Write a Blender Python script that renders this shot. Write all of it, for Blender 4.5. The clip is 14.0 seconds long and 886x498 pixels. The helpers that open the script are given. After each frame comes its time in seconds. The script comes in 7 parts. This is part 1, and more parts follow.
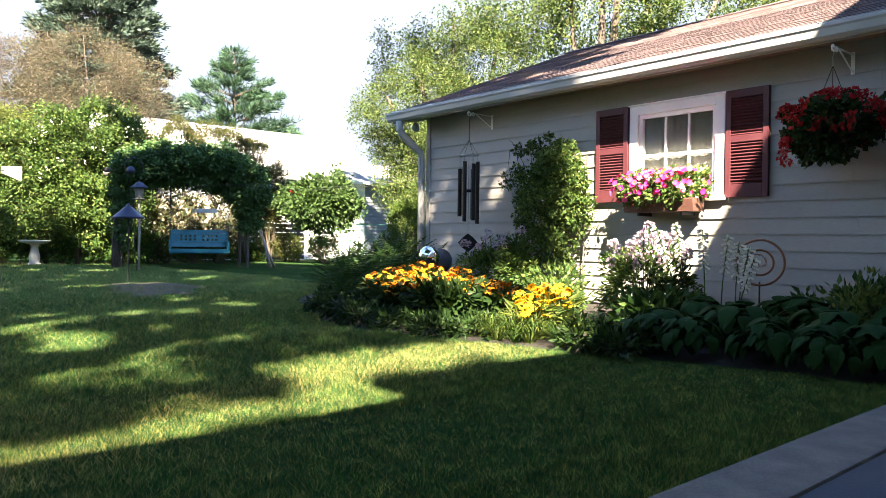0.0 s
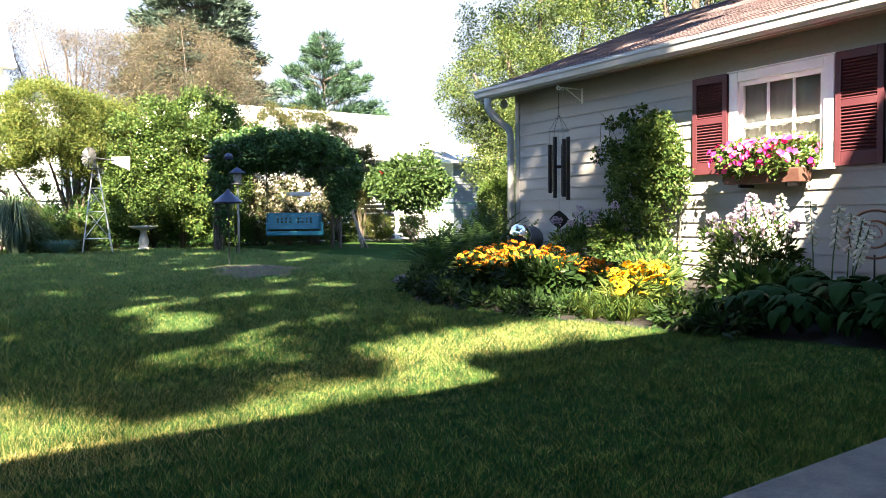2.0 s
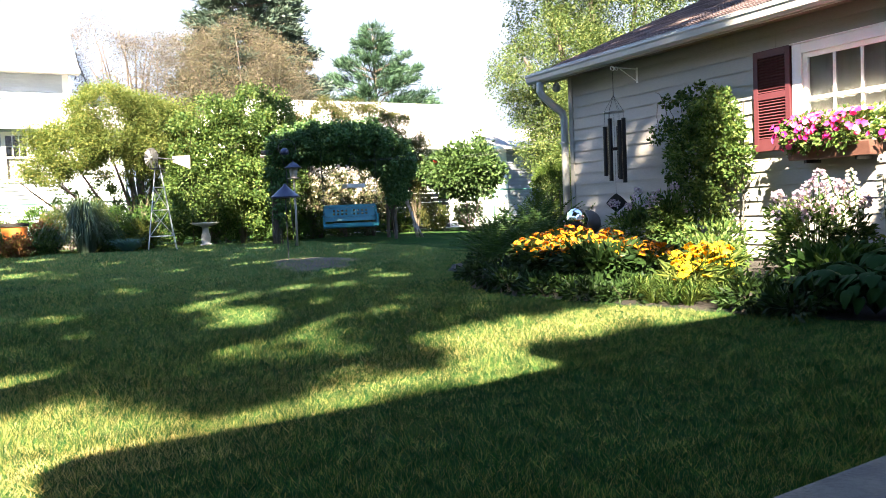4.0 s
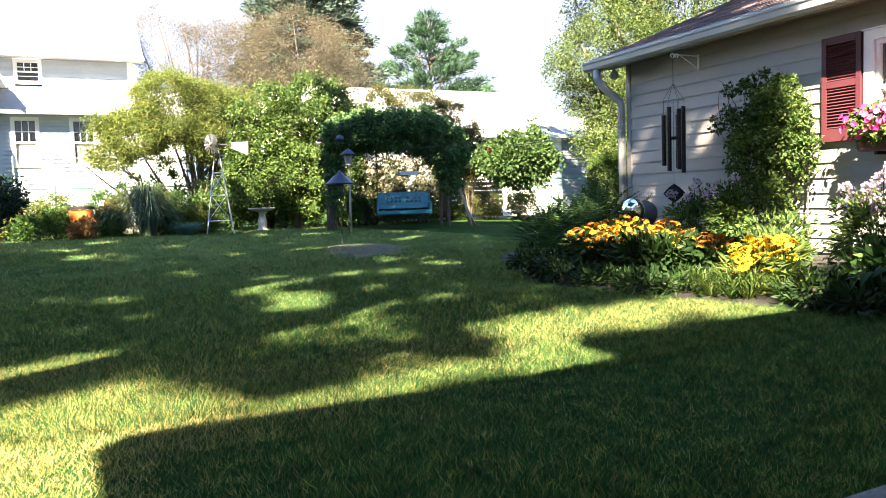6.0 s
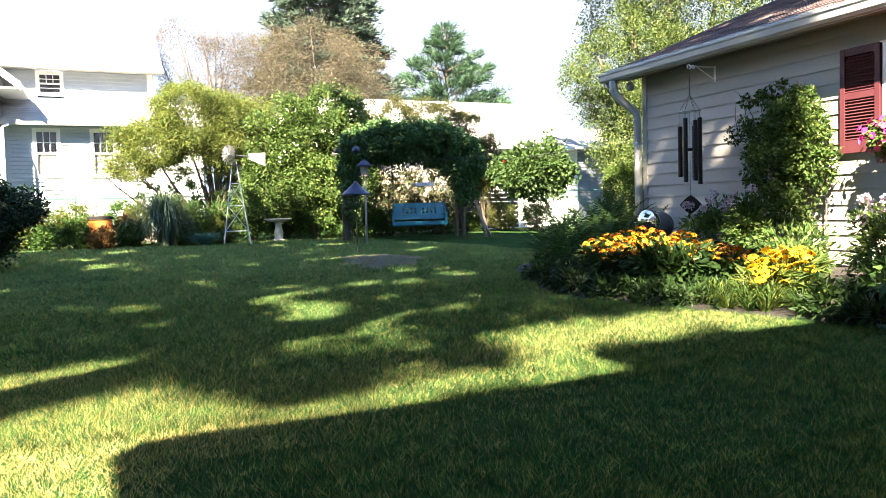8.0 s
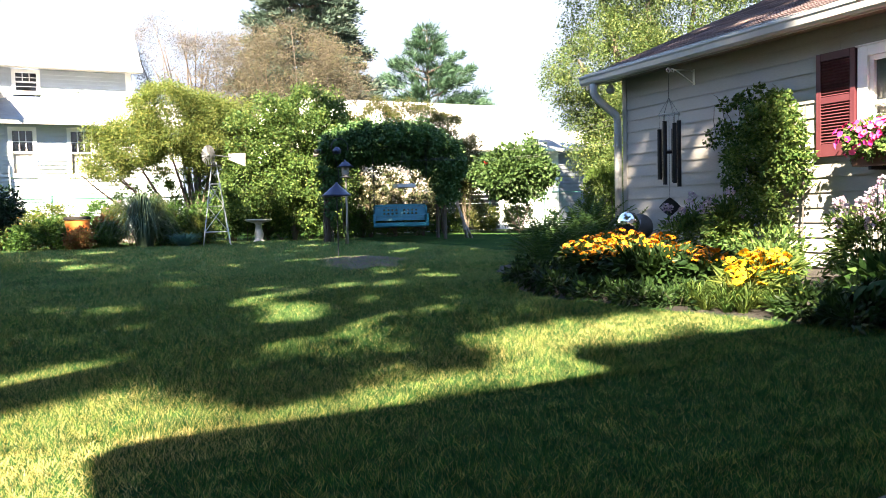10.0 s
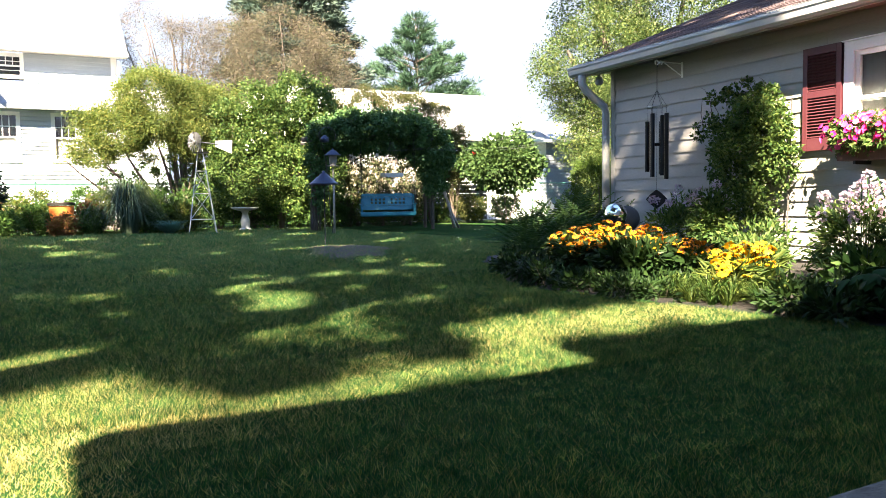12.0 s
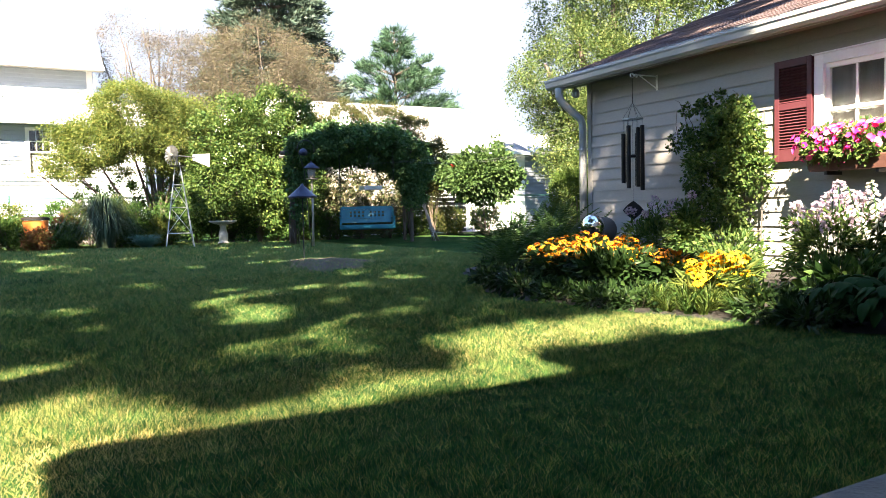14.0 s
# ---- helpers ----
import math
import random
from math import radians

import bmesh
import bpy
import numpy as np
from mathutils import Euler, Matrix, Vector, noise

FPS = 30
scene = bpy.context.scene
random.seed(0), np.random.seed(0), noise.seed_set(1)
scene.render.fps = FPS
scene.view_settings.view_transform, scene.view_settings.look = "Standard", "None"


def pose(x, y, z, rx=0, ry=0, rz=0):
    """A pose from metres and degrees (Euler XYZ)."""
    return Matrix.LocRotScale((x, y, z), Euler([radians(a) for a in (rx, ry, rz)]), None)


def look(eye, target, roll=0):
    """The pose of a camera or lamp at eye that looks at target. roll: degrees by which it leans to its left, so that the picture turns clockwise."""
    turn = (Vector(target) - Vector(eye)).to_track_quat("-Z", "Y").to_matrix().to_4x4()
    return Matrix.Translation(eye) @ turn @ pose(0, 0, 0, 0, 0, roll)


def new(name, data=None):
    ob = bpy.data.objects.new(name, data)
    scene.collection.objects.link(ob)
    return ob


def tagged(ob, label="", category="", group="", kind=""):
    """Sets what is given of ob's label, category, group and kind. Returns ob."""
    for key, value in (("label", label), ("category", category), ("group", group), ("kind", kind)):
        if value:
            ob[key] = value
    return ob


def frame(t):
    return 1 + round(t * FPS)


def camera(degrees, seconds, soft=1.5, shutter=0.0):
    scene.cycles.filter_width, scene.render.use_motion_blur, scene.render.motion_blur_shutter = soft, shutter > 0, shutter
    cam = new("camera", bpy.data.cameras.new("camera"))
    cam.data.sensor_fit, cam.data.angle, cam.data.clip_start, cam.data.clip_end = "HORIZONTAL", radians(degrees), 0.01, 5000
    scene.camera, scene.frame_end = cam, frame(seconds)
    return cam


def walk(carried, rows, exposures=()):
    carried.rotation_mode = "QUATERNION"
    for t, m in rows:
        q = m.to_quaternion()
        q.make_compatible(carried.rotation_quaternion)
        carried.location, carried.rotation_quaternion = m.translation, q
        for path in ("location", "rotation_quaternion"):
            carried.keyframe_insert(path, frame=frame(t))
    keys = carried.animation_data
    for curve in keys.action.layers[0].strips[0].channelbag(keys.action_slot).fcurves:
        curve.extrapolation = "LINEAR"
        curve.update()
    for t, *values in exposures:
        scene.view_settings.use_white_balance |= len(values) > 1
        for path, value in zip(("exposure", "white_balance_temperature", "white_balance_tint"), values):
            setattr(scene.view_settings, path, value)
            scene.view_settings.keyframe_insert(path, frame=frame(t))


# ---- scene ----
# ---- camera and its walk ----
cam = camera(61.18, 14.0, soft=0.8)
PATH = [
    (0.0, pose(-0.001, -0.003, 0.749, 89.47, -0.72, -40.33)),
    (0.5, pose(-0.005, 0.002, 0.750, 88.83, -1.31, -38.01)),
    (1.0, pose(-0.006, 0.013, 0.751, 88.37, -0.49, -34.56)),
    (1.5, pose(-0.003, 0.018, 0.754, 88.02, -0.26, -34.14)),
    (2.0, pose(0.000, 0.026, 0.758, 87.76, 0.55, -33.54)),
    (2.5, pose(0.003, 0.056, 0.760, 87.71, 1.38, -32.21)),
    (3.0, pose(0.006, 0.056, 0.758, 87.13, 1.58, -31.28)),
    (3.5, pose(0.002, 0.052, 0.760, 86.92, 1.64, -30.15)),
    (4.0, pose(0.005, 0.048, 0.766, 86.91, 2.50, -29.39)),
    (4.2, pose(0.004, 0.045, 0.766, 86.52, 3.10, -28.15)),
    (6.3, pose(0.011, 0.067, 0.764, 86.25, 1.45, -24.97)),
    (6.5, pose(0.011, 0.069, 0.764, 86.34, 1.21, -24.82)),
    (7.0, pose(0.015, 0.064, 0.764, 86.91, 1.92, -24.37)),
    (7.5, pose(0.013, 0.064, 0.763, 87.13, 2.12, -24.19)),
    (8.0, pose(0.013, 0.055, 0.757, 87.07, 1.62, -24.14)),
    (8.5, pose(0.012, 0.054, 0.759, 87.23, 1.52, -24.61)),
    (8.7, pose(0.013, 0.054, 0.759, 87.24, 1.45, -25.14)),
    (11.0, pose(0.019, 0.056, 0.758, 87.02, 1.36, -25.93)),
    (11.5, pose(0.017, 0.060, 0.758, 86.48, 0.76, -26.72)),
    (12.0, pose(0.017, 0.056, 0.759, 86.34, 0.82, -26.52)),
    (12.5, pose(0.018, 0.045, 0.759, 86.80, 1.19, -27.12)),
    (13.0, pose(0.020, 0.043, 0.755, 87.04, 1.23, -27.07)),
    (13.5, pose(0.022, 0.038, 0.753, 86.95, 1.26, -27.25)),
    (14.0, pose(0.024, 0.042, 0.752, 87.28, 1.13, -28.07)),
]
walk(cam, PATH, [(0.0, 3.84, 6300, 17), (2.0, 3.96, 6300, 17), (4.0, 3.94, 6300, 17), (6.5, 3.96, 6300, 17), (8.5, 3.92, 6300, 17), (11.0, 3.80, 6300, 17), (14.0, 3.82, 6300, 17)])

# ---- light ----
SUN = Vector((0.65, 0.85, -1.0)).normalized()      # the way the sunlight travels
world = bpy.data.worlds.new("world")
scene.world = world
world.use_nodes = True
wn = world.node_tree
sky = wn.nodes.new("ShaderNodeTexSky")
sky.sky_type = "NISHITA"
sky.sun_disc = False
sky.sun_elevation = math.asin(-SUN.z)
sky.sun_rotation = math.atan2(-SUN.x, -SUN.y)
sky.dust_density = 0.0
sky.ozone_density = 2.0
sky.air_density = 1.1
wn.nodes["Background"].inputs["Strength"].default_value = 0.050
wn.links.new(sky.outputs[0], wn.nodes["Background"].inputs["Color"])
sun_data = bpy.data.lights.new("sun", "SUN")
sun_data.energy, sun_data.angle, sun_data.color = 5.0, radians(0.53), (1.0, 0.85, 0.59)
sun = new("sun", sun_data)
sun.matrix_world = look((-20, -26, 30), (-20 + SUN.x, -26 + SUN.y, 30 + SUN.z))

# ---- materials ----


def nodes_of(name):
    m = bpy.data.materials.new(name)
    m.use_nodes = True
    nt = m.node_tree
    return m, nt, nt.nodes["Principled BSDF"]


def ramp(nt, fac, stops):
    r = nt.nodes.new("ShaderNodeValToRGB")
    el = r.color_ramp.elements
    el[0].position, el[0].color = stops[0][0], (*stops[0][1], 1)
    el[1].position, el[1].color = stops[-1][0], (*stops[-1][1], 1)
    for p, c in stops[1:-1]:
        e = el.new(p)
        e.color = (*c, 1)
    nt.links.new(fac, r.inputs[0])
    return r.outputs[0]


def noise_out(nt, scale, detail=4.0, stretch=None, coords="Object"):
    tc = nt.nodes.new("ShaderNodeTexCoord")
    n = nt.nodes.new("ShaderNodeTexNoise")
    n.inputs["Scale"].default_value, n.inputs["Detail"].default_value = scale, detail
    src = tc.outputs[coords]
    if stretch:
        mp = nt.nodes.new("ShaderNodeMapping")
        mp.inputs["Scale"].default_value = stretch
        nt.links.new(src, mp.inputs[0])
        src = mp.outputs[0]
    nt.links.new(src, n.inputs["Vector"])
    return n.outputs["Fac"]


def mixed(nt, a, b, fac=0.5, kind="MIX"):
    m = nt.nodes.new("ShaderNodeMix")
    m.data_type, m.blend_type = "RGBA", kind
    for key, v in ((0, fac), (6, a), (7, b)):
        if isinstance(v, (int, float)):
            m.inputs[key].default_value = v
        elif isinstance(v, tuple):
            m.inputs[key].default_value = (*v, 1)
        else:
            nt.links.new(v, m.inputs[key])
    return m.outputs[2]


def surface(name, c1, c2, rough=0.7, scale=6.0, fine=60.0, bump=0.15, metal=0.0, spread=0.0, stretch=None, dist=0.01, grain=0.82):
    """Two colours mixed by coarse and fine noise, with relief; spread: how much each object differs."""
    m, nt, bs = nodes_of(name)
    coarse, small = noise_out(nt, scale, 5.0, stretch), noise_out(nt, fine, 3.0, stretch)
    mid = tuple((a + b) / 2 for a, b in zip(c1, c2))
    col = ramp(nt, coarse, [(0.3, c1), (0.5, mid), (0.7, c2)])
    shade = ramp(nt, small, [(0.3, (grain,) * 3), (0.7, (1.0, 1.0, 1.0))])
    col = mixed(nt, col, shade, 1.0, "MULTIPLY")
    if spread:
        info = nt.nodes.new("ShaderNodeObjectInfo")
        tint = ramp(nt, info.outputs["Random"], [(0.0, (1 - spread,) * 3), (1.0, (1.0, 1.0, 1.0))])
        col = mixed(nt, col, tint, 1.0, "MULTIPLY")
    nt.links.new(col, bs.inputs["Base Color"])
    bs.inputs["Metallic"].default_value = metal
    rr = ramp(nt, coarse, [(0.3, (rough * 0.85,) * 3), (0.7, (min(1, rough * 1.15),) * 3)])
    nt.links.new(rr, bs.inputs["Roughness"])
    if bump:
        b = nt.nodes.new("ShaderNodeBump")
        b.inputs["Strength"].default_value, b.inputs["Distance"].default_value = bump, dist
        nt.links.new(small, b.inputs["Height"])
        nt.links.new(b.outputs[0], bs.inputs["Normal"])
    return m


def leafy(name, colours, through_light=0.35, rough=0.5, patch=0.6, glow=(1.15, 1.2, 0.7), gloss=0.15, low=0.7, high=1.13):
    """Leaves: each its own green, patches of the plant greener or yellower, light shining through."""
    m, nt, bs = nodes_of(name)
    geo = nt.nodes.new("ShaderNodeNewGeometry")
    n = len(colours) - 1
    stops = colours if len(colours[0]) == 2 else [(i / n, c) for i, c in enumerate(colours)]
    col = ramp(nt, geo.outputs["Random Per Island"], stops)
    big = ramp(nt, noise_out(nt, patch, 3.0), [(0.3, (low, low, low)), (0.7, (high * 1.02, high * 0.98, high * 0.9))])
    col = mixed(nt, col, big, 1.0, "MULTIPLY")
    nt.links.new(col, bs.inputs["Base Color"])
    bs.inputs["Roughness"].default_value = rough
    bs.inputs["Specular IOR Level"].default_value = gloss
    tr = nt.nodes.new("ShaderNodeBsdfTranslucent")
    nt.links.new(mixed(nt, col, glow, 1.0, "MULTIPLY"), tr.inputs["Color"])
    mx = nt.nodes.new("ShaderNodeMixShader")
    mx.inputs[0].default_value = through_light
    nt.links.new(bs.outputs[0], mx.inputs[1])
    nt.links.new(tr.outputs[0], mx.inputs[2])
    nt.links.new(mx.outputs[0], nt.nodes["Material Output"].inputs["Surface"])
    return m


M = {}
M["siding"] = surface("painted_siding", (0.255, 0.245, 0.23), (0.315, 0.305, 0.288), 0.55, 2.0, 90, 0.1, spread=0.08, stretch=(1, 0.25, 1), grain=0.9)
M["soffit_shade"] = surface("grey_soffit_shade", (0.36, 0.34, 0.31), (0.42, 0.40, 0.37), 0.5, 3, 80, 0.08)
M["gutter"] = surface("gutter_aluminium", (0.33, 0.345, 0.35), (0.41, 0.42, 0.42), 0.4, 1.5, 70, 0.03, grain=0.94)
M["white_paint"] = surface("white_paint", (0.72, 0.72, 0.70), (0.82, 0.82, 0.80), 0.45, 3, 80, 0.03, grain=0.96)
M["shutter_red"] = surface("red_shutter_paint", (0.054, 0.010, 0.0145), (0.070, 0.0135, 0.019), 0.6, 4, 90, 0.08)
M["soffit"] = surface("soffit_paint", (0.20, 0.175, 0.15), (0.24, 0.21, 0.18), 0.6, 3, 60, 0.05)
M["shingle"] = surface("asphalt_shingle", (0.082, 0.056, 0.060), (0.135, 0.094, 0.094), 0.95, 3, 240, 0.5, spread=0.35)
m, nt, bs = nodes_of("asphalt_shingle_field")
geo = nt.nodes.new("ShaderNodeNewGeometry")
tab = ramp(nt, geo.outputs["Random Per Island"], [(0.0, (0.066, 0.045, 0.049)), (0.5, (0.10, 0.070, 0.072)), (1.0, (0.15, 0.108, 0.106))])
grit = ramp(nt, noise_out(nt, 240, 2.0), [(0.3, (0.75, 0.75, 0.75)), (0.7, (1.05, 1.05, 1.05))])
nt.links.new(mixed(nt, tab, grit, 1.0, "MULTIPLY"), bs.inputs["Base Color"])
bs.inputs["Roughness"].default_value = 0.95
M["shingle_field"] = m
M["concrete"] = surface("concrete", (0.09, 0.081, 0.07), (0.185, 0.168, 0.148), 0.9, 7, 75, 0.9)
M["patio_dark"] = surface("blue_grey_patio_paint", (0.024, 0.028, 0.042), (0.045, 0.052, 0.072), 0.8, 3, 90, 0.3)
M["soil"] = surface("bed_soil", (0.006, 0.0045, 0.003), (0.016, 0.012, 0.009), 0.95, 5, 70, 0.9, dist=0.03)
M["dry_earth"] = surface("dry_earth", (0.045, 0.034, 0.018), (0.085, 0.062, 0.034), 0.95, 9, 60, 0.9, dist=0.03)
M["house_blue"] = surface("pale_blue_siding", (0.40, 0.45, 0.50), (0.45, 0.50, 0.55), 0.5, 1.5, 60, 0.05, spread=0.05)
M["house_roof"] = surface("pale_grey_roof", (0.36, 0.36, 0.37), (0.46, 0.46, 0.46), 0.9, 2, 120, 0.4, spread=0.2)
M["neighbour_roof"] = surface("light_grey_roof", (0.42, 0.42, 0.42), (0.52, 0.52, 0.51), 0.9, 2, 120, 0.4, spread=0.12)
# side wing siding greyed: its shade is put into the board colour
M["shaded_boards"] = surface("blue_grey_shaded_boards", (0.13, 0.15, 0.17), (0.18, 0.20, 0.225), 0.6, 2, 60, 0.1, spread=0.1)
M["plain_wall"] = surface("plain_stucco", (0.40, 0.38, 0.35), (0.48, 0.46, 0.42), 0.8, 2, 80, 0.2)
M["bark"] = surface("bark", (0.055, 0.042, 0.032), (0.11, 0.085, 0.066), 0.95, 4, 40, 0.9, stretch=(1, 1, 0.25), dist=0.03)
M["bark_pale"] = surface("pale_bark", (0.22, 0.19, 0.16), (0.34, 0.30, 0.26), 0.9, 5, 50, 0.7, stretch=(1, 1, 0.25), dist=0.02)
M["old_wood"] = surface("weathered_wood", (0.05, 0.046, 0.043), (0.12, 0.11, 0.10), 0.85, 3, 60, 0.5, spread=0.3, stretch=(0.2, 1, 1))
M["dark_iron"] = surface("dark_iron", (0.02, 0.02, 0.025), (0.04, 0.04, 0.045), 0.5, 8, 80, 0.1, metal=0.6)
M["black_tube"] = surface("black_anodised_tube", (0.012, 0.013, 0.017), (0.02, 0.021, 0.026), 0.35, 8, 80, 0.03, metal=0.5)
M["galvanised"] = surface("galvanised_steel", (0.42, 0.425, 0.43), (0.55, 0.555, 0.56), 0.5, 8, 70, 0.1, metal=0.7)
# windmill head metal, darkened to paint in the shade on its wheel
M["shaded_zinc"] = surface("shade_dulled_zinc", (0.10, 0.105, 0.11), (0.17, 0.175, 0.18), 0.55, 8, 70, 0.1, metal=0.5)
M["teal"] = surface("teal_paint", (0.006, 0.125, 0.16), (0.010, 0.165, 0.20), 0.45, 4, 70, 0.1)
M["blue_roof"] = surface("slate_blue_metal", (0.02, 0.025, 0.06), (0.034, 0.042, 0.085), 0.45, 6, 60, 0.1, metal=0.3)
M["stone"] = surface("cast_stone", (0.42, 0.39, 0.34), (0.56, 0.53, 0.47), 0.85, 6, 90, 0.4)
M["dark_stone"] = surface("dark_weathered_stone", (0.06, 0.058, 0.055), (0.11, 0.105, 0.10), 0.8, 7, 80, 0.4)
M["terracotta"] = surface("orange_glaze", (0.46, 0.12, 0.018), (0.56, 0.17, 0.025), 0.5, 5, 70, 0.2)
M["copper"] = surface("copper", (0.20, 0.085, 0.045), (0.30, 0.13, 0.07), 0.45, 8, 90, 0.1, metal=0.4)
M["basket"] = surface("coconut_fibre", (0.16, 0.09, 0.05), (0.28, 0.17, 0.09), 0.95, 12, 120, 0.9, dist=0.02)
M["planter"] = surface("brown_planter", (0.07, 0.028, 0.02), (0.11, 0.045, 0.03), 0.7, 6, 90, 0.3)
M["chain"] = surface("chain_link_wire", (0.02, 0.09, 0.07), (0.04, 0.13, 0.10), 0.5, 8, 60, 0.0)
M["curtain"] = surface("curtain", (0.20, 0.187, 0.175), (0.25, 0.235, 0.215), 0.9, 3, 70, 0.2)
M["dark_room"] = surface("dark_room", (0.03, 0.03, 0.03), (0.05, 0.05, 0.05), 0.9, 3, 60, 0)
M["cloth_wire"] = surface("grey_line", (0.045, 0.047, 0.048), (0.065, 0.068, 0.07), 0.6, 8, 60, 0)

m, nt, bs = nodes_of("window_glass")
bs.inputs["Base Color"].default_value = (0.9, 0.95, 0.95, 1)
bs.inputs["Roughness"].default_value = 0.03
bs.inputs["Transmission Weight"].default_value = 1.0
bs.inputs["IOR"].default_value = 1.45
M["glass"] = m
m, nt, bs = nodes_of("mirror_globe")
bs.inputs["Base Color"].default_value = (0.85, 0.87, 0.9, 1)
bs.inputs["Metallic"].default_value = 1.0
bs.inputs["Roughness"].default_value = 0.04
M["mirror"] = m

# emission for the ring that whitens the low sky
m, nt, bs = nodes_of("sky_ring_glow")
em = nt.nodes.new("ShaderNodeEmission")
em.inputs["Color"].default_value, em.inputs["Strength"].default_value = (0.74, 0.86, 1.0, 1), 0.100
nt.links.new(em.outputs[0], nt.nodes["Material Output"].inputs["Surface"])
M["sky_glow"] = m

# lawn: mown grass, with drier patches
m, nt, bs = nodes_of("lawn_ground")
base = ramp(nt, noise_out(nt, 0.55, 5.0), [(0.3, (0.014, 0.042, 0.011)), (0.55, (0.024, 0.06, 0.016)), (0.75, (0.05, 0.075, 0.022))])
grain = ramp(nt, noise_out(nt, 45, 4.0), [(0.3, (0.45, 0.45, 0.45)), (0.7, (1.1, 1.1, 1.1))])
dry = ramp(nt, noise_out(nt, 1.3, 4.0), [(0.62, (0.0, 0.0, 0.0)), (0.74, (0.5, 0.5, 0.5))])
col = mixed(nt, base, (0.16, 0.13, 0.06), dry)
nt.links.new(mixed(nt, col, grain, 1.0, "MULTIPLY"), bs.inputs["Base Color"])
bs.inputs["Roughness"].default_value = 0.95
bs.inputs["Specular IOR Level"].default_value = 0.02
bump = nt.nodes.new("ShaderNodeBump")
bump.inputs["Strength"].default_value, bump.inputs["Distance"].default_value = 0.8, 0.03
nt.links.new(noise_out(nt, 60, 3.0), bump.inputs["Height"])
nt.links.new(bump.outputs[0], bs.inputs["Normal"])
M["lawn"] = m

GREEN = [(0.020, 0.052, 0.014), (0.032, 0.078, 0.019), (0.055, 0.112, 0.026), (0.085, 0.145, 0.036)]
M["grass"] = leafy("grass_blades", [(0.0, (0.007, 0.038, 0.012)), (0.5, (0.017, 0.086, 0.025)), (0.76, (0.088, 0.195, 0.048)), (0.92, (0.30, 0.32, 0.10)), (1.0, (0.42, 0.37, 0.16))], 0.5, 0.45, 9.0, (1.6, 1.2, 0.75), 0.10, 0.5, 1.2)
# same lawn, paler far blades: brighter shade there is put into the colour
M["grass_far_lifted"] = leafy("far_lifted_grass_blades", [(0.0, (0.026, 0.094, 0.034)), (0.6, (0.072, 0.170, 0.056)), (0.85, (0.20, 0.235, 0.095)), (1.0, (0.34, 0.33, 0.16))], 0.4, 0.5, 2.2, (1.6, 1.2, 0.75), 0.12, 0.75, 1.15)
# straw blades: partly dry grass, partly pale colour standing in for sunlight
M["grass_dry_sunlit"] = leafy("dry_sunlit_grass_blades", [(0.29, 0.27, 0.09), (0.50, 0.43, 0.18), (0.62, 0.52, 0.27)], 0.45, 0.6, 7.0, (1.5, 1.2, 0.8), 0.1, 0.6, 1.15)
M["leaf_lilac"] = leafy("lilac_leaves", [(0.022, 0.052, 0.014), (0.046, 0.094, 0.024), (0.08, 0.132, 0.034), (0.125, 0.165, 0.048)])
M["leaf_yellow"] = leafy("yellow_green_leaves", [(0.040, 0.070, 0.017), (0.076, 0.114, 0.028), (0.112, 0.146, 0.038), (0.165, 0.165, 0.048)], 0.42)
M["leaf_gold"] = leafy("olive_gold_leaves", [(0.030, 0.042, 0.012), (0.047, 0.060, 0.018), (0.064, 0.070, 0.023), (0.072, 0.064, 0.027)], 0.25)
M["leaf_twig"] = leafy("withered_leaves", [(0.075, 0.058, 0.050), (0.105, 0.082, 0.066), (0.09, 0.085, 0.05)], 0.25)
M["leaf_ever"] = leafy("evergreen_leaves", [(0.010, 0.026, 0.013), (0.018, 0.042, 0.02), (0.03, 0.06, 0.028)], 0.1)
M["leaf_brown"] = leafy("bronze_leaves", [(0.070, 0.060, 0.052), (0.10, 0.083, 0.070), (0.115, 0.10, 0.072), (0.095, 0.105, 0.05)], 0.3)
M["leaf_faded"] = leafy("faded_leaves", [(0.03, 0.05, 0.02), (0.06, 0.075, 0.035), (0.12, 0.10, 0.075)], 0.25)
M["leaf_spruce"] = leafy("spruce_needles", [(0.022, 0.040, 0.034), (0.04, 0.066, 0.055), (0.075, 0.105, 0.085)], 0.1)
M["leaf_pine"] = leafy("pine_needles", [(0.022, 0.055, 0.034), (0.04, 0.085, 0.05), (0.065, 0.12, 0.068)], 0.12)
M["leaf_tree"] = leafy("tree_leaves", [(0.028, 0.055, 0.017), (0.05, 0.085, 0.026), (0.08, 0.118, 0.036), (0.125, 0.145, 0.05)], 0.35)
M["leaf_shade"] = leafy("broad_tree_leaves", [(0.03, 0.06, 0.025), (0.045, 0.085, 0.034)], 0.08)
M["leaf_vine"] = leafy("vine_leaves", [(0.032, 0.080, 0.028), (0.058, 0.125, 0.044), (0.105, 0.175, 0.06)], 0.25)
M["leaf_dark"] = leafy("shrub_leaves", GREEN, 0.3)
M["leaf_big"] = leafy("hibiscus_leaves", [(0.020, 0.046, 0.014), (0.036, 0.070, 0.021), (0.06, 0.10, 0.032)], 0.25)
M["leaf_box"] = leafy("boxwood_leaves", [(0.04, 0.08, 0.014), (0.07, 0.12, 0.02), (0.10, 0.15, 0.028)], 0.3)
M["leaf_hosta"] = leafy("hosta_leaves", [(0.011, 0.036, 0.009), (0.020, 0.054, 0.014)], 0.15, 0.6, gloss=0.05)
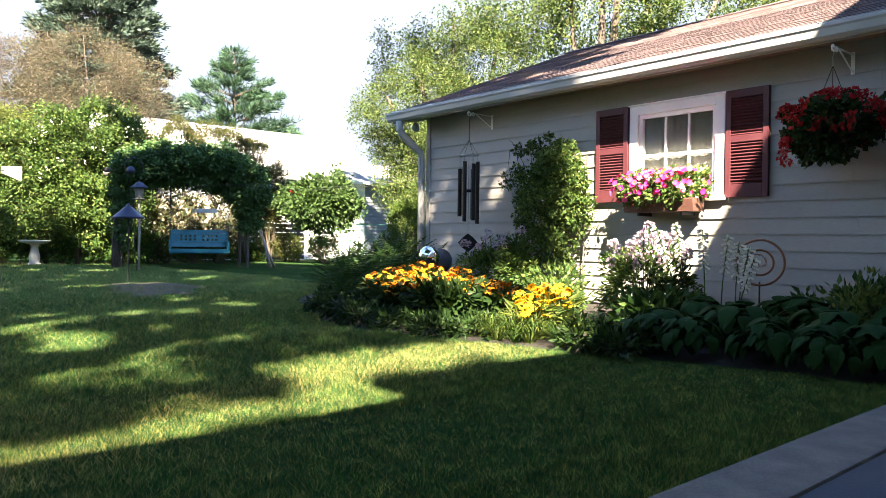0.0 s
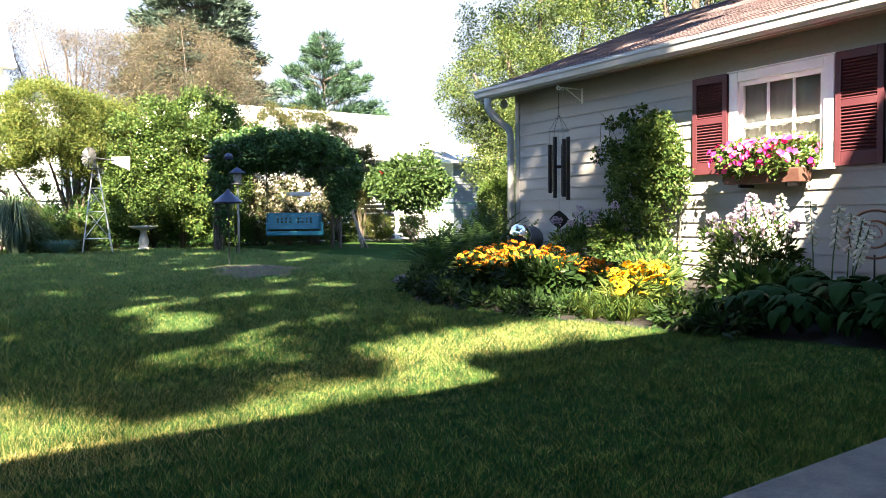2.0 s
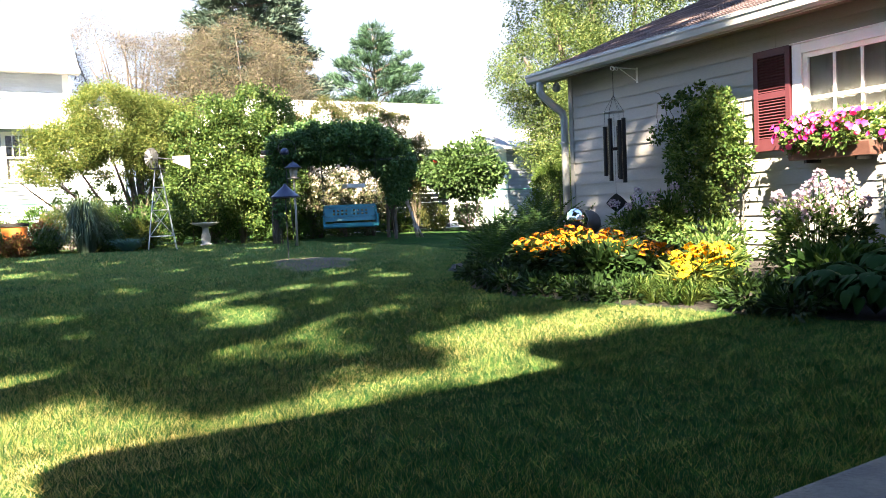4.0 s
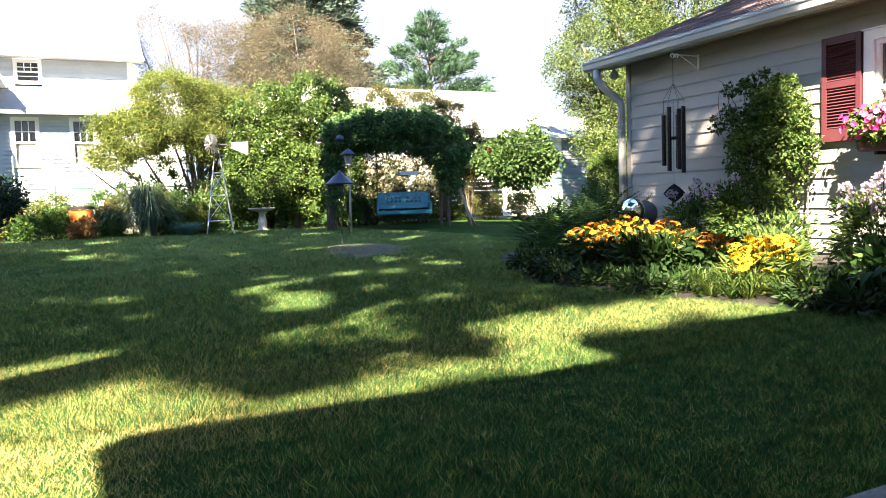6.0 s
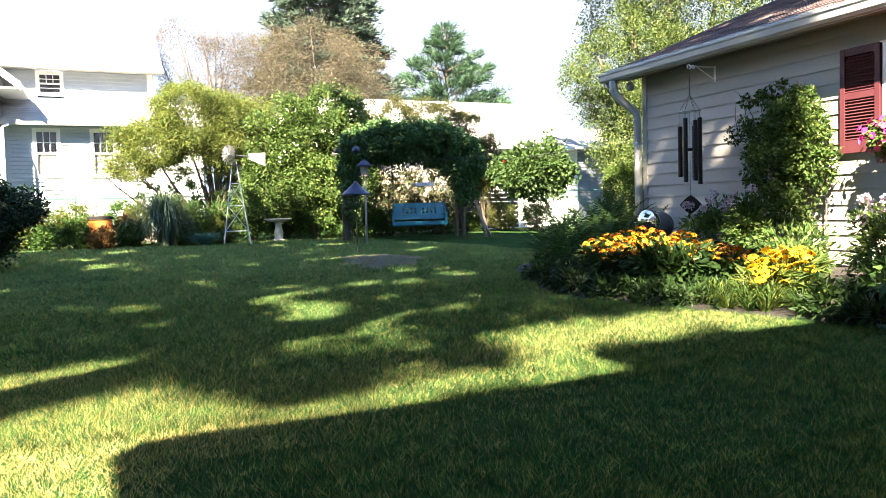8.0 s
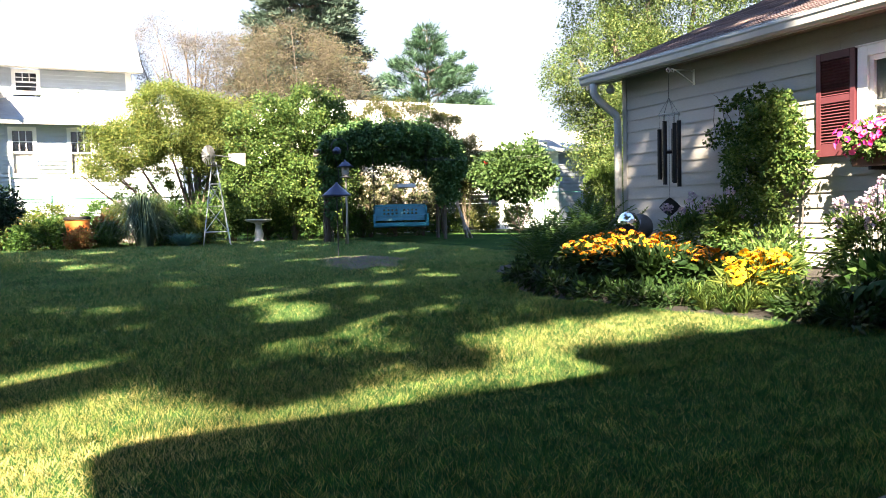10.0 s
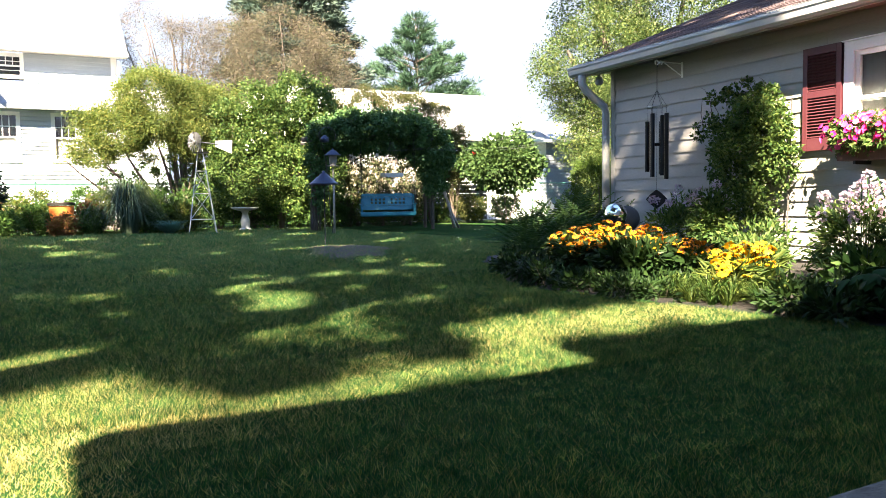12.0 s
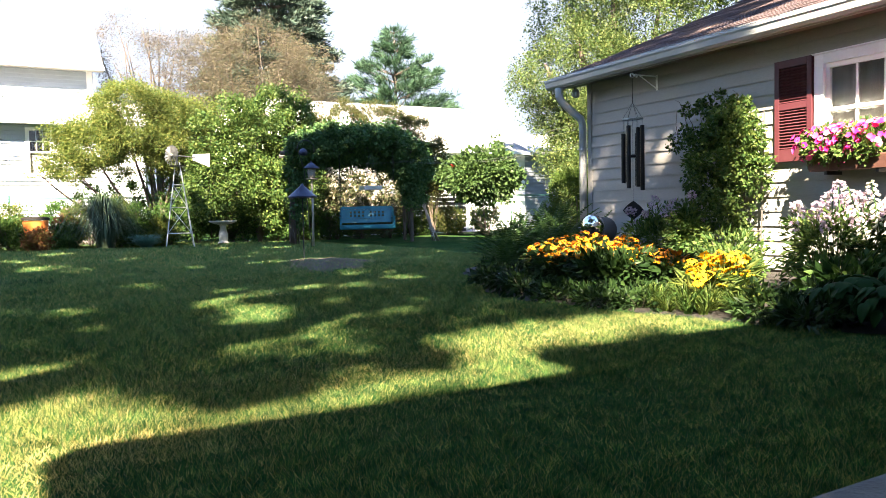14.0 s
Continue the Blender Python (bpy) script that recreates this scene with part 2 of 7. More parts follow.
M["leaf_fern"] = leafy("fern_fronds", [(0.024, 0.062, 0.018), (0.042, 0.09, 0.024), (0.065, 0.12, 0.032)], 0.3)
M["leaf_daisy"] = leafy("daisy_leaves", [(0.009, 0.024, 0.007), (0.016, 0.038, 0.010), (0.030, 0.058, 0.015)], 0.2)
M["leaf_strap"] = leafy("strap_leaves", [(0.03, 0.06, 0.012), (0.055, 0.09, 0.018), (0.12, 0.145, 0.035)], 0.3)
M["leaf_grey"] = leafy("grey_green_blades", [(0.034, 0.066, 0.042), (0.06, 0.10, 0.062), (0.10, 0.14, 0.09)], 0.25)
M["leaf_fescue"] = leafy("blue_fescue_blades", [(0.08, 0.19, 0.18), (0.13, 0.27, 0.25)], 0.2)
M["leaf_red"] = leafy("russet_leaves", [(0.12, 0.05, 0.03), (0.17, 0.09, 0.04), (0.11, 0.13, 0.04)], 0.3)
M["petal_orange"] = leafy("orange_petals", [(0.47, 0.150, 0.002), (0.56, 0.210, 0.004)], 0.2)
M["petal_yellow"] = leafy("yellow_petals", [(0.58, 0.33, 0.004), (0.66, 0.41, 0.010)], 0.2)
M["petal_pink"] = leafy("pink_petals", [(0.0, (0.52, 0.02, 0.20)), (0.5, (0.62, 0.035, 0.27)), (0.85, (0.68, 0.10, 0.36)), (1.0, (0.78, 0.5, 0.6))], 0.25)
M["petal_red"] = leafy("red_petals", [(0.26, 0.010, 0.014), (0.38, 0.025, 0.03)], 0.25)
M["petal_pale"] = leafy("pale_lilac_petals", [(0.30, 0.20, 0.36), (0.40, 0.32, 0.44), (0.48, 0.44, 0.50)], 0.25)
M["petal_faded"] = leafy("faded_petals", [(0.34, 0.29, 0.27), (0.50, 0.45, 0.44), (0.62, 0.58, 0.58)], 0.3)
M["petal_white"] = leafy("white_petals", [(0.68, 0.68, 0.72), (0.78, 0.78, 0.80)], 0.3)
M["cone"] = surface("flower_cone", (0.02, 0.010, 0.006), (0.045, 0.022, 0.012), 0.9, 30, 200, 0.3)

# ---- helpers for things ----


def part(name, bm, material, parent=None, label=""):
    me = bpy.data.meshes.new(name)
    bm.to_mesh(me)
    bm.free()
    me.materials.append(M[material])
    ob = new(name, me)
    ob.parent = parent
    return tagged(ob, label)


def thing(name, label, category, at=(0, 0, 0), group="", kind="", rz=0):
    ob = new(name)
    ob.matrix_basis = pose(*at, 0, 0, rz)
    ob.empty_display_size = 0.1
    return tagged(ob, label, category, group, kind)


def box(bm, x0, x1, y0, y1, z0, z1, bevel=0.0):
    r = bmesh.ops.create_cube(bm, size=1, matrix=Matrix.Translation(((x0 + x1) / 2, (y0 + y1) / 2, (z0 + z1) / 2)) @ Matrix.Diagonal((x1 - x0, y1 - y0, z1 - z0, 1)))
    if bevel:
        edges = list({e for v in r["verts"] for e in v.link_edges})
        bmesh.ops.bevel(bm, geom=edges, offset=bevel, segments=2, affect="EDGES", profile=0.7)
    return r["verts"]


def boxed(x0, x1, y0, y1, z0, z1, bevel=0.0):
    bm = bmesh.new()
    box(bm, x0, x1, y0, y1, z0, z1, bevel)
    return bm


def rod(bm, a, b, r0, r1=None, seg=8):
    """A tapered round bar from a to b."""
    a, b = Vector(a), Vector(b)
    r1 = r0 if r1 is None else r1
    turn = (b - a).to_track_quat("Z", "Y").to_matrix().to_4x4()
    bmesh.ops.create_cone(bm, cap_ends=True, segments=seg, radius1=r0, radius2=r1, depth=(b - a).length, matrix=Matrix.Translation((a + b) / 2) @ turn)


def path_rod(bm, pts, r0, r1=None, seg=6):
    """One bent, tapered round bar through all the points."""
    r1 = r0 if r1 is None else r1
    pts = [Vector(p) for p in pts]
    n = len(pts) - 1
    side, rows = None, []
    for i, p in enumerate(pts):
        way = (pts[min(i + 1, n)] - pts[max(i - 1, 0)]).normalized()
        if side is None:
            side = way.orthogonal().normalized()
        side = (side - way * side.dot(way)).normalized()
        up = way.cross(side)
        r = r0 + (r1 - r0) * i / n
        rows.append([bm.verts.new(p + (side * math.cos(2 * math.pi * k / seg) + up * math.sin(2 * math.pi * k / seg)) * r) for k in range(seg)])
    for lo, hi in zip(rows, rows[1:]):
        for k in range(seg):
            bm.faces.new((lo[k], lo[(k + 1) % seg], hi[(k + 1) % seg], hi[k])).smooth = True
    bm.faces.new(list(reversed(rows[0])))
    bm.faces.new(rows[-1])


def lathe(bm, profile, seg=24, at=(0, 0, 0)):
    """A turned body from (radius, height) pairs."""
    rings = []
    for r, z in profile:
        rings.append([bm.verts.new((at[0] + r * math.cos(2 * math.pi * i / seg), at[1] + r * math.sin(2 * math.pi * i / seg), at[2] + z)) for i in range(seg)])
    for lo, hi in zip(rings, rings[1:]):
        for i in range(seg):
            f = bm.faces.new((lo[i], lo[(i + 1) % seg], hi[(i + 1) % seg], hi[i]))
            f.smooth = True
    bm.faces.new(list(reversed(rings[0])))
    bm.faces.new(rings[-1])


def ring(bm, centre, radius, thick, axis="y", seg=40, side=8):
    c = Vector(centre)
    rows = []
    for i in range(seg):
        a = 2 * math.pi * i / seg
        row = []
        for j in range(side):
            b = 2 * math.pi * j / side
            rr = radius + thick * math.cos(b)
            u, v, w = rr * math.cos(a), rr * math.sin(a), thick * math.sin(b)
            row.append(bm.verts.new(c + (Vector((w, u, v)) if axis == "x" else Vector((u, w, v)) if axis == "y" else Vector((u, v, w)))))
        rows.append(row)
    for i in range(seg):
        for j in range(side):
            f = bm.faces.new((rows[i][j], rows[(i + 1) % seg][j], rows[(i + 1) % seg][(j + 1) % side], rows[i][(j + 1) % side]))
            f.smooth = True


def ball(bm, centre, radius, seg=24, scale=(1, 1, 1)):
    r = bmesh.ops.create_uvsphere(bm, u_segments=seg, v_segments=seg // 2, radius=radius, matrix=Matrix.Translation(centre) @ Matrix.Diagonal((*scale, 1)))
    for v in r["verts"]:
        for f in v.link_faces:
            f.smooth = True


def sheet(name, verts, faces, material, parent=None, label="", smooth=False):
    """A mesh from number arrays: verts (n, 3), faces (m, 3 or 4)."""
    verts, faces = np.asarray(verts, np.float32), np.asarray(faces, np.int32)
    me = bpy.data.meshes.new(name)
    k = faces.shape[1]
    me.vertices.add(len(verts))
    me.vertices.foreach_set("co", verts.ravel())
    me.loops.add(faces.size)
    me.loops.foreach_set("vertex_index", faces.ravel())
    me.polygons.add(len(faces))
    me.polygons.foreach_set("loop_start", np.arange(0, faces.size, k, dtype=np.int32))
    me.polygons.foreach_set("loop_total", np.full(len(faces), k, np.int32))
    if smooth:
        me.polygons.foreach_set("use_smooth", np.ones(len(faces), bool))
    me.update(calc_edges=True)
    me.validate()
    me.materials.append(M[material])
    ob = new(name, me)
    ob.parent = parent
    return tagged(ob, label)


def unit(v):
    return v / np.maximum(np.linalg.norm(v, axis=1, keepdims=True), 1e-9)


def leaf_arrays(rng, pos, length, width, lean=0.0, out=None, follow=0.5, fold=0.12):
    """Pointed, folded leaves at pos: lean lifts (+) or droops (-) their tips, out is the way they grow."""
    n = len(pos)
    d = rng.normal(size=(n, 3))
    d = unit(d)
    if out is not None:
        d = unit(d * (1 - follow) + unit(out) * follow * 1.6)
    d[:, 2] += lean
    d = unit(d)
    side = unit(np.cross(d, rng.normal(size=(n, 3))))
    up = np.cross(side, d)
    L = (length * rng.uniform(0.65, 1.25, n))[:, None]
    W = L * width
    mid = pos + d * L * 0.45
    v = np.stack([pos, mid + side * W / 2 + up * L * fold, pos + d * L, mid - side * W / 2 + up * L * fold], 1).reshape(-1, 3)
    i = np.arange(n)[:, None] * 4
    f = np.concatenate([i + [0, 1, 2], i + [0, 2, 3]], 1).reshape(-1, 3)
    return v, f


def clumps(rng, centre, radii, count, per, size, hollow=0.55, flat=1.0, keep=None):
    """Points in many small clumps through the outer part of an ellipsoid, and the way out from its middle."""
    c = rng.normal(size=(count, 3))
    c = unit(c) * rng.uniform(hollow, 1.0, count)[:, None] ** 0.6
    wob = 1 + 0.18 * np.sin(c[:, :1] * 5 + centre[0]) + 0.14 * np.sin(c[:, 2:] * 7 + centre[1])
    cc = c * wob * np.asarray(radii)
    if keep is not None:
        cc = cc[keep(cc + np.asarray(centre))]
    s = size * rng.uniform(0.6, 1.3, len(cc))
    p = np.repeat(cc, per, 0) + unit(rng.normal(size=(len(cc) * per, 3))) * (rng.uniform(0.2, 1, len(cc) * per) ** 0.5 * np.repeat(s, per))[:, None] * [1, 1, flat]
    return p + np.asarray(centre), p / np.asarray(radii)


def foliage(name, parent, material, rng, blobs, leaf, width=0.55, lean=-0.1, follow=0.3, label="", floor=0.02):
    """blobs: (centre, radii, clump count, leaves per clump, clump size)."""
    P, O = zip(*[clumps(rng, *b) for b in blobs])
    P, O = np.concatenate(P), np.concatenate(O)
    ok = P[:, 2] > floor
    v, f = leaf_arrays(rng, P[ok], leaf, width, lean, O[ok], follow)
    return sheet(name, v, f, material, parent, label)


def limbs(rng, base, tips, r0, bend=0.25):
    """A trunk and limbs from base to each tip."""
    bm = bmesh.new()
    base = Vector(base)
    for tip in tips:
        tip = Vector(tip)
        mid = base.lerp(tip, 0.5) + Vector(rng.normal(size=3)) * bend
        mid.z = max(mid.z, base.z + 0.2)
        pts = []
        for i in range(8):
            t = i / 7
            pts.append(base.lerp(mid, t).lerp(mid.lerp(tip, t), t))
        path_rod(bm, pts, r0, r0 * 0.25, 7)
    return bm

# ---- ground ----
BED = [(5.1, 8.9), (4.55, 8.1), (4.3, 7.3), (3.75, 6.2), (3.52, 5.2), (3.55, 4.6), (3.77, 4.0), (3.95, 3.4), (4.08, 2.8), (4.17, 2.3), (4.3, 1.7), (4.5, 1.3), (4.6, 0.4)]


def bed_edge(y):
    """x of the lawn's edge along the bed at y."""
    for (xa, ya), (xb, yb) in zip(BED, BED[1:]):
        if yb <= y <= ya:
            return xb + (xa - xb) * (y - yb) / (ya - yb)
    return 6.7 if y > 8.9 else 4.6


def lawn_z(x, y):
    """Gentle unevenness, and the low mound round the feeder's pole."""
    z = 0.012 * np.sin(x * 1.7 + 0.6 * y) + 0.010 * np.sin(y * 2.3 - 0.8 * x)
    z = z * np.clip((np.hypot(x, y) - 1.0) / 3, 0, 1)
    return z + 0.09 * np.exp(-(((x - 3.7) / 1.0) ** 2 + ((y - 11.0) / 1.4) ** 2))


def ground_axis():
    return np.unique(np.concatenate([np.linspace(-900, -60, 15), np.linspace(-60, -12, 17), np.arange(-12, 14, 0.25), np.linspace(14, 60, 17), np.linspace(60, 900, 15)]))


gx, gy = ground_axis(), ground_axis() + 8
X, Y = np.meshgrid(gx, gy)
Z = np.where((np.abs(X) < 14) & (Y > 1.5) & (Y < 22), lawn_z(X, Y), 0.0)
Z = np.where((Y < 1.6) | ((X > 4.4) & (Y < 9)), -0.03, Z)
nx, ny = len(gx), len(gy)
idx = (np.arange(ny - 1)[:, None] * nx + np.arange(nx - 1)[None, :]).ravel()
ground = sheet("ground", np.stack([X, Y, Z], -1).reshape(-1, 3), np.stack([idx, idx + 1, idx + nx + 1, idx + nx], 1), "lawn", smooth=True)
tagged(ground, "mown green back-garden lawn with a low mound", "lawn", kind="structure")

bm = bmesh.new()
rim = [Vector((x, y, -0.01)) for x, y in BED]
crest = [Vector((min(x + 0.35, 6.75), y, 0.05)) for x, y in BED]
back = [Vector((6.82, max(y, 0.4), 0.07)) for x, y in BED]
for a, b in ((rim, crest), (crest, back)):
    va, vb = [bm.verts.new(p) for p in a], [bm.verts.new(p) for p in b]
    for i in range(len(va) - 1):
        bm.faces.new((va[i], va[i + 1], vb[i + 1], vb[i]))
bmesh.ops.remove_doubles(bm, verts=bm.verts, dist=0.001)
bmesh.ops.recalc_face_normals(bm, faces=bm.faces)
if sum(f.normal.z for f in bm.faces) < 0:
    bmesh.ops.reverse_faces(bm, faces=bm.faces)
bmesh.ops.subdivide_edges(bm, edges=bm.edges, cuts=3, use_grid_fill=True)
for v in bm.verts:
    v.co.z += 0.02 * noise.noise(v.co * 4)
bed = part("planting_bed", bm, "soil")
tagged(bed, "dark soil flower bed curving along the garage", "flower bed", kind="structure")

patio = thing("patio", "grey concrete patio edge with dark painted slab", "patio", (0, -0.025, 0), kind="structure", rz=1.7)
part("concrete_border", boxed(-3.5, 4.6, 0.955, 1.225, -0.3, 0.02, 0.012), "concrete", patio, "rough grey concrete border")
part("slab", boxed(-3.5, 9.0, -3.5, 0.95, -0.3, 0.012, 0.008), "patio_dark", patio, "dark blue-grey painted slab")

# added glowing ring all round the horizon, standing in for overexposed white sky
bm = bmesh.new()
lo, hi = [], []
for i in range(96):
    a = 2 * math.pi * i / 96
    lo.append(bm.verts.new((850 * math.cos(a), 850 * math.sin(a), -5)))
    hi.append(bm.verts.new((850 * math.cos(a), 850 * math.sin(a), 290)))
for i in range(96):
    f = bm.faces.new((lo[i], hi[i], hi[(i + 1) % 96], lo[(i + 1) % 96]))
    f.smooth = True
tagged(part("backdrop", bm, "sky_glow"), "glowing white ring standing in for the bright low sky", "sky", kind="structure")

# ---- garage ----
WX, CORNER, ROW = 6.8, 8.35, 0.1524
garage = thing("garage", "taupe clapboard garage with brown shingle roof", "garage", (0, 0, 0))
W0, W1, WZ0, WZ1 = 3.86, 4.78, 1.26, 2.14          # window opening
bm = bmesh.new()
for y0, y1, z0, z1 in ((-4, W0, 0, 2.62), (W1, CORNER, 0, 2.62), (W0, W1, 0, WZ0), (W0, W1, WZ1, 2.62)):
    box(bm, WX, WX + 0.12, y0, y1, z0, z1)
box(bm, WX, 13.7, CORNER - 0.12, CORNER - 0.001, 0, 2.62)
box(bm, 13.58, 13.7, -4, CORNER, 0, 2.62)
box(bm, WX, 13.7, -4.12, -4.0, 0, 2.62)
gwall = part("wall", bm, "siding", garage)
gable = bmesh.new()
tri = [gable.verts.new((x, CORNER - 0.06, z)) for x, z in ((WX, 2.62), (13.7, 2.62), (10.25, 4.1))]
gable.faces.new(tri)
g2 = bmesh.ops.extrude_face_region(gable, geom=gable.faces[:])
for v in g2["geom"]:
    if isinstance(v, bmesh.types.BMVert):
        v.co.y += 0.06
bmesh.ops.recalc_face_normals(gable, faces=gable.faces)
part("gable_wall", gable, "siding", garage)
plinth = part("foundation", boxed(WX - 0.005, WX + 0.1, -4, CORNER, -0.1, 0.12), "concrete", garage)


def clap(y0, y1, z, up=ROW):
    """One lapped board: thick at its lower edge, thin at its upper one."""
    bm = bmesh.new()
    x = WX
    pts = [(x, z + 0.03), (x - 0.014, z + 0.03), (x - 0.019, z), (x - 0.026, z), (x - 0.026, z + 0.012), (x - 0.007, z + up + 0.028), (x, z + up + 0.028)]
    a = [bm.verts.new((px, y0, pz)) for px, pz in pts]
    b = [bm.verts.new((px, y1, pz)) for px, pz in pts]
    n = len(pts)
    for i in range(n):
        bm.faces.new((a[i], a[(i + 1) % n], b[(i + 1) % n], b[i]))
    bm.faces.new(list(reversed(a)))
    bm.faces.new(b)
    bmesh.ops.recalc_face_normals(bm, faces=bm.faces)
    return bm


rnd = random.Random(4)
z = 2.0753 - 13 * ROW
while z < 2.5:
    spans = [(-4.0, CORNER - 0.07)]
    if z + ROW > WZ0 - 0.03 and z < WZ1 + 0.03:
        spans = [(-4.0, W0 - 0.04), (W1 + 0.04, CORNER - 0.07)]
    for a, b in spans:
        cut = a
        while cut < b - 0.01:
            end = min(b, cut + rnd.uniform(2.6, 3.6))
            if b - end < 0.8:
                end = b
            part("plank", clap(cut + 0.001, end - 0.001, z), "siding", gwall)
            cut = end
    z += ROW
part("corner_board", boxed(WX - 0.032, WX + 0.06, CORNER - 0.07, CORNER + 0.012, 0.08, 2.5, 0.004), "siding", garage)

# roof: 5 in 12, ridge along y
EX, EZ, RXG, RZG = 6.44, 2.59, 10.25, 4.11
slope = math.atan2(RZG - EZ, RXG - EX)
Y_END = 8.72
bm = bmesh.new()
for sgn in (1, -1):
    vs = []
    for y in (-4.4, Y_END):
        for dx, dz in ((0, 0), (RXG - EX, RZG - EZ)):
            vs.append(((EX + dx) if sgn > 0 else (2 * RXG - EX - dx), y, EZ + dz))
    a = [bm.verts.new(v) for v in vs]
    b = [bm.verts.new((v[0], v[1], v[2] - 0.05)) for v in vs]
    for q in ((a[0], a[1], a[3], a[2]), (b[0], b[2], b[3], b[1]), (a[0], a[2], b[2], b[0]), (a[0], b[0], b[1], a[1]), (a[2], a[3], b[3], b[2])):
        bm.faces.new(q)
bmesh.ops.recalc_face_normals(bm, faces=bm.faces)
roof = part("roof", bm, "shingle", garage, "reddish brown shingle roof")
bm = bmesh.new()
box(bm, EX + 0.02, WX - 0.01, -4.3, Y_END - 0.03, 2.50, 2.515)
part("soffit", bm, "soffit", garage)
part("fascia", boxed(EX - 0.012, EX + 0.012, -4.4, Y_END, 2.44, 2.585, 0.003), "gutter", garage)
bm = bmesh.new()
for a, b in (((EX, EZ - 0.09), (RXG, RZG - 0.09)),):
    vs = [bm.verts.new((x, y, z + dz)) for y in (Y_END - 0.03, Y_END + 0.012) for (x, z) in (a, b) for dz in (-0.10, 0.085)]
    for q in ((0, 1, 3, 2), (4, 6, 7, 5), (0, 4, 5, 1), (2, 3, 7, 6), (0, 2, 6, 4), (1, 5, 7, 3)):
        bm.faces.new([vs[i] for i in q])
bmesh.ops.recalc_face_normals(bm, faces=bm.faces)
part("rake_board", bm, "gutter", garage)

# gutter: an open trough with a rolled lip
bm = bmesh.new()
prof = [(-0.012, 2.575), (-0.012, 2.455), (-0.075, 2.448), (-0.105, 2.475), (-0.115, 2.53), (-0.128, 2.548), (-0.128, 2.572), (-0.118, 2.578), (-0.112, 2.565), (-0.108, 2.54), (-0.096, 2.48), (-0.07, 2.458), (-0.018, 2.464), (-0.018, 2.575)]
rows_ = [[bm.verts.new((EX + x, y, z)) for x, z in prof] for y in (-4.4, Y_END + 0.02)]
n = len(prof)
for i in range(n):
    bm.faces.new((rows_[0][i], rows_[0][(i + 1) % n], rows_[1][(i + 1) % n], rows_[1][i]))
cap = [bm.verts.new((EX + x, Y_END + 0.022, z)) for x, z in prof[:9]]
bm.faces.new(cap)
bmesh.ops.recalc_face_normals(bm, faces=bm.faces)
gut = part("gutter", bm, "gutter", garage, "pale aluminium rain gutter")
for y in np.arange(-3.5, 8.6, 0.75):
    part("gutter_strap", boxed(EX - 0.122, EX - 0.012, y - 0.01, y + 0.01, 2.579, 2.584), "gutter", gut)
part("drip_edge", boxed(EX - 0.05, EX + 0.05, -4.4, Y_END, 2.604, 2.61), "gutter", garage)

# downpipe with its two bends at the corner
bm = bmesh.new()
pipe = [(6.39, 8.5, 2.45), (6.39, 8.5, 2.33), (6.44, 8.49, 2.25), (6.58, 8.46, 2.13), (6.71, 8.43, 2.03), (6.735, 8.425, 1.95), (6.735, 8.425, 0.06)]
path_rod(bm, pipe, 0.052, 0.052, 12)
for p in pipe[1:-1]:
    ball(bm, p, 0.052, 12)
dp = part("downpipe", bm, "gutter", garage, "round-cornered grey downpipe")
for zz in (0.5, 1.6):
    part("pipe_strap", boxed(6.685, 6.79, 8.37, 8.48, zz, zz + 0.02), "gutter", dp)

# window: frame, sashes with bars, curtain behind
win = thing("window", "", "", (0, 0, 0))
win.parent = garage
for nm, y0, y1, z0, z1 in (("casing", 3.77, 3.87, 1.215, 2.225), ("casing", 4.77, 4.87, 1.215, 2.225), ("casing", 3.87, 4.77, 2.13, 2.225), ("window_sill", 3.75, 4.89, 1.19, 1.235)):
    part(nm, boxed(WX - (0.075 if nm == "window_sill" else 0.045), WX + 0.02, y0 + 0.0005, y1 - 0.0005, z0, z1, 0.004), "white_paint", win)
part("drip_cap", boxed(WX - 0.06, WX - 0.01, 3.75, 4.89, 2.227, 2.240, 0.002), "white_paint", win)
for y0, y1, z0, z1 in ((3.872, 3.915, 1.24, 2.128), (4.725, 4.768, 1.24, 2.128), (3.915, 4.725, 2.085, 2.128), (3.915, 4.725, 1.24, 1.29), (3.915, 4.725, 1.665, 1.70)):
    part("sash", boxed(WX - 0.015, WX + 0.03, y0, y1, z0, z1, 0.003), "white_paint", win)
for y in (4.185, 4.455):
    part("glazing_bar", boxed(WX - 0.006, WX + 0.014, y - 0.011, y + 0.011, 1.29, 2.085, 0.003), "white_paint", win)
for z0, z1 in ((1.29, 1.665), (1.70, 2.085)):
    pane = part("pane", boxed(WX + 0.015, WX + 0.019, 3.915, 4.725, z0, z1), "glass", win)
    pane.visible_shadow = False
bm = bmesh.new()
rows_ = []
for i in range(61):
    y = 3.86 + 0.92 * i / 60
    x = WX + 0.06 + 0.004 * math.sin(i * 1.1) + 0.002 * math.sin(i * 2.7)
    rows_.append((bm.verts.new((x, y, 1.22)), bm.verts.new((x, y, 2.16))))
for a, b in zip(rows_, rows_[1:]):
    f = bm.faces.new((a[0], b[0], b[1], a[1]))
    f.smooth = True
part("curtain", bm, "curtain", win, "pale closed curtain")
part("back_panel", boxed(WX + 0.14, WX + 0.16, 3.6, 5.0, 1.0, 2.4), "dark_room", win)

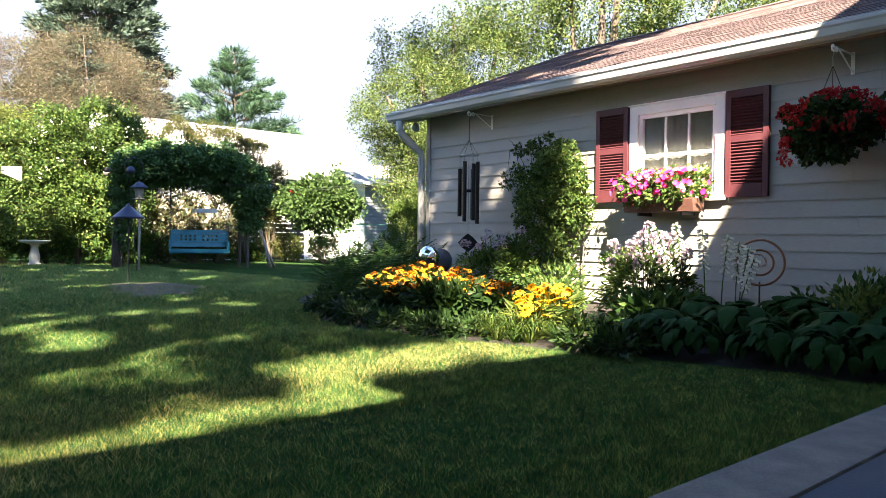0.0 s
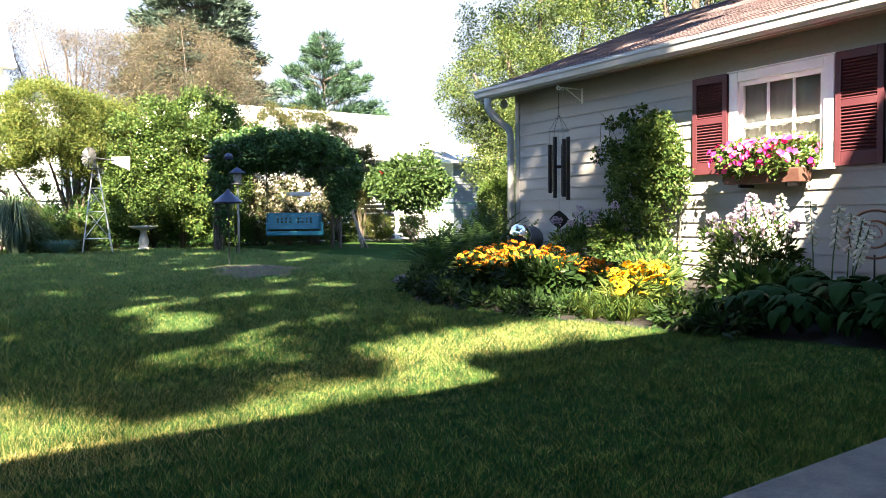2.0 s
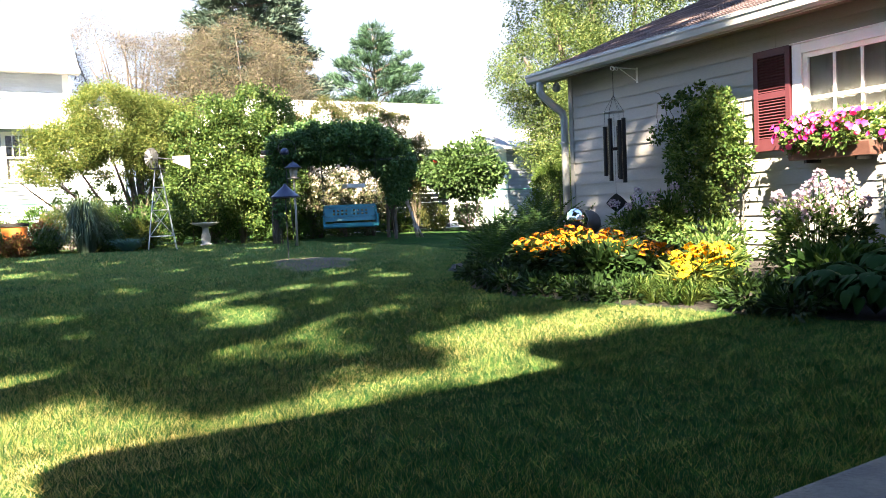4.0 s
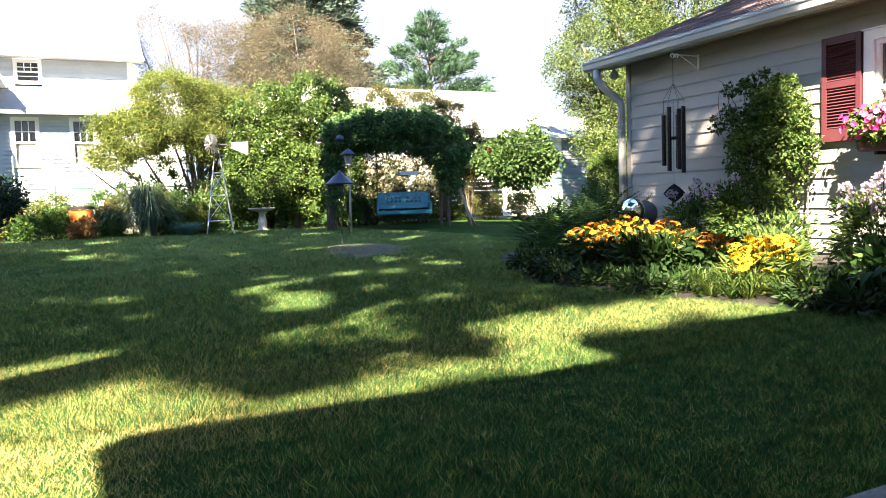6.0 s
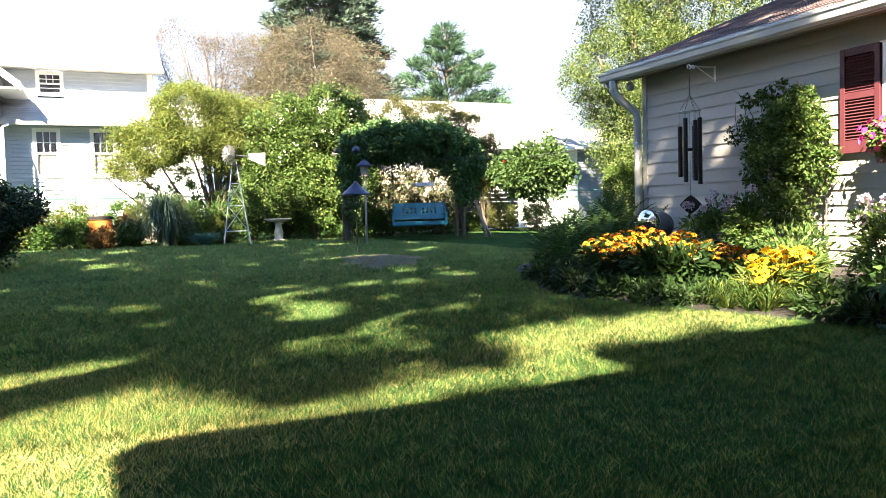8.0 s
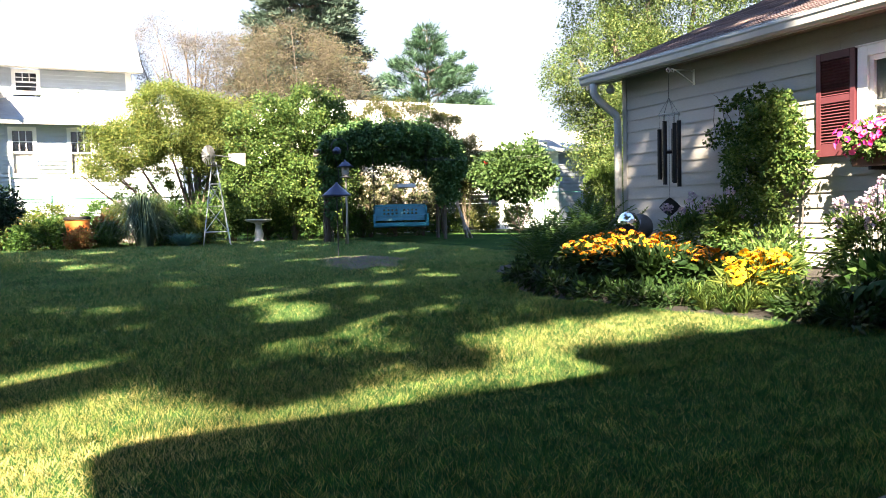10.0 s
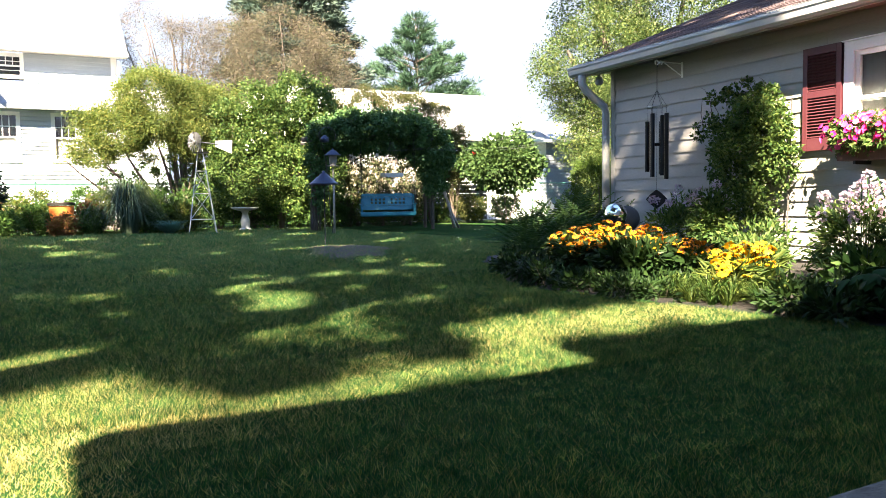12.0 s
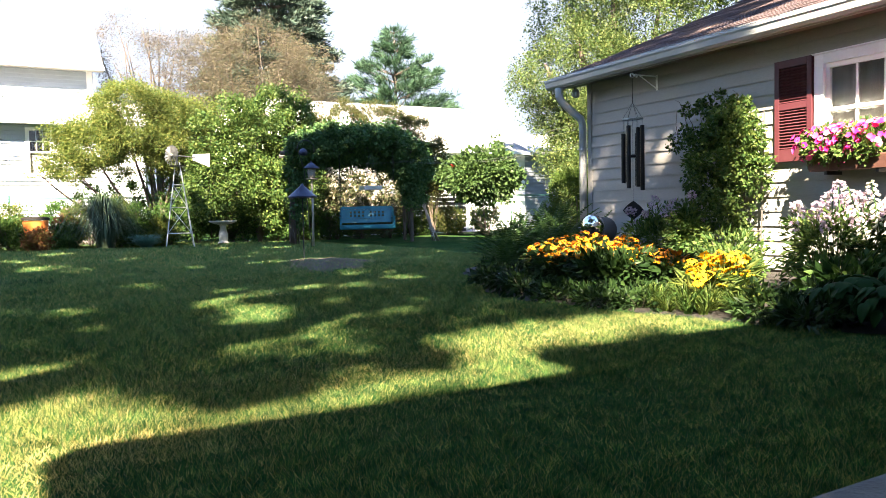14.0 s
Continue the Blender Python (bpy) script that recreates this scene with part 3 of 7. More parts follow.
# shutters with louvres
for nm, y0, y1 in (("shutter", 3.33, 3.755), ("shutter", 4.885, 5.31)):
    sh = thing(nm, "", "", (0, 0, 0))
    sh.parent = garage
    tagged(sh, "dark red louvred shutter")
    xo, xi = WX - 0.062, WX - 0.025
    for a, b, c, d in ((y0, y0 + 0.055, 1.21, 2.235), (y1 - 0.055, y1, 1.21, 2.235), (y0 + 0.055, y1 - 0.055, 1.21, 1.335), (y0 + 0.055, y1 - 0.055, 1.735, 1.80), (y0 + 0.055, y1 - 0.055, 2.16, 2.235)):
        part("shutter_rail", boxed(xo, xi, a + 0.0004, b - 0.0004, c, d, 0.004), "shutter_red", sh)
    part("backing", boxed(xi - 0.004, xi + 0.002, y0 + 0.05, y1 - 0.05, 1.3, 2.2), "shutter_red", sh)
    slat = None
    for lo, hi in ((1.335, 1.735), (1.80, 2.16)):
        k = int(round((hi - lo) / 0.031))
        for i in range(k):
            z = lo + (i + 0.5) * (hi - lo) / k
            if slat is None:
                slat = part("slat", boxed(-0.016, 0.016, y0 + 0.056, y1 - 0.056, -0.004, 0.004), "shutter_red", sh)
                slat.matrix_basis = pose(xo + 0.018, 0, z, 0, -38, 0)
            else:
                s = slat.copy()
                scene.collection.objects.link(s)
                s.matrix_basis = pose(xo + 0.018, 0, z, 0, -38, 0)

# ---- neighbouring house, pale blue, two storeys ----
house = thing("house", "two-storey pale blue clapboard house with white trim", "house", (0, 0, 0))


def lap_wall(name, parent, material, x0, x1, y, z0, z1, holes=(), row=0.125):
    """A wall that faces -y with lapped boards, each cut round the openings."""
    wall = part(name, boxed(x0 + 0.01, x1 - 0.01, y + 0.101, y + 0.14, z0, z1), material, parent) if not holes else thing(name, "", "")
    wall.parent = parent
    z = z0
    while z < z1 - 0.01:
        top = min(z + row, z1)
        spans = [(x0, x1)]
        for hx0, hx1, hz0, hz1 in holes:
            if top > hz0 and z < hz1:
                spans = [s for a, b in spans for s in ((a, min(b, hx0)), (max(a, hx1), b)) if s[1] - s[0] > 0.01]
        for a, b in spans:
            bm = bmesh.new()
            q = [(y - 0.032, z), (y - 0.032, z + 0.012), (y - 0.003, top), (y + 0.1, top), (y + 0.1, z)]
            va, vb = [bm.verts.new((a, yy, zz)) for yy, zz in q], [bm.verts.new((b, yy, zz)) for yy, zz in q]
            for i in range(5):
                bm.faces.new((va[i], va[(i + 1) % 5], vb[(i + 1) % 5], vb[i]))
            bm.faces.new(va)
            bm.faces.new(list(reversed(vb)))
            bmesh.ops.recalc_face_normals(bm, faces=bm.faces)
            part("plank", bm, material, wall)
        z += row
    return wall


def sash_window(parent, x0, x1, z0, z1, y, bars=(3, 2), drawn=0.5):
    w = thing("window", "", "")
    w.parent = parent
    t = 0.11
    for a, b, c, d in ((x0 - t, x0, z0 - t, z1 + t), (x1, x1 + t, z0 - t, z1 + t), (x0, x1, z1, z1 + t), (x0, x1, z0 - t, z0)):
        part("window_frame", boxed(a, b, y - 0.05, y + 0.05, c, d, 0.006), "white_paint", w)
    zm = (z0 + z1) / 2
    part("meeting_rail", boxed(x0, x1, y - 0.012, y + 0.03, zm - 0.025, zm + 0.025), "white_paint", w)
    for i in range(1, bars[0]):
        x = x0 + (x1 - x0) * i / bars[0]
        part("glazing_bar", boxed(x - 0.012, x + 0.012, y, y + 0.015, zm + 0.025, z1), "white_paint", w)
    for i in range(1, bars[1]):
        z = zm + (z1 - zm) * i / bars[1]
        part("glazing_bar", boxed(x0, x1, y + 0.001, y + 0.014, z - 0.012, z + 0.012), "white_paint", w)
    p = part("pane", boxed(x0, x1, y + 0.02, y + 0.025, z0, z1), "glass", w)
    p.visible_shadow = False
    if drawn:
        part("blind", boxed(x0, x1, y + 0.06, y + 0.07, z0, z0 + (z1 - z0) * drawn), "curtain", w)
    else:
        for i in range(1, bars[1]):
            z = z0 + (zm - z0) * i / bars[1]
            part("glazing_bar", boxed(x0, x1, y + 0.001, y + 0.014, z - 0.010, z + 0.010), "white_paint", w)
    part("back_panel", boxed(x0 - 0.1, x1 + 0.1, y + 0.4, y + 0.42, z0 - 0.1, z1 + 0.1), "dark_room", w)


LY, UY = 26.0, 27.3
low_w = [(-1.83, -1.29, 2.2, 3.50), (-0.25, 0.29, 2.2, 3.50)]
up_w = [(-1.75, -1.17, 4.89, 5.46)]
lap_wall("lower_wall", house, "house_blue", -9, 3.0, LY, 0.35, 3.72, [(a - 0.1, b + 0.1, c - 0.1, d + 0.1) for a, b, c, d in low_w])
lap_wall("upper_wall", house, "house_blue", -9, 1.60, UY, 4.3, 5.62, [(a - 0.1, b + 0.1, c - 0.1, d + 0.1) for a, b, c, d in up_w])
for a, b, c, d in low_w:
    sash_window(house, a, b, c, d, LY, (3, 2), 0.5)
for a, b, c, d in up_w:
    sash_window(house, a, b, c, d, UY, (3, 2), 0.0)
part("corner_board", boxed(1.45, 1.63, UY - 0.04, UY + 0.06, 4.3, 5.62), "white_paint", house)
part("foundation", boxed(-9, 3.0, LY - 0.01, LY + 0.2, 0, 0.36), "concrete", house)
part("side_wall", boxed(1.50, 1.60, UY + 0.07, 34, 0, 5.62), "house_blue", house)


def sloped(name, parent, material, x0, x1, ya, za, yb, zb, thick=0.08):
    bm = bmesh.new()
    vs = [bm.verts.new(p) for p in ((x0, ya, za), (x1, ya, za), (x1, yb, zb), (x0, yb, zb), (x0, ya, za - thick), (x1, ya, za - thick), (x1, yb, zb - thick), (x0, yb, zb - thick))]
    for q in ((0, 1, 2, 3), (7, 6, 5, 4), (0, 4, 5, 1), (1, 5, 6, 2), (2, 6, 7, 3), (3, 7, 4, 0)):
        bm.faces.new([vs[i] for i in q])
    bmesh.ops.recalc_face_normals(bm, faces=bm.faces)
    return part(name, bm, material, parent)


def courses(name, parent, material, x0, x1, ya, za, yb, zb, seed, tab=0.33, row=0.16):
    """Shingle tabs on a slope that rises away from the viewer, in one mesh."""
    rng = np.random.default_rng(seed)
    n = int(math.hypot(yb - ya, zb - za) / row)
    V, F = [], []
    for i in range(n):
        t0, t1 = i / n, (i + 1.15) / n
        x = x0 - rng.uniform(0, tab)
        while x < x1:
            a, b = max(x, x0), min(x + tab - 0.008, x1)
            if b - a > 0.02:
                lift = 0.012 + rng.uniform(0, 0.006)
                k = len(V)
                V += [(a, ya + (yb - ya) * t0, za + (zb - za) * t0 + lift), (b, ya + (yb - ya) * t0, za + (zb - za) * t0 + lift), (b, ya + (yb - ya) * t1, za + (zb - za) * t1 + 0.003), (a, ya + (yb - ya) * t1, za + (zb - za) * t1 + 0.003),
                      (a, ya + (yb - ya) * t0, za + (zb - za) * t0), (b, ya + (yb - ya) * t0, za + (zb - za) * t0)]
                F += [(k, k + 1, k + 2, k + 3), (k + 4, k + 5, k + 1, k)]
            x += tab
    ob = sheet(name, V, F, material, parent)
    return tagged(ob, kind="stuff")


sloped("lower_roof", house, "house_roof", -9.2, 3.2, LY - 0.35, 3.80, UY, 4.62)
courses("shingle_field", house, "house_roof", -9.2, 3.2, LY - 0.35, 3.80, UY, 4.62, 1)
sloped("upper_roof", house, "house_roof", -9.2, 1.95, UY - 0.4, 5.72, 31.5, 8.3)
courses("shingle_field", house, "house_roof", -9.2, 1.95, UY - 0.4, 5.72, 31.5, 8.3, 2)
part("gutter", boxed(-9.2, 3.2, LY - 0.47, LY - 0.34, 3.66, 3.80, 0.02), "gutter", house)
part("gutter", boxed(-9.2, 1.97, UY - 0.52, UY - 0.39, 5.58, 5.72, 0.02), "gutter", house)
# grey here, white below: paints in the shade line under the upper eave
part("soffit", boxed(-9.2, 1.95, UY - 0.4, UY - 0.03, 5.60, 5.62), "soffit_shade", house)
part("soffit", boxed(-9.2, 3.2, LY - 0.35, LY - 0.03, 3.70, 3.72), "white_paint", house)
bm = bmesh.new()
path_rod(bm, [(-2.52, LY - 0.5, 3.66), (-2.62, 25.0, 3.5), (-2.62, 25.0, 0.1)], 0.045, 0.045, 8)
part("downpipe", bm, "white_paint", house)
# projecting wing with its own steep roof, which shades the lower roof
lap_wall("wing_wall", house, "house_blue", -9, -2.72, 25.1, 0.35, 4.7, (), 0.125)
part("wing_side", boxed(-2.84, -2.74, 25.25, LY - 0.02, 0.35, 4.7), "house_blue", house)
part("corner_board", boxed(-2.80, -2.68, 25.04, 25.11, 0.3, 4.7), "white_paint", house)
bm = bmesh.new()
f = bm.faces.new([bm.verts.new(p) for p in ((-2.10, 24.8, 4.78), (-6.0, 24.8, 8.0), (-6.0, 30.0, 8.0), (-2.10, 30.0, 4.78))])
bmesh.ops.solidify(bm, geom=[f], thickness=0.1)
part("wing_roof", bm, "house_roof", house)
bm = bmesh.new()
fr = [bm.verts.new(p) for p in ((-2.75, 25.12, 4.7), (-6.0, 25.12, 4.7), (-6.0, 25.12, 7.8), (-2.75, 25.12, 5.15))]
bm.faces.new(fr)
e = bmesh.ops.extrude_face_region(bm, geom=bm.faces[:])
for v in e["geom"]:
    if isinstance(v, bmesh.types.BMVert):
        v.co.y += 2.0
bmesh.ops.recalc_face_normals(bm, faces=bm.faces)
part("wing_gable", bm, "house_blue", house)
bm = bmesh.new()
vs = [bm.verts.new((x, y, z + dz)) for y in (24.76, 24.81) for x, z in ((-2.06, 4.74), (-6.0, 7.99)) for dz in (-0.20, 0.03)]
for q in ((0, 1, 3, 2), (4, 6, 7, 5), (0, 4, 5, 1), (2, 3, 7, 6), (0, 2, 6, 4), (1, 5, 7, 3)):
    bm.faces.new([vs[i] for i in q])
bmesh.ops.recalc_face_normals(bm, faces=bm.faces)
part("rake_board", bm, "white_paint", house)
part("wing_soffit", boxed(-2.72, -2.12, 24.82, 27.0, 4.60, 4.64), "white_paint", house)
part("wing_gutter", boxed(-2.14, -2.03, 24.8, 27.0, 4.60, 4.74, 0.02), "white_paint", house)

# ---- neighbouring outbuilding behind the swing ----
shed = thing("outbuilding", "white clapboard outbuilding with pale grey roof", "outbuilding", (0, 0, 0))
lap_wall("wall", shed, "white_paint", 8.0, 17.88, 26.2, 0.0, 3.2, (), 0.15)
lap_wall("side_wing_wall", shed, "shaded_boards", 17.89, 23.0, 26.2, 0.0, 3.2, (), 0.15)
for nm, ya in (("roof", 25.85), ("back_roof", 33.1)):
    bm = bmesh.new()
    f = bm.faces.new([bm.verts.new(p) for p in ((7.6, ya, 3.22), (18.0, ya, 3.22), (16.9, 29.5, 5.40), (7.6, 29.5, 5.40))])
    bmesh.ops.solidify(bm, geom=[f], thickness=0.06)
    part(nm, bm, "neighbour_roof", shed)
courses("shingle_field", shed, "neighbour_roof", 7.6, 16.85, 25.85, 3.22, 29.5, 5.40, 3)
bm = bmesh.new()
f = bm.faces.new([bm.verts.new(p) for p in ((18.0, 25.85, 3.22), (18.0, 33.1, 3.22), (16.9, 29.5, 5.40))])
bmesh.ops.solidify(bm, geom=[f], thickness=0.06)
part("end_roof", bm, "neighbour_roof", shed)
part("gutter", boxed(7.6, 18.0, 25.74, 25.86, 3.10, 3.22, 0.02), "white_paint", shed)
sloped("low_roof", shed, "house_roof", 18.05, 23.4, 25.9, 3.22, 28.6, 4.3)
part("gable_wall", boxed(17.9, 18.0, 26.4, 32.5, 0, 3.2), "white_paint", shed)

# ---- the house behind the camera, plain, which shades the near lawn ----
home = thing("home", "plain pale stucco house behind the patio", "house", (0, 0, 0))
for nm, x0, x1, zt in (("wing", -2.45, -0.90, 4.41), ("main_block", -0.90, 1.9, 5.05)):
    part(nm, boxed(x0, x1, -9.0, -1.4, -0.05, zt - 0.15), "plain_wall", home)
    bm = bmesh.new()
    x1 = -0.6 if nm == "wing" else x1
    left = {"wing": (-2.78, -2.78), "main_block": (-0.98, -1.0)}[nm]
    low_ = [bm.verts.new((x, y, zt - 0.15)) for x, y in ((left[0], -1.0), (x1, -0.89 if nm == "wing" else -1.0), (x1, -9.3), (left[1], -9.3), (left[1], -1.5))]
    f = bm.faces.new(low_)
    e = bmesh.ops.extrude_face_region(bm, geom=[f])
    for v in e["geom"]:
        if isinstance(v, bmesh.types.BMVert):
            v.co.z += 0.15
    bmesh.ops.recalc_face_normals(bm, faces=bm.faces)
    part("eave", bm, "soffit", home)
for nm, mt, y0, y1, dz in (("gabled_block", "plain_wall", -9.0, -1.4, 0.15), ("gable_roof", "soffit", -9.3, -1.0, 0.0)):
    bm = bmesh.new()
    rake = [(1.9, 5.80 - dz), (5.5, 8.39 - dz), (9.1, 5.80 - dz)]
    low_ = [(9.1, -0.05), (1.9, -0.05)] if dz else [(9.1, 5.65), (5.5, 8.24), (1.9, 5.65)]
    f = bm.faces.new([bm.verts.new((x, y0, z)) for x, z in rake + low_])
    e = bmesh.ops.extrude_face_region(bm, geom=[f])
    for v in e["geom"]:
        if isinstance(v, bmesh.types.BMVert):
            v.co.y = y1
    bmesh.ops.recalc_face_normals(bm, faces=bm.faces)
    part(nm, bm, mt, home)

# ---- trees and hedges ----


def tree(name, label, category, base, crown, tips, r0, blobs, leaf, leaf_mat, seed, bark="bark", width=0.55, lean=-0.1, follow=0.3, group="", bend=0.25):
    rng = np.random.default_rng(seed)
    ob = thing(name, label, category, (0, 0, 0), group)
    part("trunk", limbs(rng, base, tips, r0, bend), bark, ob)
    foliage(crown, ob, leaf_mat, rng, blobs, leaf, width, lean, follow)
    return ob


# tall lilac hedge in separate bushes
for i, (c, r, n) in enumerate([((4.7, 22.6, 2.0), (1.0, 0.9, 2.0), 190), ((5.7, 22.3, 2.3), (1.1, 0.9, 2.25), 230), ((6.75, 22.4, 2.15), (0.95, 0.8, 2.1), 200), ((7.6, 23.4, 1.9), (0.8, 0.7, 1.95), 120)]):
    tips = [(c[0] + dx, c[1] + dy, c[2] + r[2] * 0.7) for dx, dy in ((-0.6, 0), (0.5, 0.2), (0, -0.4), (0.2, 0.4), (-0.3, 0.3))]
    tree("lilac_bush", "tall leafy lilac bush in a loose hedge", "bush", (c[0], c[1], 0), "crown", tips, 0.05, [(c, r, int(n * 1.55), 95, 0.28)], 0.085, "leaf_lilac", 20 + i, "bark", 0.6, -0.05, 0.35, "lilac hedge")

# spreading yellow-green shrub
rng = np.random.default_rng(31)
tree("small_tree", "spreading yellow-green small tree with crooked limbs", "tree", (3.0, 23.5, 0), "crown",
     [(0.6, 23.0, 2.2), (1.2, 23.1, 2.9), (2.0, 23.4, 3.6), (3.0, 23.2, 4.0), (3.9, 23.0, 3.4), (0.0, 23.0, 2.0), (1.0, 22.7, 1.9), (3.3, 23.6, 3.0)], 0.06,
     [((1.3, 23.0, 2.9), (1.15, 0.9, 0.72), 260, 100, 0.26), ((2.5, 23.2, 3.6), (1.45, 1.0, 1.0), 400, 100, 0.28), ((3.7, 23.1, 3.2), (1.1, 0.9, 1.2), 320, 100, 0.28), ((0.6, 22.9, 2.2), (0.75, 0.6, 0.36), 90, 70, 0.20), ((2.6, 23.3, 2.5), (1.3, 0.8, 0.5), 80, 70, 0.20)],
     0.062, "leaf_yellow", 31, "bark", 0.5, -0.05, 0.25)

# bronze and half-bare tree behind
tree("bronze_tree", "thinning tree with bronze leaves", "tree", (7.4, 30, 0), "crown",
     [(4.6, 29.5, 6.6), (5.6, 30, 7.6), (6.6, 30, 8.2), (7.8, 30, 8.3), (9.0, 30, 7.4), (9.9, 30, 6.0), (6.4, 29.4, 6.4), (8.4, 29.3, 6.6)], 0.055,
     [((7.6, 29.8, 6.0), (2.9, 1.8, 2.6), 420, 84, 0.40), ((6.0, 29.6, 5.4), (1.9, 1.4, 2.2), 240, 78, 0.40), ((9.6, 29.6, 5.2), (1.3, 1.2, 2.0), 150, 78, 0.38), ((5.4, 29.7, 6.2), (1.6, 1.3, 2.0), 180, 70, 0.40), ((9.3, 29.7, 6.6), (1.4, 1.2, 1.5), 130, 70, 0.38)],
     0.058, "leaf_brown", 33, "bark", 0.5, -0.1, 0.2, "", 1.3)
tree("sparse_tree", "nearly bare tree with faded pinkish leaves", "tree", (4.0, 30.5, 0), "crown",
     [(2.5, 30, 6.5), (3.0, 30.3, 7.3), (3.8, 30.5, 7.8), (4.6, 30.3, 7.4), (5.2, 30, 6.6), (2.3, 30.4, 5.4), (3.3, 29.8, 6.2), (4.4, 30.8, 6.6), (2.0, 30.1, 7.0), (2.7, 30.2, 7.9), (3.4, 30.0, 8.3), (4.2, 30.4, 8.2), (5.0, 30.1, 7.9), (1.8, 30.2, 6.1), (2.9, 29.9, 6.8), (4.9, 30.2, 7.1)], 0.06,
     [((3.5, 30.2, 6.0), (2.0, 1.3, 2.5), 420, 40, 0.36)], 0.055, "leaf_twig", 34, "bark", 0.5, -0.1, 0.2, "", 0.7)


def conifer(name, label, base, height, reach, tiers, per, leaf_mat, seed, first=0.12, needle=0.30, wide=0.20, rise=0.1, ragged=0.25, dense=26, droop=0.0, top_power=0.9, inner=0.22, fan=0.16):
    """Whorls of boughs that shorten to the top, each set with sprays of needles."""
    rng = np.random.default_rng(seed)
    ob = thing(name, label, "tree", (0, 0, 0))
    bm = bmesh.new()
    bx, by = base
    path_rod(bm, [(bx, by, 0), (bx + 0.1, by, height * 0.4), (bx, by, height * 0.98)], height * 0.018, 0.03, 8)
    P, O = [], []
    for i in range(tiers):
        t = first + (1 - first) * (i + rng.uniform(-0.3, 0.3)) / tiers
        r = reach * max(0.04, 1 - t) ** top_power
        for k in range(per):
            a = 2 * math.pi * (k + rng.uniform(-0.35, 0.35)) / per + i * 0.9
            rr = r * rng.uniform(1 - ragged, 1 + ragged * 0.6)
            z0 = height * t
            z1 = z0 + rr * rise
            tip = np.array([bx + math.cos(a) * rr, by + math.sin(a) * rr, z1])
            root = np.array([bx, by, z0])
            rod(bm, root, tip, 0.05, 0.012, 5)
            m = max(6, int(dense * rr))
            u = rng.uniform(inner, 1.05, m) ** 0.8
            c = root + (tip - root) * u[:, None]
            c[:, 2] += -droop * rr * u * u * 0.5
            spread = fan * rr * (1.15 - u) + 0.12
            c += rng.normal(size=(m, 3)) * spread[:, None] * [1, 1, 0.35]
            P.append(np.repeat(c, 7, 0) + rng.normal(size=(m * 7, 3)) * 0.07)
            O.append(np.repeat((tip - root)[None] / rr + [0, 0, 0.25], m * 7, 0))
    part("trunk", bm, "bark", ob)
    v, f = leaf_arrays(rng, np.concatenate(P), needle, wide, 0.1, np.concatenate(O), 0.45, 0.05)
    sheet("crown", v, f, leaf_mat, ob)
    return ob


conifer("spruce_tree", "tall dense blue-green spruce", (10.2, 36.6), 17.5, 4.6, 30, 11, "leaf_spruce", 41, 0.06, 0.30, 0.24, 0.05, 0.25, 26, 0.25, 0.7, 0.4, 0.12)
conifer("pine_tree", "open crowned pine with upswept boughs", (18.7, 40.8), 12.0, 5.4, 12, 6, "leaf_pine", 47, 0.42, 0.38, 0.11, 0.36, 0.45, 24, 0.0, 0.85, 0.45, 0.085)

# broad trees behind the garage
tree("maple_tree", "broad leafy tree standing behind the garage", "tree", (17.0, 19.5, 0), "crown",
     [(14.5, 20, 5.5), (15.5, 20, 7.5), (17, 19.6, 8.6), (18.6, 19, 8.0), (16, 18.5, 6.0), (19, 18.5, 6.0)], 0.22,
     [((16.3, 20.0, 5.0), (2.4, 2.2, 2.9), 560, 105, 0.42), ((18.0, 19.3, 6.5), (2.4, 2.2, 2.6), 420, 95, 0.44), ((16.6, 19.4, 2.6), (1.7, 1.5, 2.6), 560, 115, 0.38), ((15.6, 19.0, 1.5), (1.3, 1.0, 1.5), 260, 100, 0.34)],
     0.082, "leaf_tree", 45, "bark", 0.55, -0.1, 0.25)
tree("oak_tree", "tall open tree with dark crooked limbs", "tree", (21.0, 16.5, 0), "crown",
     [(19.5, 16.5, 9), (20.6, 16.0, 11), (22.5, 15.2, 10.5), (24.5, 14, 9.5), (21.8, 16, 12), (23.5, 15, 8.0)], 0.26,
     [((21.0, 16.3, 9.3), (2.6, 2.4, 2.3), 190, 75, 0.55), ((24.5, 14.5, 9.0), (3.0, 2.6, 2.6), 210, 75, 0.55), ((27.5, 11.0, 9.5), (3.2, 3.0, 2.8), 210, 75, 0.55), ((18.6, 18.0, 8.8), (1.9, 1.8, 1.6), 90, 70, 0.5)],
     0.12, "leaf_tree", 47, "bark", 0.55, -0.1, 0.25)

# round clipped boxwood past the garage corner
tree("boxwood", "round clipped yellow-green boxwood", "bush", (7.92, 10.3, 0), "crown", [(7.75, 10.3, 0.8), (8.1, 10.4, 0.9), (7.92, 10.1, 1.0)], 0.03,
     [((7.92, 10.3, 0.82), (0.40, 0.40, 0.62), 420, 26, 0.08)], 0.035, "leaf_box", 49, "bark", 0.6, 0.05, 0.5)

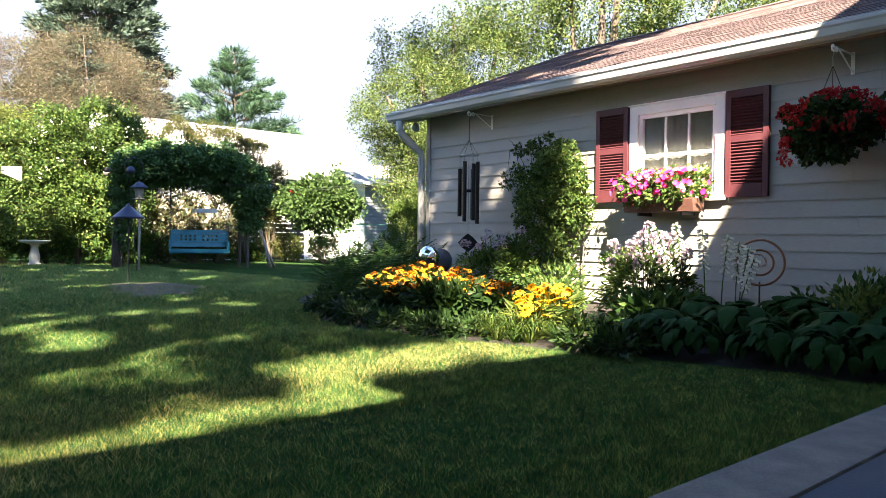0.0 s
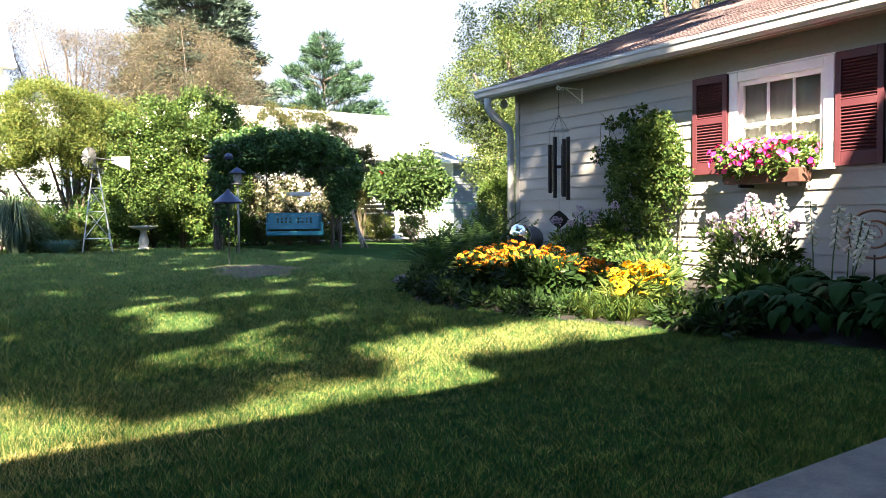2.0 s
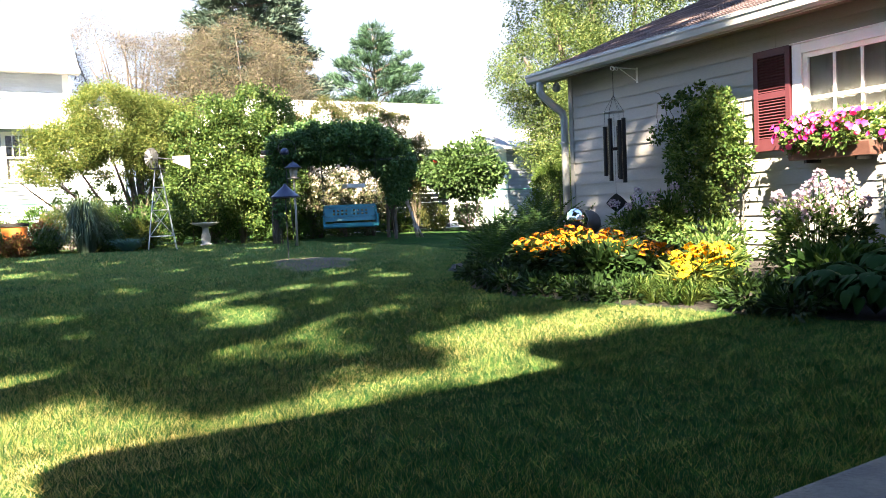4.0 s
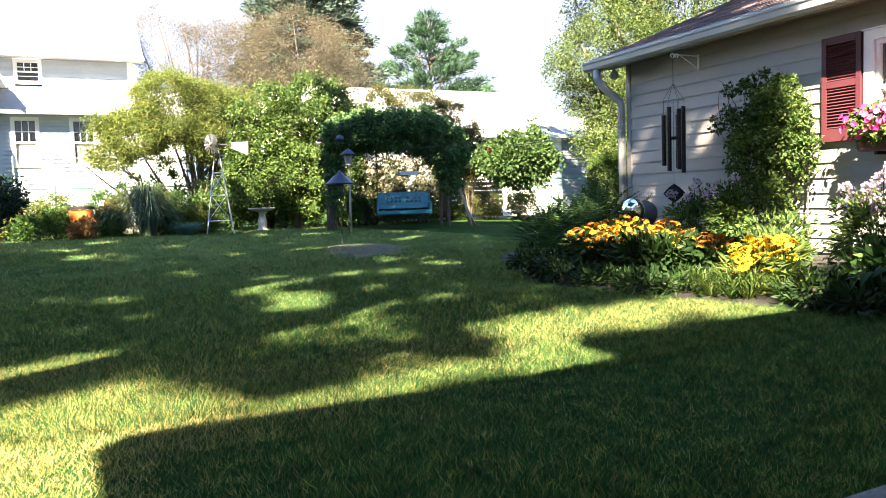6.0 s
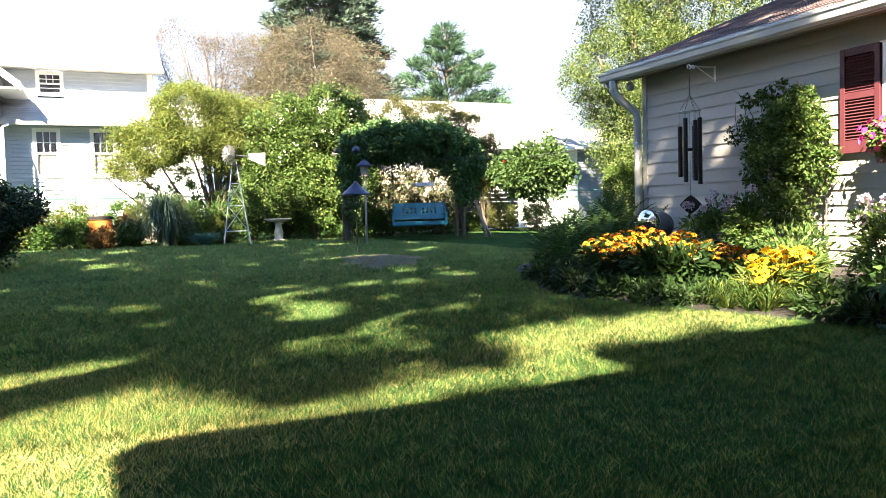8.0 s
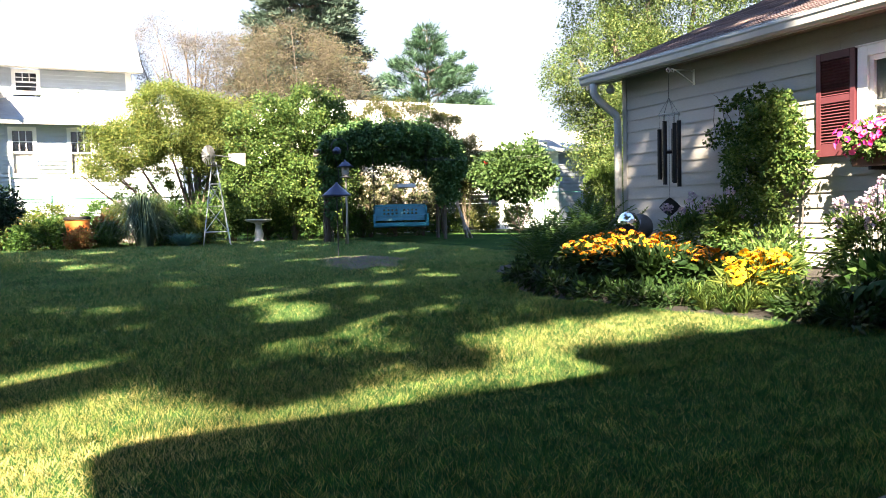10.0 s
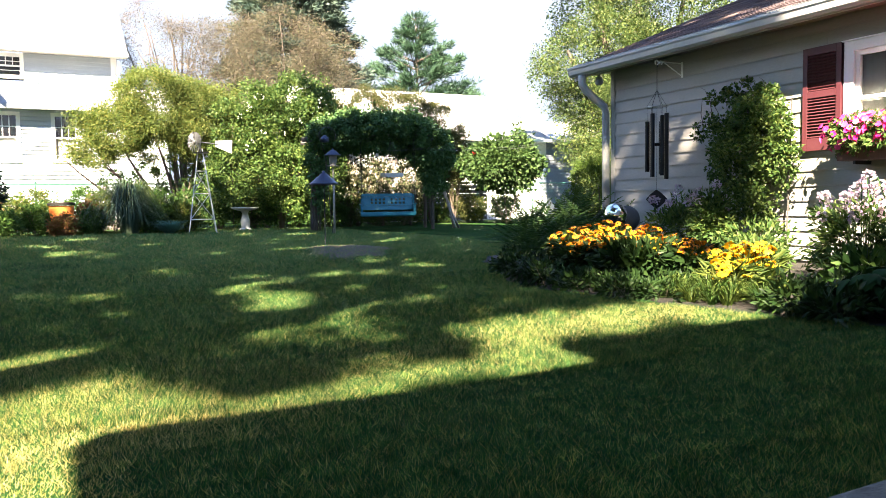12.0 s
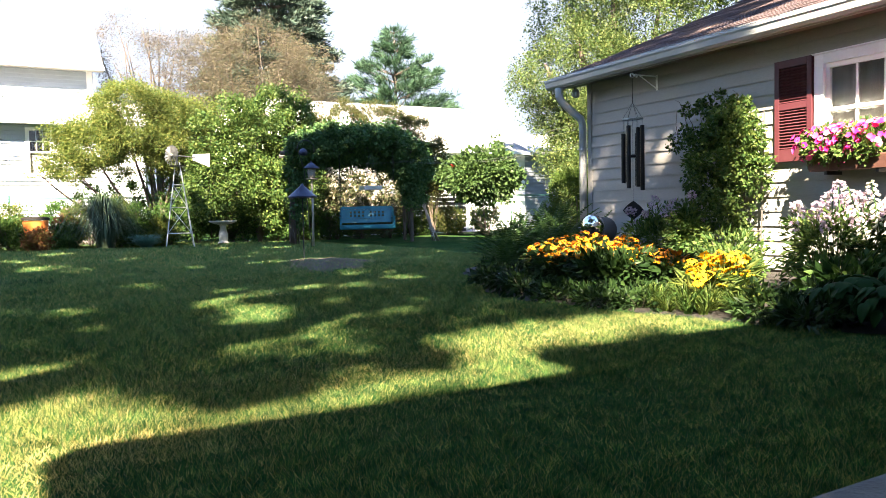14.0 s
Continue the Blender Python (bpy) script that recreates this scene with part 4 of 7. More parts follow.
# ---- unseen great tree by the lawn, its leaves placed to cast the dapples ----
# sunlit gaps in the crown, as ellipses where their light meets the ground: x, y, half widths across and along, openness
STRIP = [(-0.18, 2.90, 0.37, 0.52, 1), (-0.52, 2.95, 0.32, 0.74, 1), (0.19, 3.02, 0.29, 0.36, 1), (0.47, 2.82, 0.26, 0.24, 1), (0.70, 2.78, 0.18, 0.12, 1),
        (0.92, 2.80, 0.17, 0.15, 1), (1.14, 2.95, 0.20, 0.26, 1), (1.40, 3.02, 0.20, 0.27, 1), (1.66, 3.00, 0.22, 0.24, 1), (1.92, 3.02, 0.22, 0.29, 1),
        (2.18, 3.12, 0.21, 0.32, 1), (2.25, 3.60, 0.25, 0.46, 1), (2.10, 3.86, 0.24, 0.16, 0.9), (2.50, 3.76, 0.37, 0.45, 1), (2.95, 3.78, 0.4, 0.5, 1),
        (3.36, 3.69, 0.41, 0.41, 1), (3.75, 3.57, 0.31, 0.3, 1), (3.97, 3.33, 0.23, 0.22, 0.8)]
DAPPLE = [(-0.33, 3.97, 0.27, 0.25, 1), (-0.12, 4.19, 0.23, 0.23, 0.9), (0.06, 3.78, 0.16, 0.21, 0.6), (-0.6, 3.95, 0.25, 0.23, 1), (0.2, 4.32, 0.15, 0.14, 0.55),
        (0.45, 4.24, 0.18, 0.16, 0.4), (0.64, 4.39, 0.1, 0.12, 0.45), (0.93, 4.2, 0.08, 0.09, 0.5), (1.36, 4.42, 0.08, 0.12, 0.35), (1.63, 4.24, 0.10, 0.16, 0.4),
        (1.79, 4.61, 0.11, 0.17, 0.6), (1.52, 3.98, 0.13, 0.15, 0.35), (1.18, 3.98, 0.10, 0.10, 0.3), (0.82, 3.85, 0.12, 0.12, 0.3), (1.25, 3.5, 0.16, 0.14, 0.25)]
FLECKS = [(1.85, 7.58, 0.26, 0.49, 1), (1.43, 6.69, 0.19, 0.42, 0.95), (1.43, 5.88, 0.27, 0.52, 1), (1.56, 5.18, 0.24, 0.24, 0.85), (2.2, 6.09, 0.08, 0.13, 0.8),
        (2.4, 5.25, 0.1, 0.27, 0.9), (2.08, 5.28, 0.13, 0.16, 0.5), (1.22, 4.83, 0.15, 0.1, 0.5), (3.05, 5.85, 0.2, 0.22, 0.45), (2.95, 4.92, 0.17, 0.23, 0.4),
        (3.82, 8.32, 0.15, 0.34, 0.9), (4.01, 8.03, 0.11, 0.25, 0.7), (3.52, 9.08, 0.15, 0.29, 0.7), (2.05, 12, 0.15, 0.44, 0.6), (0.56, 11.95, 0.1, 0.34, 0.7),
        (-0.18, 13.12, 0.13, 0.48, 0.8), (-0.41, 15.79, 0.31, 0.69, 0.8), (-1.71, 23.33, 0.74, 1.98, 1), (3.84, 18.76, 0.19, 0.73, 0.8), (4.14, 6.45, 0.17, 0.24, 0.4),
        (3.9, 5.45, 0.15, 0.18, 0.3)]
ON_BED = [(5.7, 8.3, 0.8, 0.3, 1), (5.2, 7.6, 0.4, 0.2, 1), (6.4, 9.2, 0.5, 0.35, 1), (4.9, 5.95, 0.55, 0.36, 1), (4.5, 6.15, 0.42, 0.34, 1), (4.7, 5.5, 0.4, 0.36, 1),
        (4.55, 5.1, 0.32, 0.25, 1), (4.4, 4.75, 0.3, 0.25, 1), (4.45, 4.1, 0.85, 0.65, 1), (6.7, 4.9, 1.6, 1.15, 1)]
ON_GARAGE = [(8.2, 5.4, 2.4, 1.9, 1), (10.5, 6, 3, 2, 1), (12.5, 7, 2.5, 2.4, 1), (9.3, 7.7, 1.3, 1, 1), (11.6, 8.8, 1.6, 1.4, 1), (7.66, 9.32, 0.28, 0.17, 1),
        (7.5, 9.6, 0.16, 0.4, 0.9), (7.45, 8, 0.12, 0.14, 0.7), (7.8, 8.25, 0.16, 0.12, 0.8), (8.6, 11.65, 0.3, 0.42, 1), (9.3, 10.3, 0.14, 0.35, 1), (10.2, 10.9, 0.15, 0.4, 1)]
BEYOND = [(0.2, 22.7, 0.5, 0.4, 1), (2.3, 22.7, 0.6, 0.5, 1), (-1.4, 22.5, 0.5, 0.4, 1), (3.9, 22.6, 0.4, 0.3, 1), (0.3, 19, 0.5, 0.4, 1), (6.8, 16.4, 0.9, 0.3, 1),
        (8.4, 16, 0.5, 0.3, 1), (5.2, 17.9, 0.6, 0.25, 1)]
GAPS = [(g[0], g[1], g[2] + 0.05, g[3] + 0.05, g[4], math.atan2(g[0], g[1])) for g in STRIP + DAPPLE + FLECKS] + [(*g, 0.0) for g in ON_BED + ON_GARAGE + BEYOND]
rng = np.random.default_rng(51)
shade_tree = thing("shade_tree", "great broad-crowned tree beside the lawn", "tree", (0, 0, 0))
part("trunk", limbs(rng, (-8.0, -2.0, 0), [(-12, -4, 13), (-7, -6, 14), (-4, -2, 14), (-10, 4, 13.5), (-3, 4, 14.5), (-7, 0, 15.5), (-1, -1, 14)], 0.38, 0.8), "bark", shade_tree)
n = 229000
high = np.clip(rng.normal(14.5, 1.1, n), 12, 17)
hit = np.stack([rng.uniform(-5.2, 22.0, n), rng.uniform(2.5, 30.0, n)], 1)
P = np.concatenate([hit - high[:, None] * [-SUN.x / SUN.z, -SUN.y / SUN.z], high[:, None]], 1)
hx, hy = hit[:, 0], hit[:, 1]
far = np.where(hx < 6.0, 22.9, 21.6 - 0.55 * np.maximum(hx - 10.0, 0)) + 0.25 * np.sin(hx * 2.1)
keep = (hy > np.where((hx > 0.4) & (hx < 2.6), 2.5, 3.0)) & (hy < far) & (hx > -5) & (hx < np.where(hy < 14, 14.5, 11.5) + 0.5 * np.sin(hy * 2))
# extra leaf patches, added only to shade the far wing wall and board fence
keep |= (hx > 18.6) & (hy > 26.0) & (hy < 29.6) & (np.sin(hx * 5 + hy * 3) < 0.6)
keep |= (hx > 9.3) & (hx < 15.5) & (hy > 23.7 + 0.3 * np.sin(hx * 2)) & (hy < 26.0 + 0.3 * np.sin(hx * 3))
wall_side = (hx > 6.6) & (hx < 8.1) & (hy > 6.08 + 1.31 * (hx - 6.75))
roof_side = (hx >= 8.1) & (hy > 8.25 + 0.62 * (hx - 8.1))
for cx, cy, across, along, open_, a in GAPS:
    u_ = (hx - cx) * math.cos(a) - (hy - cy) * math.sin(a)
    v_ = (hx - cx) * math.sin(a) + (hy - cy) * math.cos(a)
    e = (u_ / across) ** 2 + (v_ / along) ** 2
    wob = 0.25 * np.sin(hx * 6 + cy * 3) + 0.25 * np.sin(hy * 8 + cx * 5)
    shady = (wall_side | roof_side) & (across > 0.3)
    left = 0.0 if open_ >= 1 else -math.log(open_) / 3.4
    keep &= (e > 1 + wob) | shady | (rng.uniform(size=n) < left)
# thin places everywhere
keep &= (hy < 20.8) | (hx > 6.4) | (rng.uniform(size=n) < 0.62)
thin = np.sin(hit[:, 0] * 2.3 + 1.7 * np.sin(hit[:, 1] * 1.1)) + np.sin(hit[:, 1] * 2.9 + 1.3 * np.sin(hit[:, 0] * 1.7))
keep &= (hy > 16) | (thin < 1.55) | (rng.uniform(size=n) < 0.2)
P = P[keep]
v, f = leaf_arrays(rng, P, 0.26, 0.7, -0.2)
sheet("crown", v, f, "leaf_shade", shade_tree)

# added out of view: blocks eastern skylight from bed and near lawn
tree("neighbour_tree", "unseen leafy tree added beyond the garage to block skylight", "tree", (19.5, 0, 0), "crown", [(17, -4, 10), (20, -2, 12.5), (21, 4, 12), (18, 3, 10), (19.5, 0, 13)], 0.24,
     [((18.8, -3.5, 7.6), (4.0, 5.5, 6.2), 260, 60, 0.7), ((20.2, 4.0, 8.0), (4.0, 3.8, 6.0), 220, 60, 0.7)], 0.22, "leaf_shade", 46, "bark", 0.6, -0.1, 0.25)

# unseen row of cedars, added to block low skylight on the sunny side
for i, y in enumerate((-6.0, -2.0, 2.0, 6.0, 10.0, 14.0, 18.0)):
    tree("cedar", "tall dense tree added out of view to block low skylight", "tree", (-12.5, y, 0), "crown", [(-12.5, y, 8.0), (-12.2, y + 0.5, 5.0), (-12.8, y - 0.5, 5.0)], 0.14, [((-12.5, y, 4.4), (1.9, 2.3, 4.5), 170, 34, 0.7)], 0.36, "leaf_vine", 600 + i, "bark", 0.5, 0.1, 0.4, "boundary cedars")

# ---- far side of the lawn: arbour, swing, ornaments ----
PL, PR = Vector((5.85, 19.35, 0)), Vector((8.92, 18.55, 0))
ALONG = (PR - PL).normalized()
DEEP = Vector((-ALONG.y, ALONG.x, 0))
arbor = thing("arbor", "weathered wooden arbour overgrown with dark green vine", "arbor", (0, 0, 0))
for base in (PL, PR, PL + DEEP * 1.1, PR + DEEP * 1.1):
    bm = bmesh.new()
    rod(bm, base, base + Vector((0.02, 0.01, 2.45)), 0.05, 0.045, 10)
    part("post", bm, "bark", arbor)
for off in (0.0, 1.1):
    bm = bmesh.new()
    a, b = PL + DEEP * off - ALONG * 0.3, PR + DEEP * off + ALONG * 0.3
    rod(bm, a + Vector((0, 0, 2.42)), b + Vector((0, 0, 2.42)), 0.06, 0.06, 8)
    part("beam", bm, "old_wood", arbor)
for i in range(9):
    p = PL + ALONG * (0.1 + i * 0.37)
    bm = bmesh.new()
    rod(bm, p - DEEP * 0.3 + Vector((0, 0, 2.52)), p + DEEP * 1.4 + Vector((0, 0, 2.52)), 0.03, 0.03, 6)
    part("rafter", bm, "old_wood", arbor)
rng = np.random.default_rng(61)
vine = thing("vine", "dense dark green climbing vine over the arbour", "vine", (0, 0, 0))
blobs = []
for s, z, rx, rz in ((0.45, 2.55, 0.5, 0.5), (0.95, 2.70, 0.6, 0.45), (1.5, 2.72, 0.6, 0.45), (2.1, 2.70, 0.6, 0.45), (2.65, 2.62, 0.6, 0.5), (3.1, 2.35, 0.55, 0.55), (3.4, 2.0, 0.38, 0.45)):
    for off in (0.0, 0.8):
        c = PL + ALONG * s + DEEP * off
        blobs.append(((c.x, c.y, z), (rx, rx, rz), 105, 46, 0.16))
for z, r, n, dx in ((1.85, 0.40, 120, 0.05), (1.4, 0.28, 64, 0.05)):
    c = PR + ALONG * dx
    blobs.append(((c.x, c.y, z), (r, r, 0.42), n, 40, 0.14))
for z, r, n in ((1.95, 0.28, 46), (1.5, 0.22, 30), (1.0, 0.20, 24)):
    blobs.append(((PL.x + 0.1, PL.y, z), (r, r, 0.5), n, 34, 0.12))
foliage("foliage", vine, "leaf_vine", rng, blobs, 0.085, 0.7, -0.45, 0.3)
bm = bmesh.new()
for k in range(7):
    a = 0.9 * k
    top = PR + Vector((0.25 + 0.04 * math.cos(a), -0.05 + 0.04 * math.sin(a), 1.25))
    mid = PR + Vector((0.42 + 0.05 * math.sin(a), -0.12, 0.6 + 0.04 * k))
    bot = PR + Vector((0.62 + 0.10 * math.cos(a * 2.3), -0.2 + 0.06 * math.sin(a * 3), 0.0))
    path_rod(bm, [top, top.lerp(mid, 0.5) + Vector((0.03 * math.sin(a * 5), 0, 0)), mid, mid.lerp(bot, 0.5) + Vector((0.04 * math.cos(a * 3), 0, 0)), bot], 0.013, 0.020, 6)
part("stem", bm, "bark_pale", vine, "bare twisted grey vine stems")
bm = bmesh.new()
for k in range(5):
    b = PL + Vector((-0.12 + 0.06 * k, -0.05 + 0.03 * (k % 2), 0))
    path_rod(bm, [b, b + Vector((0.03 * math.sin(k * 3), 0.02, 0.6)), b + Vector((0.05 * math.cos(k * 2), 0, 1.2)), b + Vector((0.1 * math.sin(k), 0, 2.0))], 0.022, 0.012, 6)
part("stem", bm, "bark", vine)

# swing bench hung from the beam; its own frame: x along the seat, y to the back
SW = Vector((7.66, 18.66, 0))
swing = thing("swing_bench", "teal painted swing bench hanging on chains", "bench", (SW.x, SW.y, 0.0), rz=math.degrees(math.atan2(-0.42, 1.11)))
SL = 0.68
for i in range(5):
    y = -0.27 + i * 0.115
    part("seat_slat", boxed(-SL, SL, y, y + 0.095, 0.475 - 0.012 * i, 0.497 - 0.012 * i, 0.006), "teal", swing)
part("front_rail", boxed(-SL - 0.04, SL + 0.04, -0.31, -0.28, 0.40, 0.492, 0.006), "teal", swing)
part("back_rail", boxed(-SL, SL, 0.27, 0.30, 0.36, 0.44, 0.006), "teal", swing)


def back_board(z0, z1, holes=False):
    """A board of the leaning back; with holes, two groups of round openings in two rows."""
    bm = bmesh.new()

    def at(x, z, y):
        return (x, 0.26 + (z - 0.5) * 0.28 + y, z)
    cols = [-SL, SL]
    rows2 = [z0, z1]
    cut = set()
    if holes:
        cols, n = [-SL], 0
        for g in (-0.46, 0.08):
            for k in range(4):
                x = g + k * 0.11
                cols += [x, x + 0.055]
        cols.append(SL)
        h = (z1 - z0)
        rows2 = [z0, z0 + h * 0.2, z0 + h * 0.42, z0 + h * 0.58, z0 + h * 0.8, z1]
        cut = {(i, j) for i in range(1, len(cols) - 1, 2) for j in (1, 3)}
    for i in range(len(cols) - 1):
        for j in range(len(rows2) - 1):
            if (i, j) in cut:
                continue
            q = [(cols[i], rows2[j]), (cols[i + 1], rows2[j]), (cols[i + 1], rows2[j + 1]), (cols[i], rows2[j + 1])]
            f = [bm.verts.new(at(x, z, 0)) for x, z in q]
            g = [bm.verts.new(at(x, z, 0.022)) for x, z in q]
            bm.faces.new(f)
            bm.faces.new(list(reversed(g)))
            for k in range(4):
                bm.faces.new((f[k], g[k], g[(k + 1) % 4], f[(k + 1) % 4]))
    bmesh.ops.remove_doubles(bm, verts=bm.verts, dist=0.0005)
    bmesh.ops.recalc_face_normals(bm, faces=bm.faces)
    return bm


part("back_board", back_board(0.545, 0.655), "teal", swing)
part("back_board", back_board(0.66, 0.90, True), "teal", swing)
part("back_board", back_board(0.905, 0.985), "teal", swing)
for x in (-SL - 0.02, SL + 0.02):
    part("armrest", boxed(x - 0.045, x + 0.045, -0.33, 0.34, 0.69, 0.715, 0.006), "teal", swing)
    part("arm_post", boxed(x - 0.028, x + 0.028, -0.32, -0.27, 0.40, 0.69, 0.004), "teal", swing)
    part("back_post", boxed(x - 0.025, x + 0.025, 0.29, 0.34, 0.36, 0.95, 0.004), "teal", swing)
    part("side_panel", boxed(x - 0.011, x + 0.011, -0.268, 0.288, 0.40, 0.66, 0.003), "teal", swing)
    for y in (-0.295, 0.315):
        bm = bmesh.new()
        for k in range(34):
            z = 0.70 + k * 0.051
            rod(bm, (x + (0.008 if k % 2 else -0.008), y + (0.006 if k % 2 else -0.006), z), (x + (0.008 if k % 2 else -0.008), y + (0.006 if k % 2 else -0.006), z + 0.06), 0.006, 0.006, 4)
        part("chain", bm, "dark_iron", swing)

# tray feeder hanging above the swing
tray = thing("tray_feeder", "dark flat hanging tray feeder with pale rim", "bird feeder", (7.55, 18.1, 0))
part("tray", boxed(-0.24, 0.24, -0.16, 0.16, 1.40, 1.44, 0.006), "old_wood", tray)
for x0, x1, y0, y1 in ((-0.24, 0.24, -0.175, -0.161), (-0.24, 0.24, 0.161, 0.175), (-0.255, -0.241, -0.16, 0.16), (0.241, 0.255, -0.16, 0.16)):
    part("rim", boxed(x0, x1, y0, y1, 1.40, 1.50, 0.003), "galvanised", tray)
for x in (-0.22, 0.22):
    for y in (-0.14, 0.14):
        bm = bmesh.new()
        rod(bm, (x, y, 1.45), (x * 0.1, y * 0.1, 2.3), 0.004, 0.004, 5)
        part("cord", bm, "dark_iron", tray)

# lantern-shaped feeder on a tall pale post
post = thing("lantern_post", "pale wooden post with a lantern feeder and iron hook", "lantern", (5.82, 17.66, 0))
bm = bmesh.new()
path_rod(bm, [(0, 0, 0), (0.01, 0, 0.8), (0.0, 0, 1.62)], 0.028, 0.024, 10)
part("pole", bm, "bark_pale", post)
bm = bmesh.new()
lathe(bm, [(0.13, 1.64), (0.15, 1.66), (0.06, 1.68), (0.085, 1.70), (0.105, 1.90), (0.10, 1.905)], 16)
part("glass_body", bm, "curtain", post, "pale frosted lantern body")
bm = bmesh.new()
lathe(bm, [(0.20, 1.90), (0.205, 1.915), (0.13, 1.965), (0.08, 2.02), (0.02, 2.045), (0.012, 2.08)], 16)
part("lantern_roof", bm, "blue_roof", post, "slate blue flared metal cap")
bm = bmesh.new()
pts = [(-0.17, 0.05, 1.9)] + [(-0.11 + 0.21 * math.cos(a), 0.05, 2.38 + 0.21 * math.sin(a)) for a in np.linspace(math.pi * 1.05, -math.pi * 0.15, 16)]
path_rod(bm, pts, 0.010, 0.010, 6)
rod(bm, (-0.03, 0.05, 0.0), (-0.17, 0.05, 1.9), 0.010, 0.010, 6)
part("iron_hook", bm, "dark_iron", post, "round black iron hook")
bm = bmesh.new()
lathe(bm, [(0.05, 2.28), (0.10, 2.30), (0.11, 2.37), (0.06, 2.43), (0.02, 2.45)], 12, (-0.18, 0.05, -0.06))
part("hanging_bird_box", bm, "blue_roof", post, "dark hanging bird box")

# conical-roofed feeder on a thin pole on the mound
feeder = thing("bird_feeder", "bird feeder with blue cone roof on a thin pole", "bird feeder", (3.61, 11.42, 0.104))
feeder.scale = (0.936, 0.936, 0.936)
bm = bmesh.new()
rod(bm, (0, 0, -0.10), (0, 0, 1.10), 0.010, 0.010, 8)
part("pole", bm, "dark_iron", feeder)
bm = bmesh.new()
lathe(bm, [(0.235, 1.00), (0.24, 1.02), (0.225, 1.03), (0.03, 1.20), (0.02, 1.225), (0.008, 1.235)], 20)
part("cone_roof", bm, "blue_roof", feeder, "slate blue metal cone roof")
bm = bmesh.new()
lathe(bm, [(0.05, 0.985), (0.06, 0.99), (0.06, 1.01), (0.02, 1.02)], 14)
part("collar", bm, "dark_iron", feeder)

# bird bath
bath = thing("bird_bath", "pale cast-stone bird bath on a baluster pedestal", "bird bath", (4.52, 21.75, 0))
bm = bmesh.new()
lathe(bm, [(0.17, 0), (0.18, 0.03), (0.15, 0.06), (0.11, 0.09), (0.125, 0.17), (0.135, 0.25), (0.10, 0.38), (0.085, 0.48), (0.10, 0.54), (0.12, 0.555)], 24)
part("pedestal", bm, "stone", bath)
bm = bmesh.new()
lathe(bm, [(0.12, 0.555), (0.30, 0.60), (0.385, 0.64), (0.39, 0.665), (0.36, 0.67), (0.25, 0.63), (0.05, 0.615)], 28)
part("basin", bm, "stone", bath)

# garden windmill
mill = thing("windmill", "galvanised steel garden windmill with a pale vane", "windmill", (3.23, 21.0, 0), rz=-8)
foot, top = 0.35, 0.05
TOWER = 2.25
legs = [(sx, sy) for sx in (-1, 1) for sy in (-1, 1)]


def leg_at(sx, sy, z):
    r = foot + (top - foot) * z / TOWER
    return Vector((sx * r, sy * r, z))


for sx, sy in legs:
    bm = bmesh.new()
    rod(bm, leg_at(sx, sy, 0), leg_at(sx, sy, TOWER), 0.016, 0.014, 6)
    part("leg", bm, "galvanised", mill)
levels = (0.36, 1.05, 1.65)
ring_pairs = (((-1, -1), (1, -1)), ((1, -1), (1, 1)), ((1, 1), (-1, 1)), ((-1, 1), (-1, -1)))
for z in levels:
    for a, b in ring_pairs:
        bm = bmesh.new()
        rod(bm, leg_at(*a, z), leg_at(*b, z), 0.010, 0.010, 5)
        part("girt", bm, "galvanised", mill)
for lo_, hi_ in zip((0.36, 1.05), (1.05, 1.65)):
    for a, b in ring_pairs:
        for p, q in ((a, b), (b, a)):
            bm = bmesh.new()
            rod(bm, leg_at(*p, lo_), leg_at(*q, hi_), 0.007, 0.007, 5)
            part("brace", bm, "galvanised", mill)
part("platform", boxed(-0.19, 0.19, -0.19, 0.19, 2.13, 2.155, 0.004), "dark_iron", mill)
bm = bmesh.new()
rod(bm, (0, 0, TOWER - 0.1), (0, 0, 2.48), 0.022, 0.022, 8)
rod(bm, (-0.16, 0.0, 2.43), (0.58, -0.02, 2.40), 0.018, 0.014, 8)
part("tail_bar", bm, "shaded_zinc", mill).matrix_basis = pose(0, 0, 0, 0, 0, 40)
bm = bmesh.new()
f = bm.faces.new([bm.verts.new(p) for p in ((0.50, -0.02, 2.33), (1.08, -0.04, 2.16), (1.10, -0.04, 2.54), (0.50, -0.02, 2.49))])
bmesh.ops.solidify(bm, geom=[f], thickness=0.006)
part("tail_vane", bm, "white_paint", mill, "pale painted sheet-metal tail vane").matrix_basis = pose(0, 0, 0, 0, 0, 40)
wheel = thing("wheel", "", "")
wheel.parent = mill
wheel.matrix_basis = pose(0, 0, 0, 0, 0, 40) @ pose(-0.18, 0, 2.42, 0, 90, 0) @ Matrix.Scale(0.9, 4)
tagged(wheel, "galvanised multi-blade wind wheel")
blade_bm = bmesh.new()
f = blade_bm.faces.new([blade_bm.verts.new(p) for p in ((0.07, -0.02, 0.0), (0.29, -0.055, -0.03), (0.29, 0.055, 0.03), (0.07, 0.02, 0.012))])
bmesh.ops.solidify(blade_bm, geom=[f], thickness=0.003)
blade = part("blade", blade_bm, "shaded_zinc", wheel)
for i in range(1, 16):
    b = blade.copy()
    scene.collection.objects.link(b)
    b.matrix_basis = pose(0, 0, 0, 0, 0, 22.5 * i)
bm = bmesh.new()
lathe(bm, [(0.03, -0.04), (0.05, -0.02), (0.05, 0.02), (0.02, 0.05)], 12)
ring(bm, (0, 0, 0), 0.27, 0.006, "z", 32, 6)
part("hub", bm, "shaded_zinc", wheel)

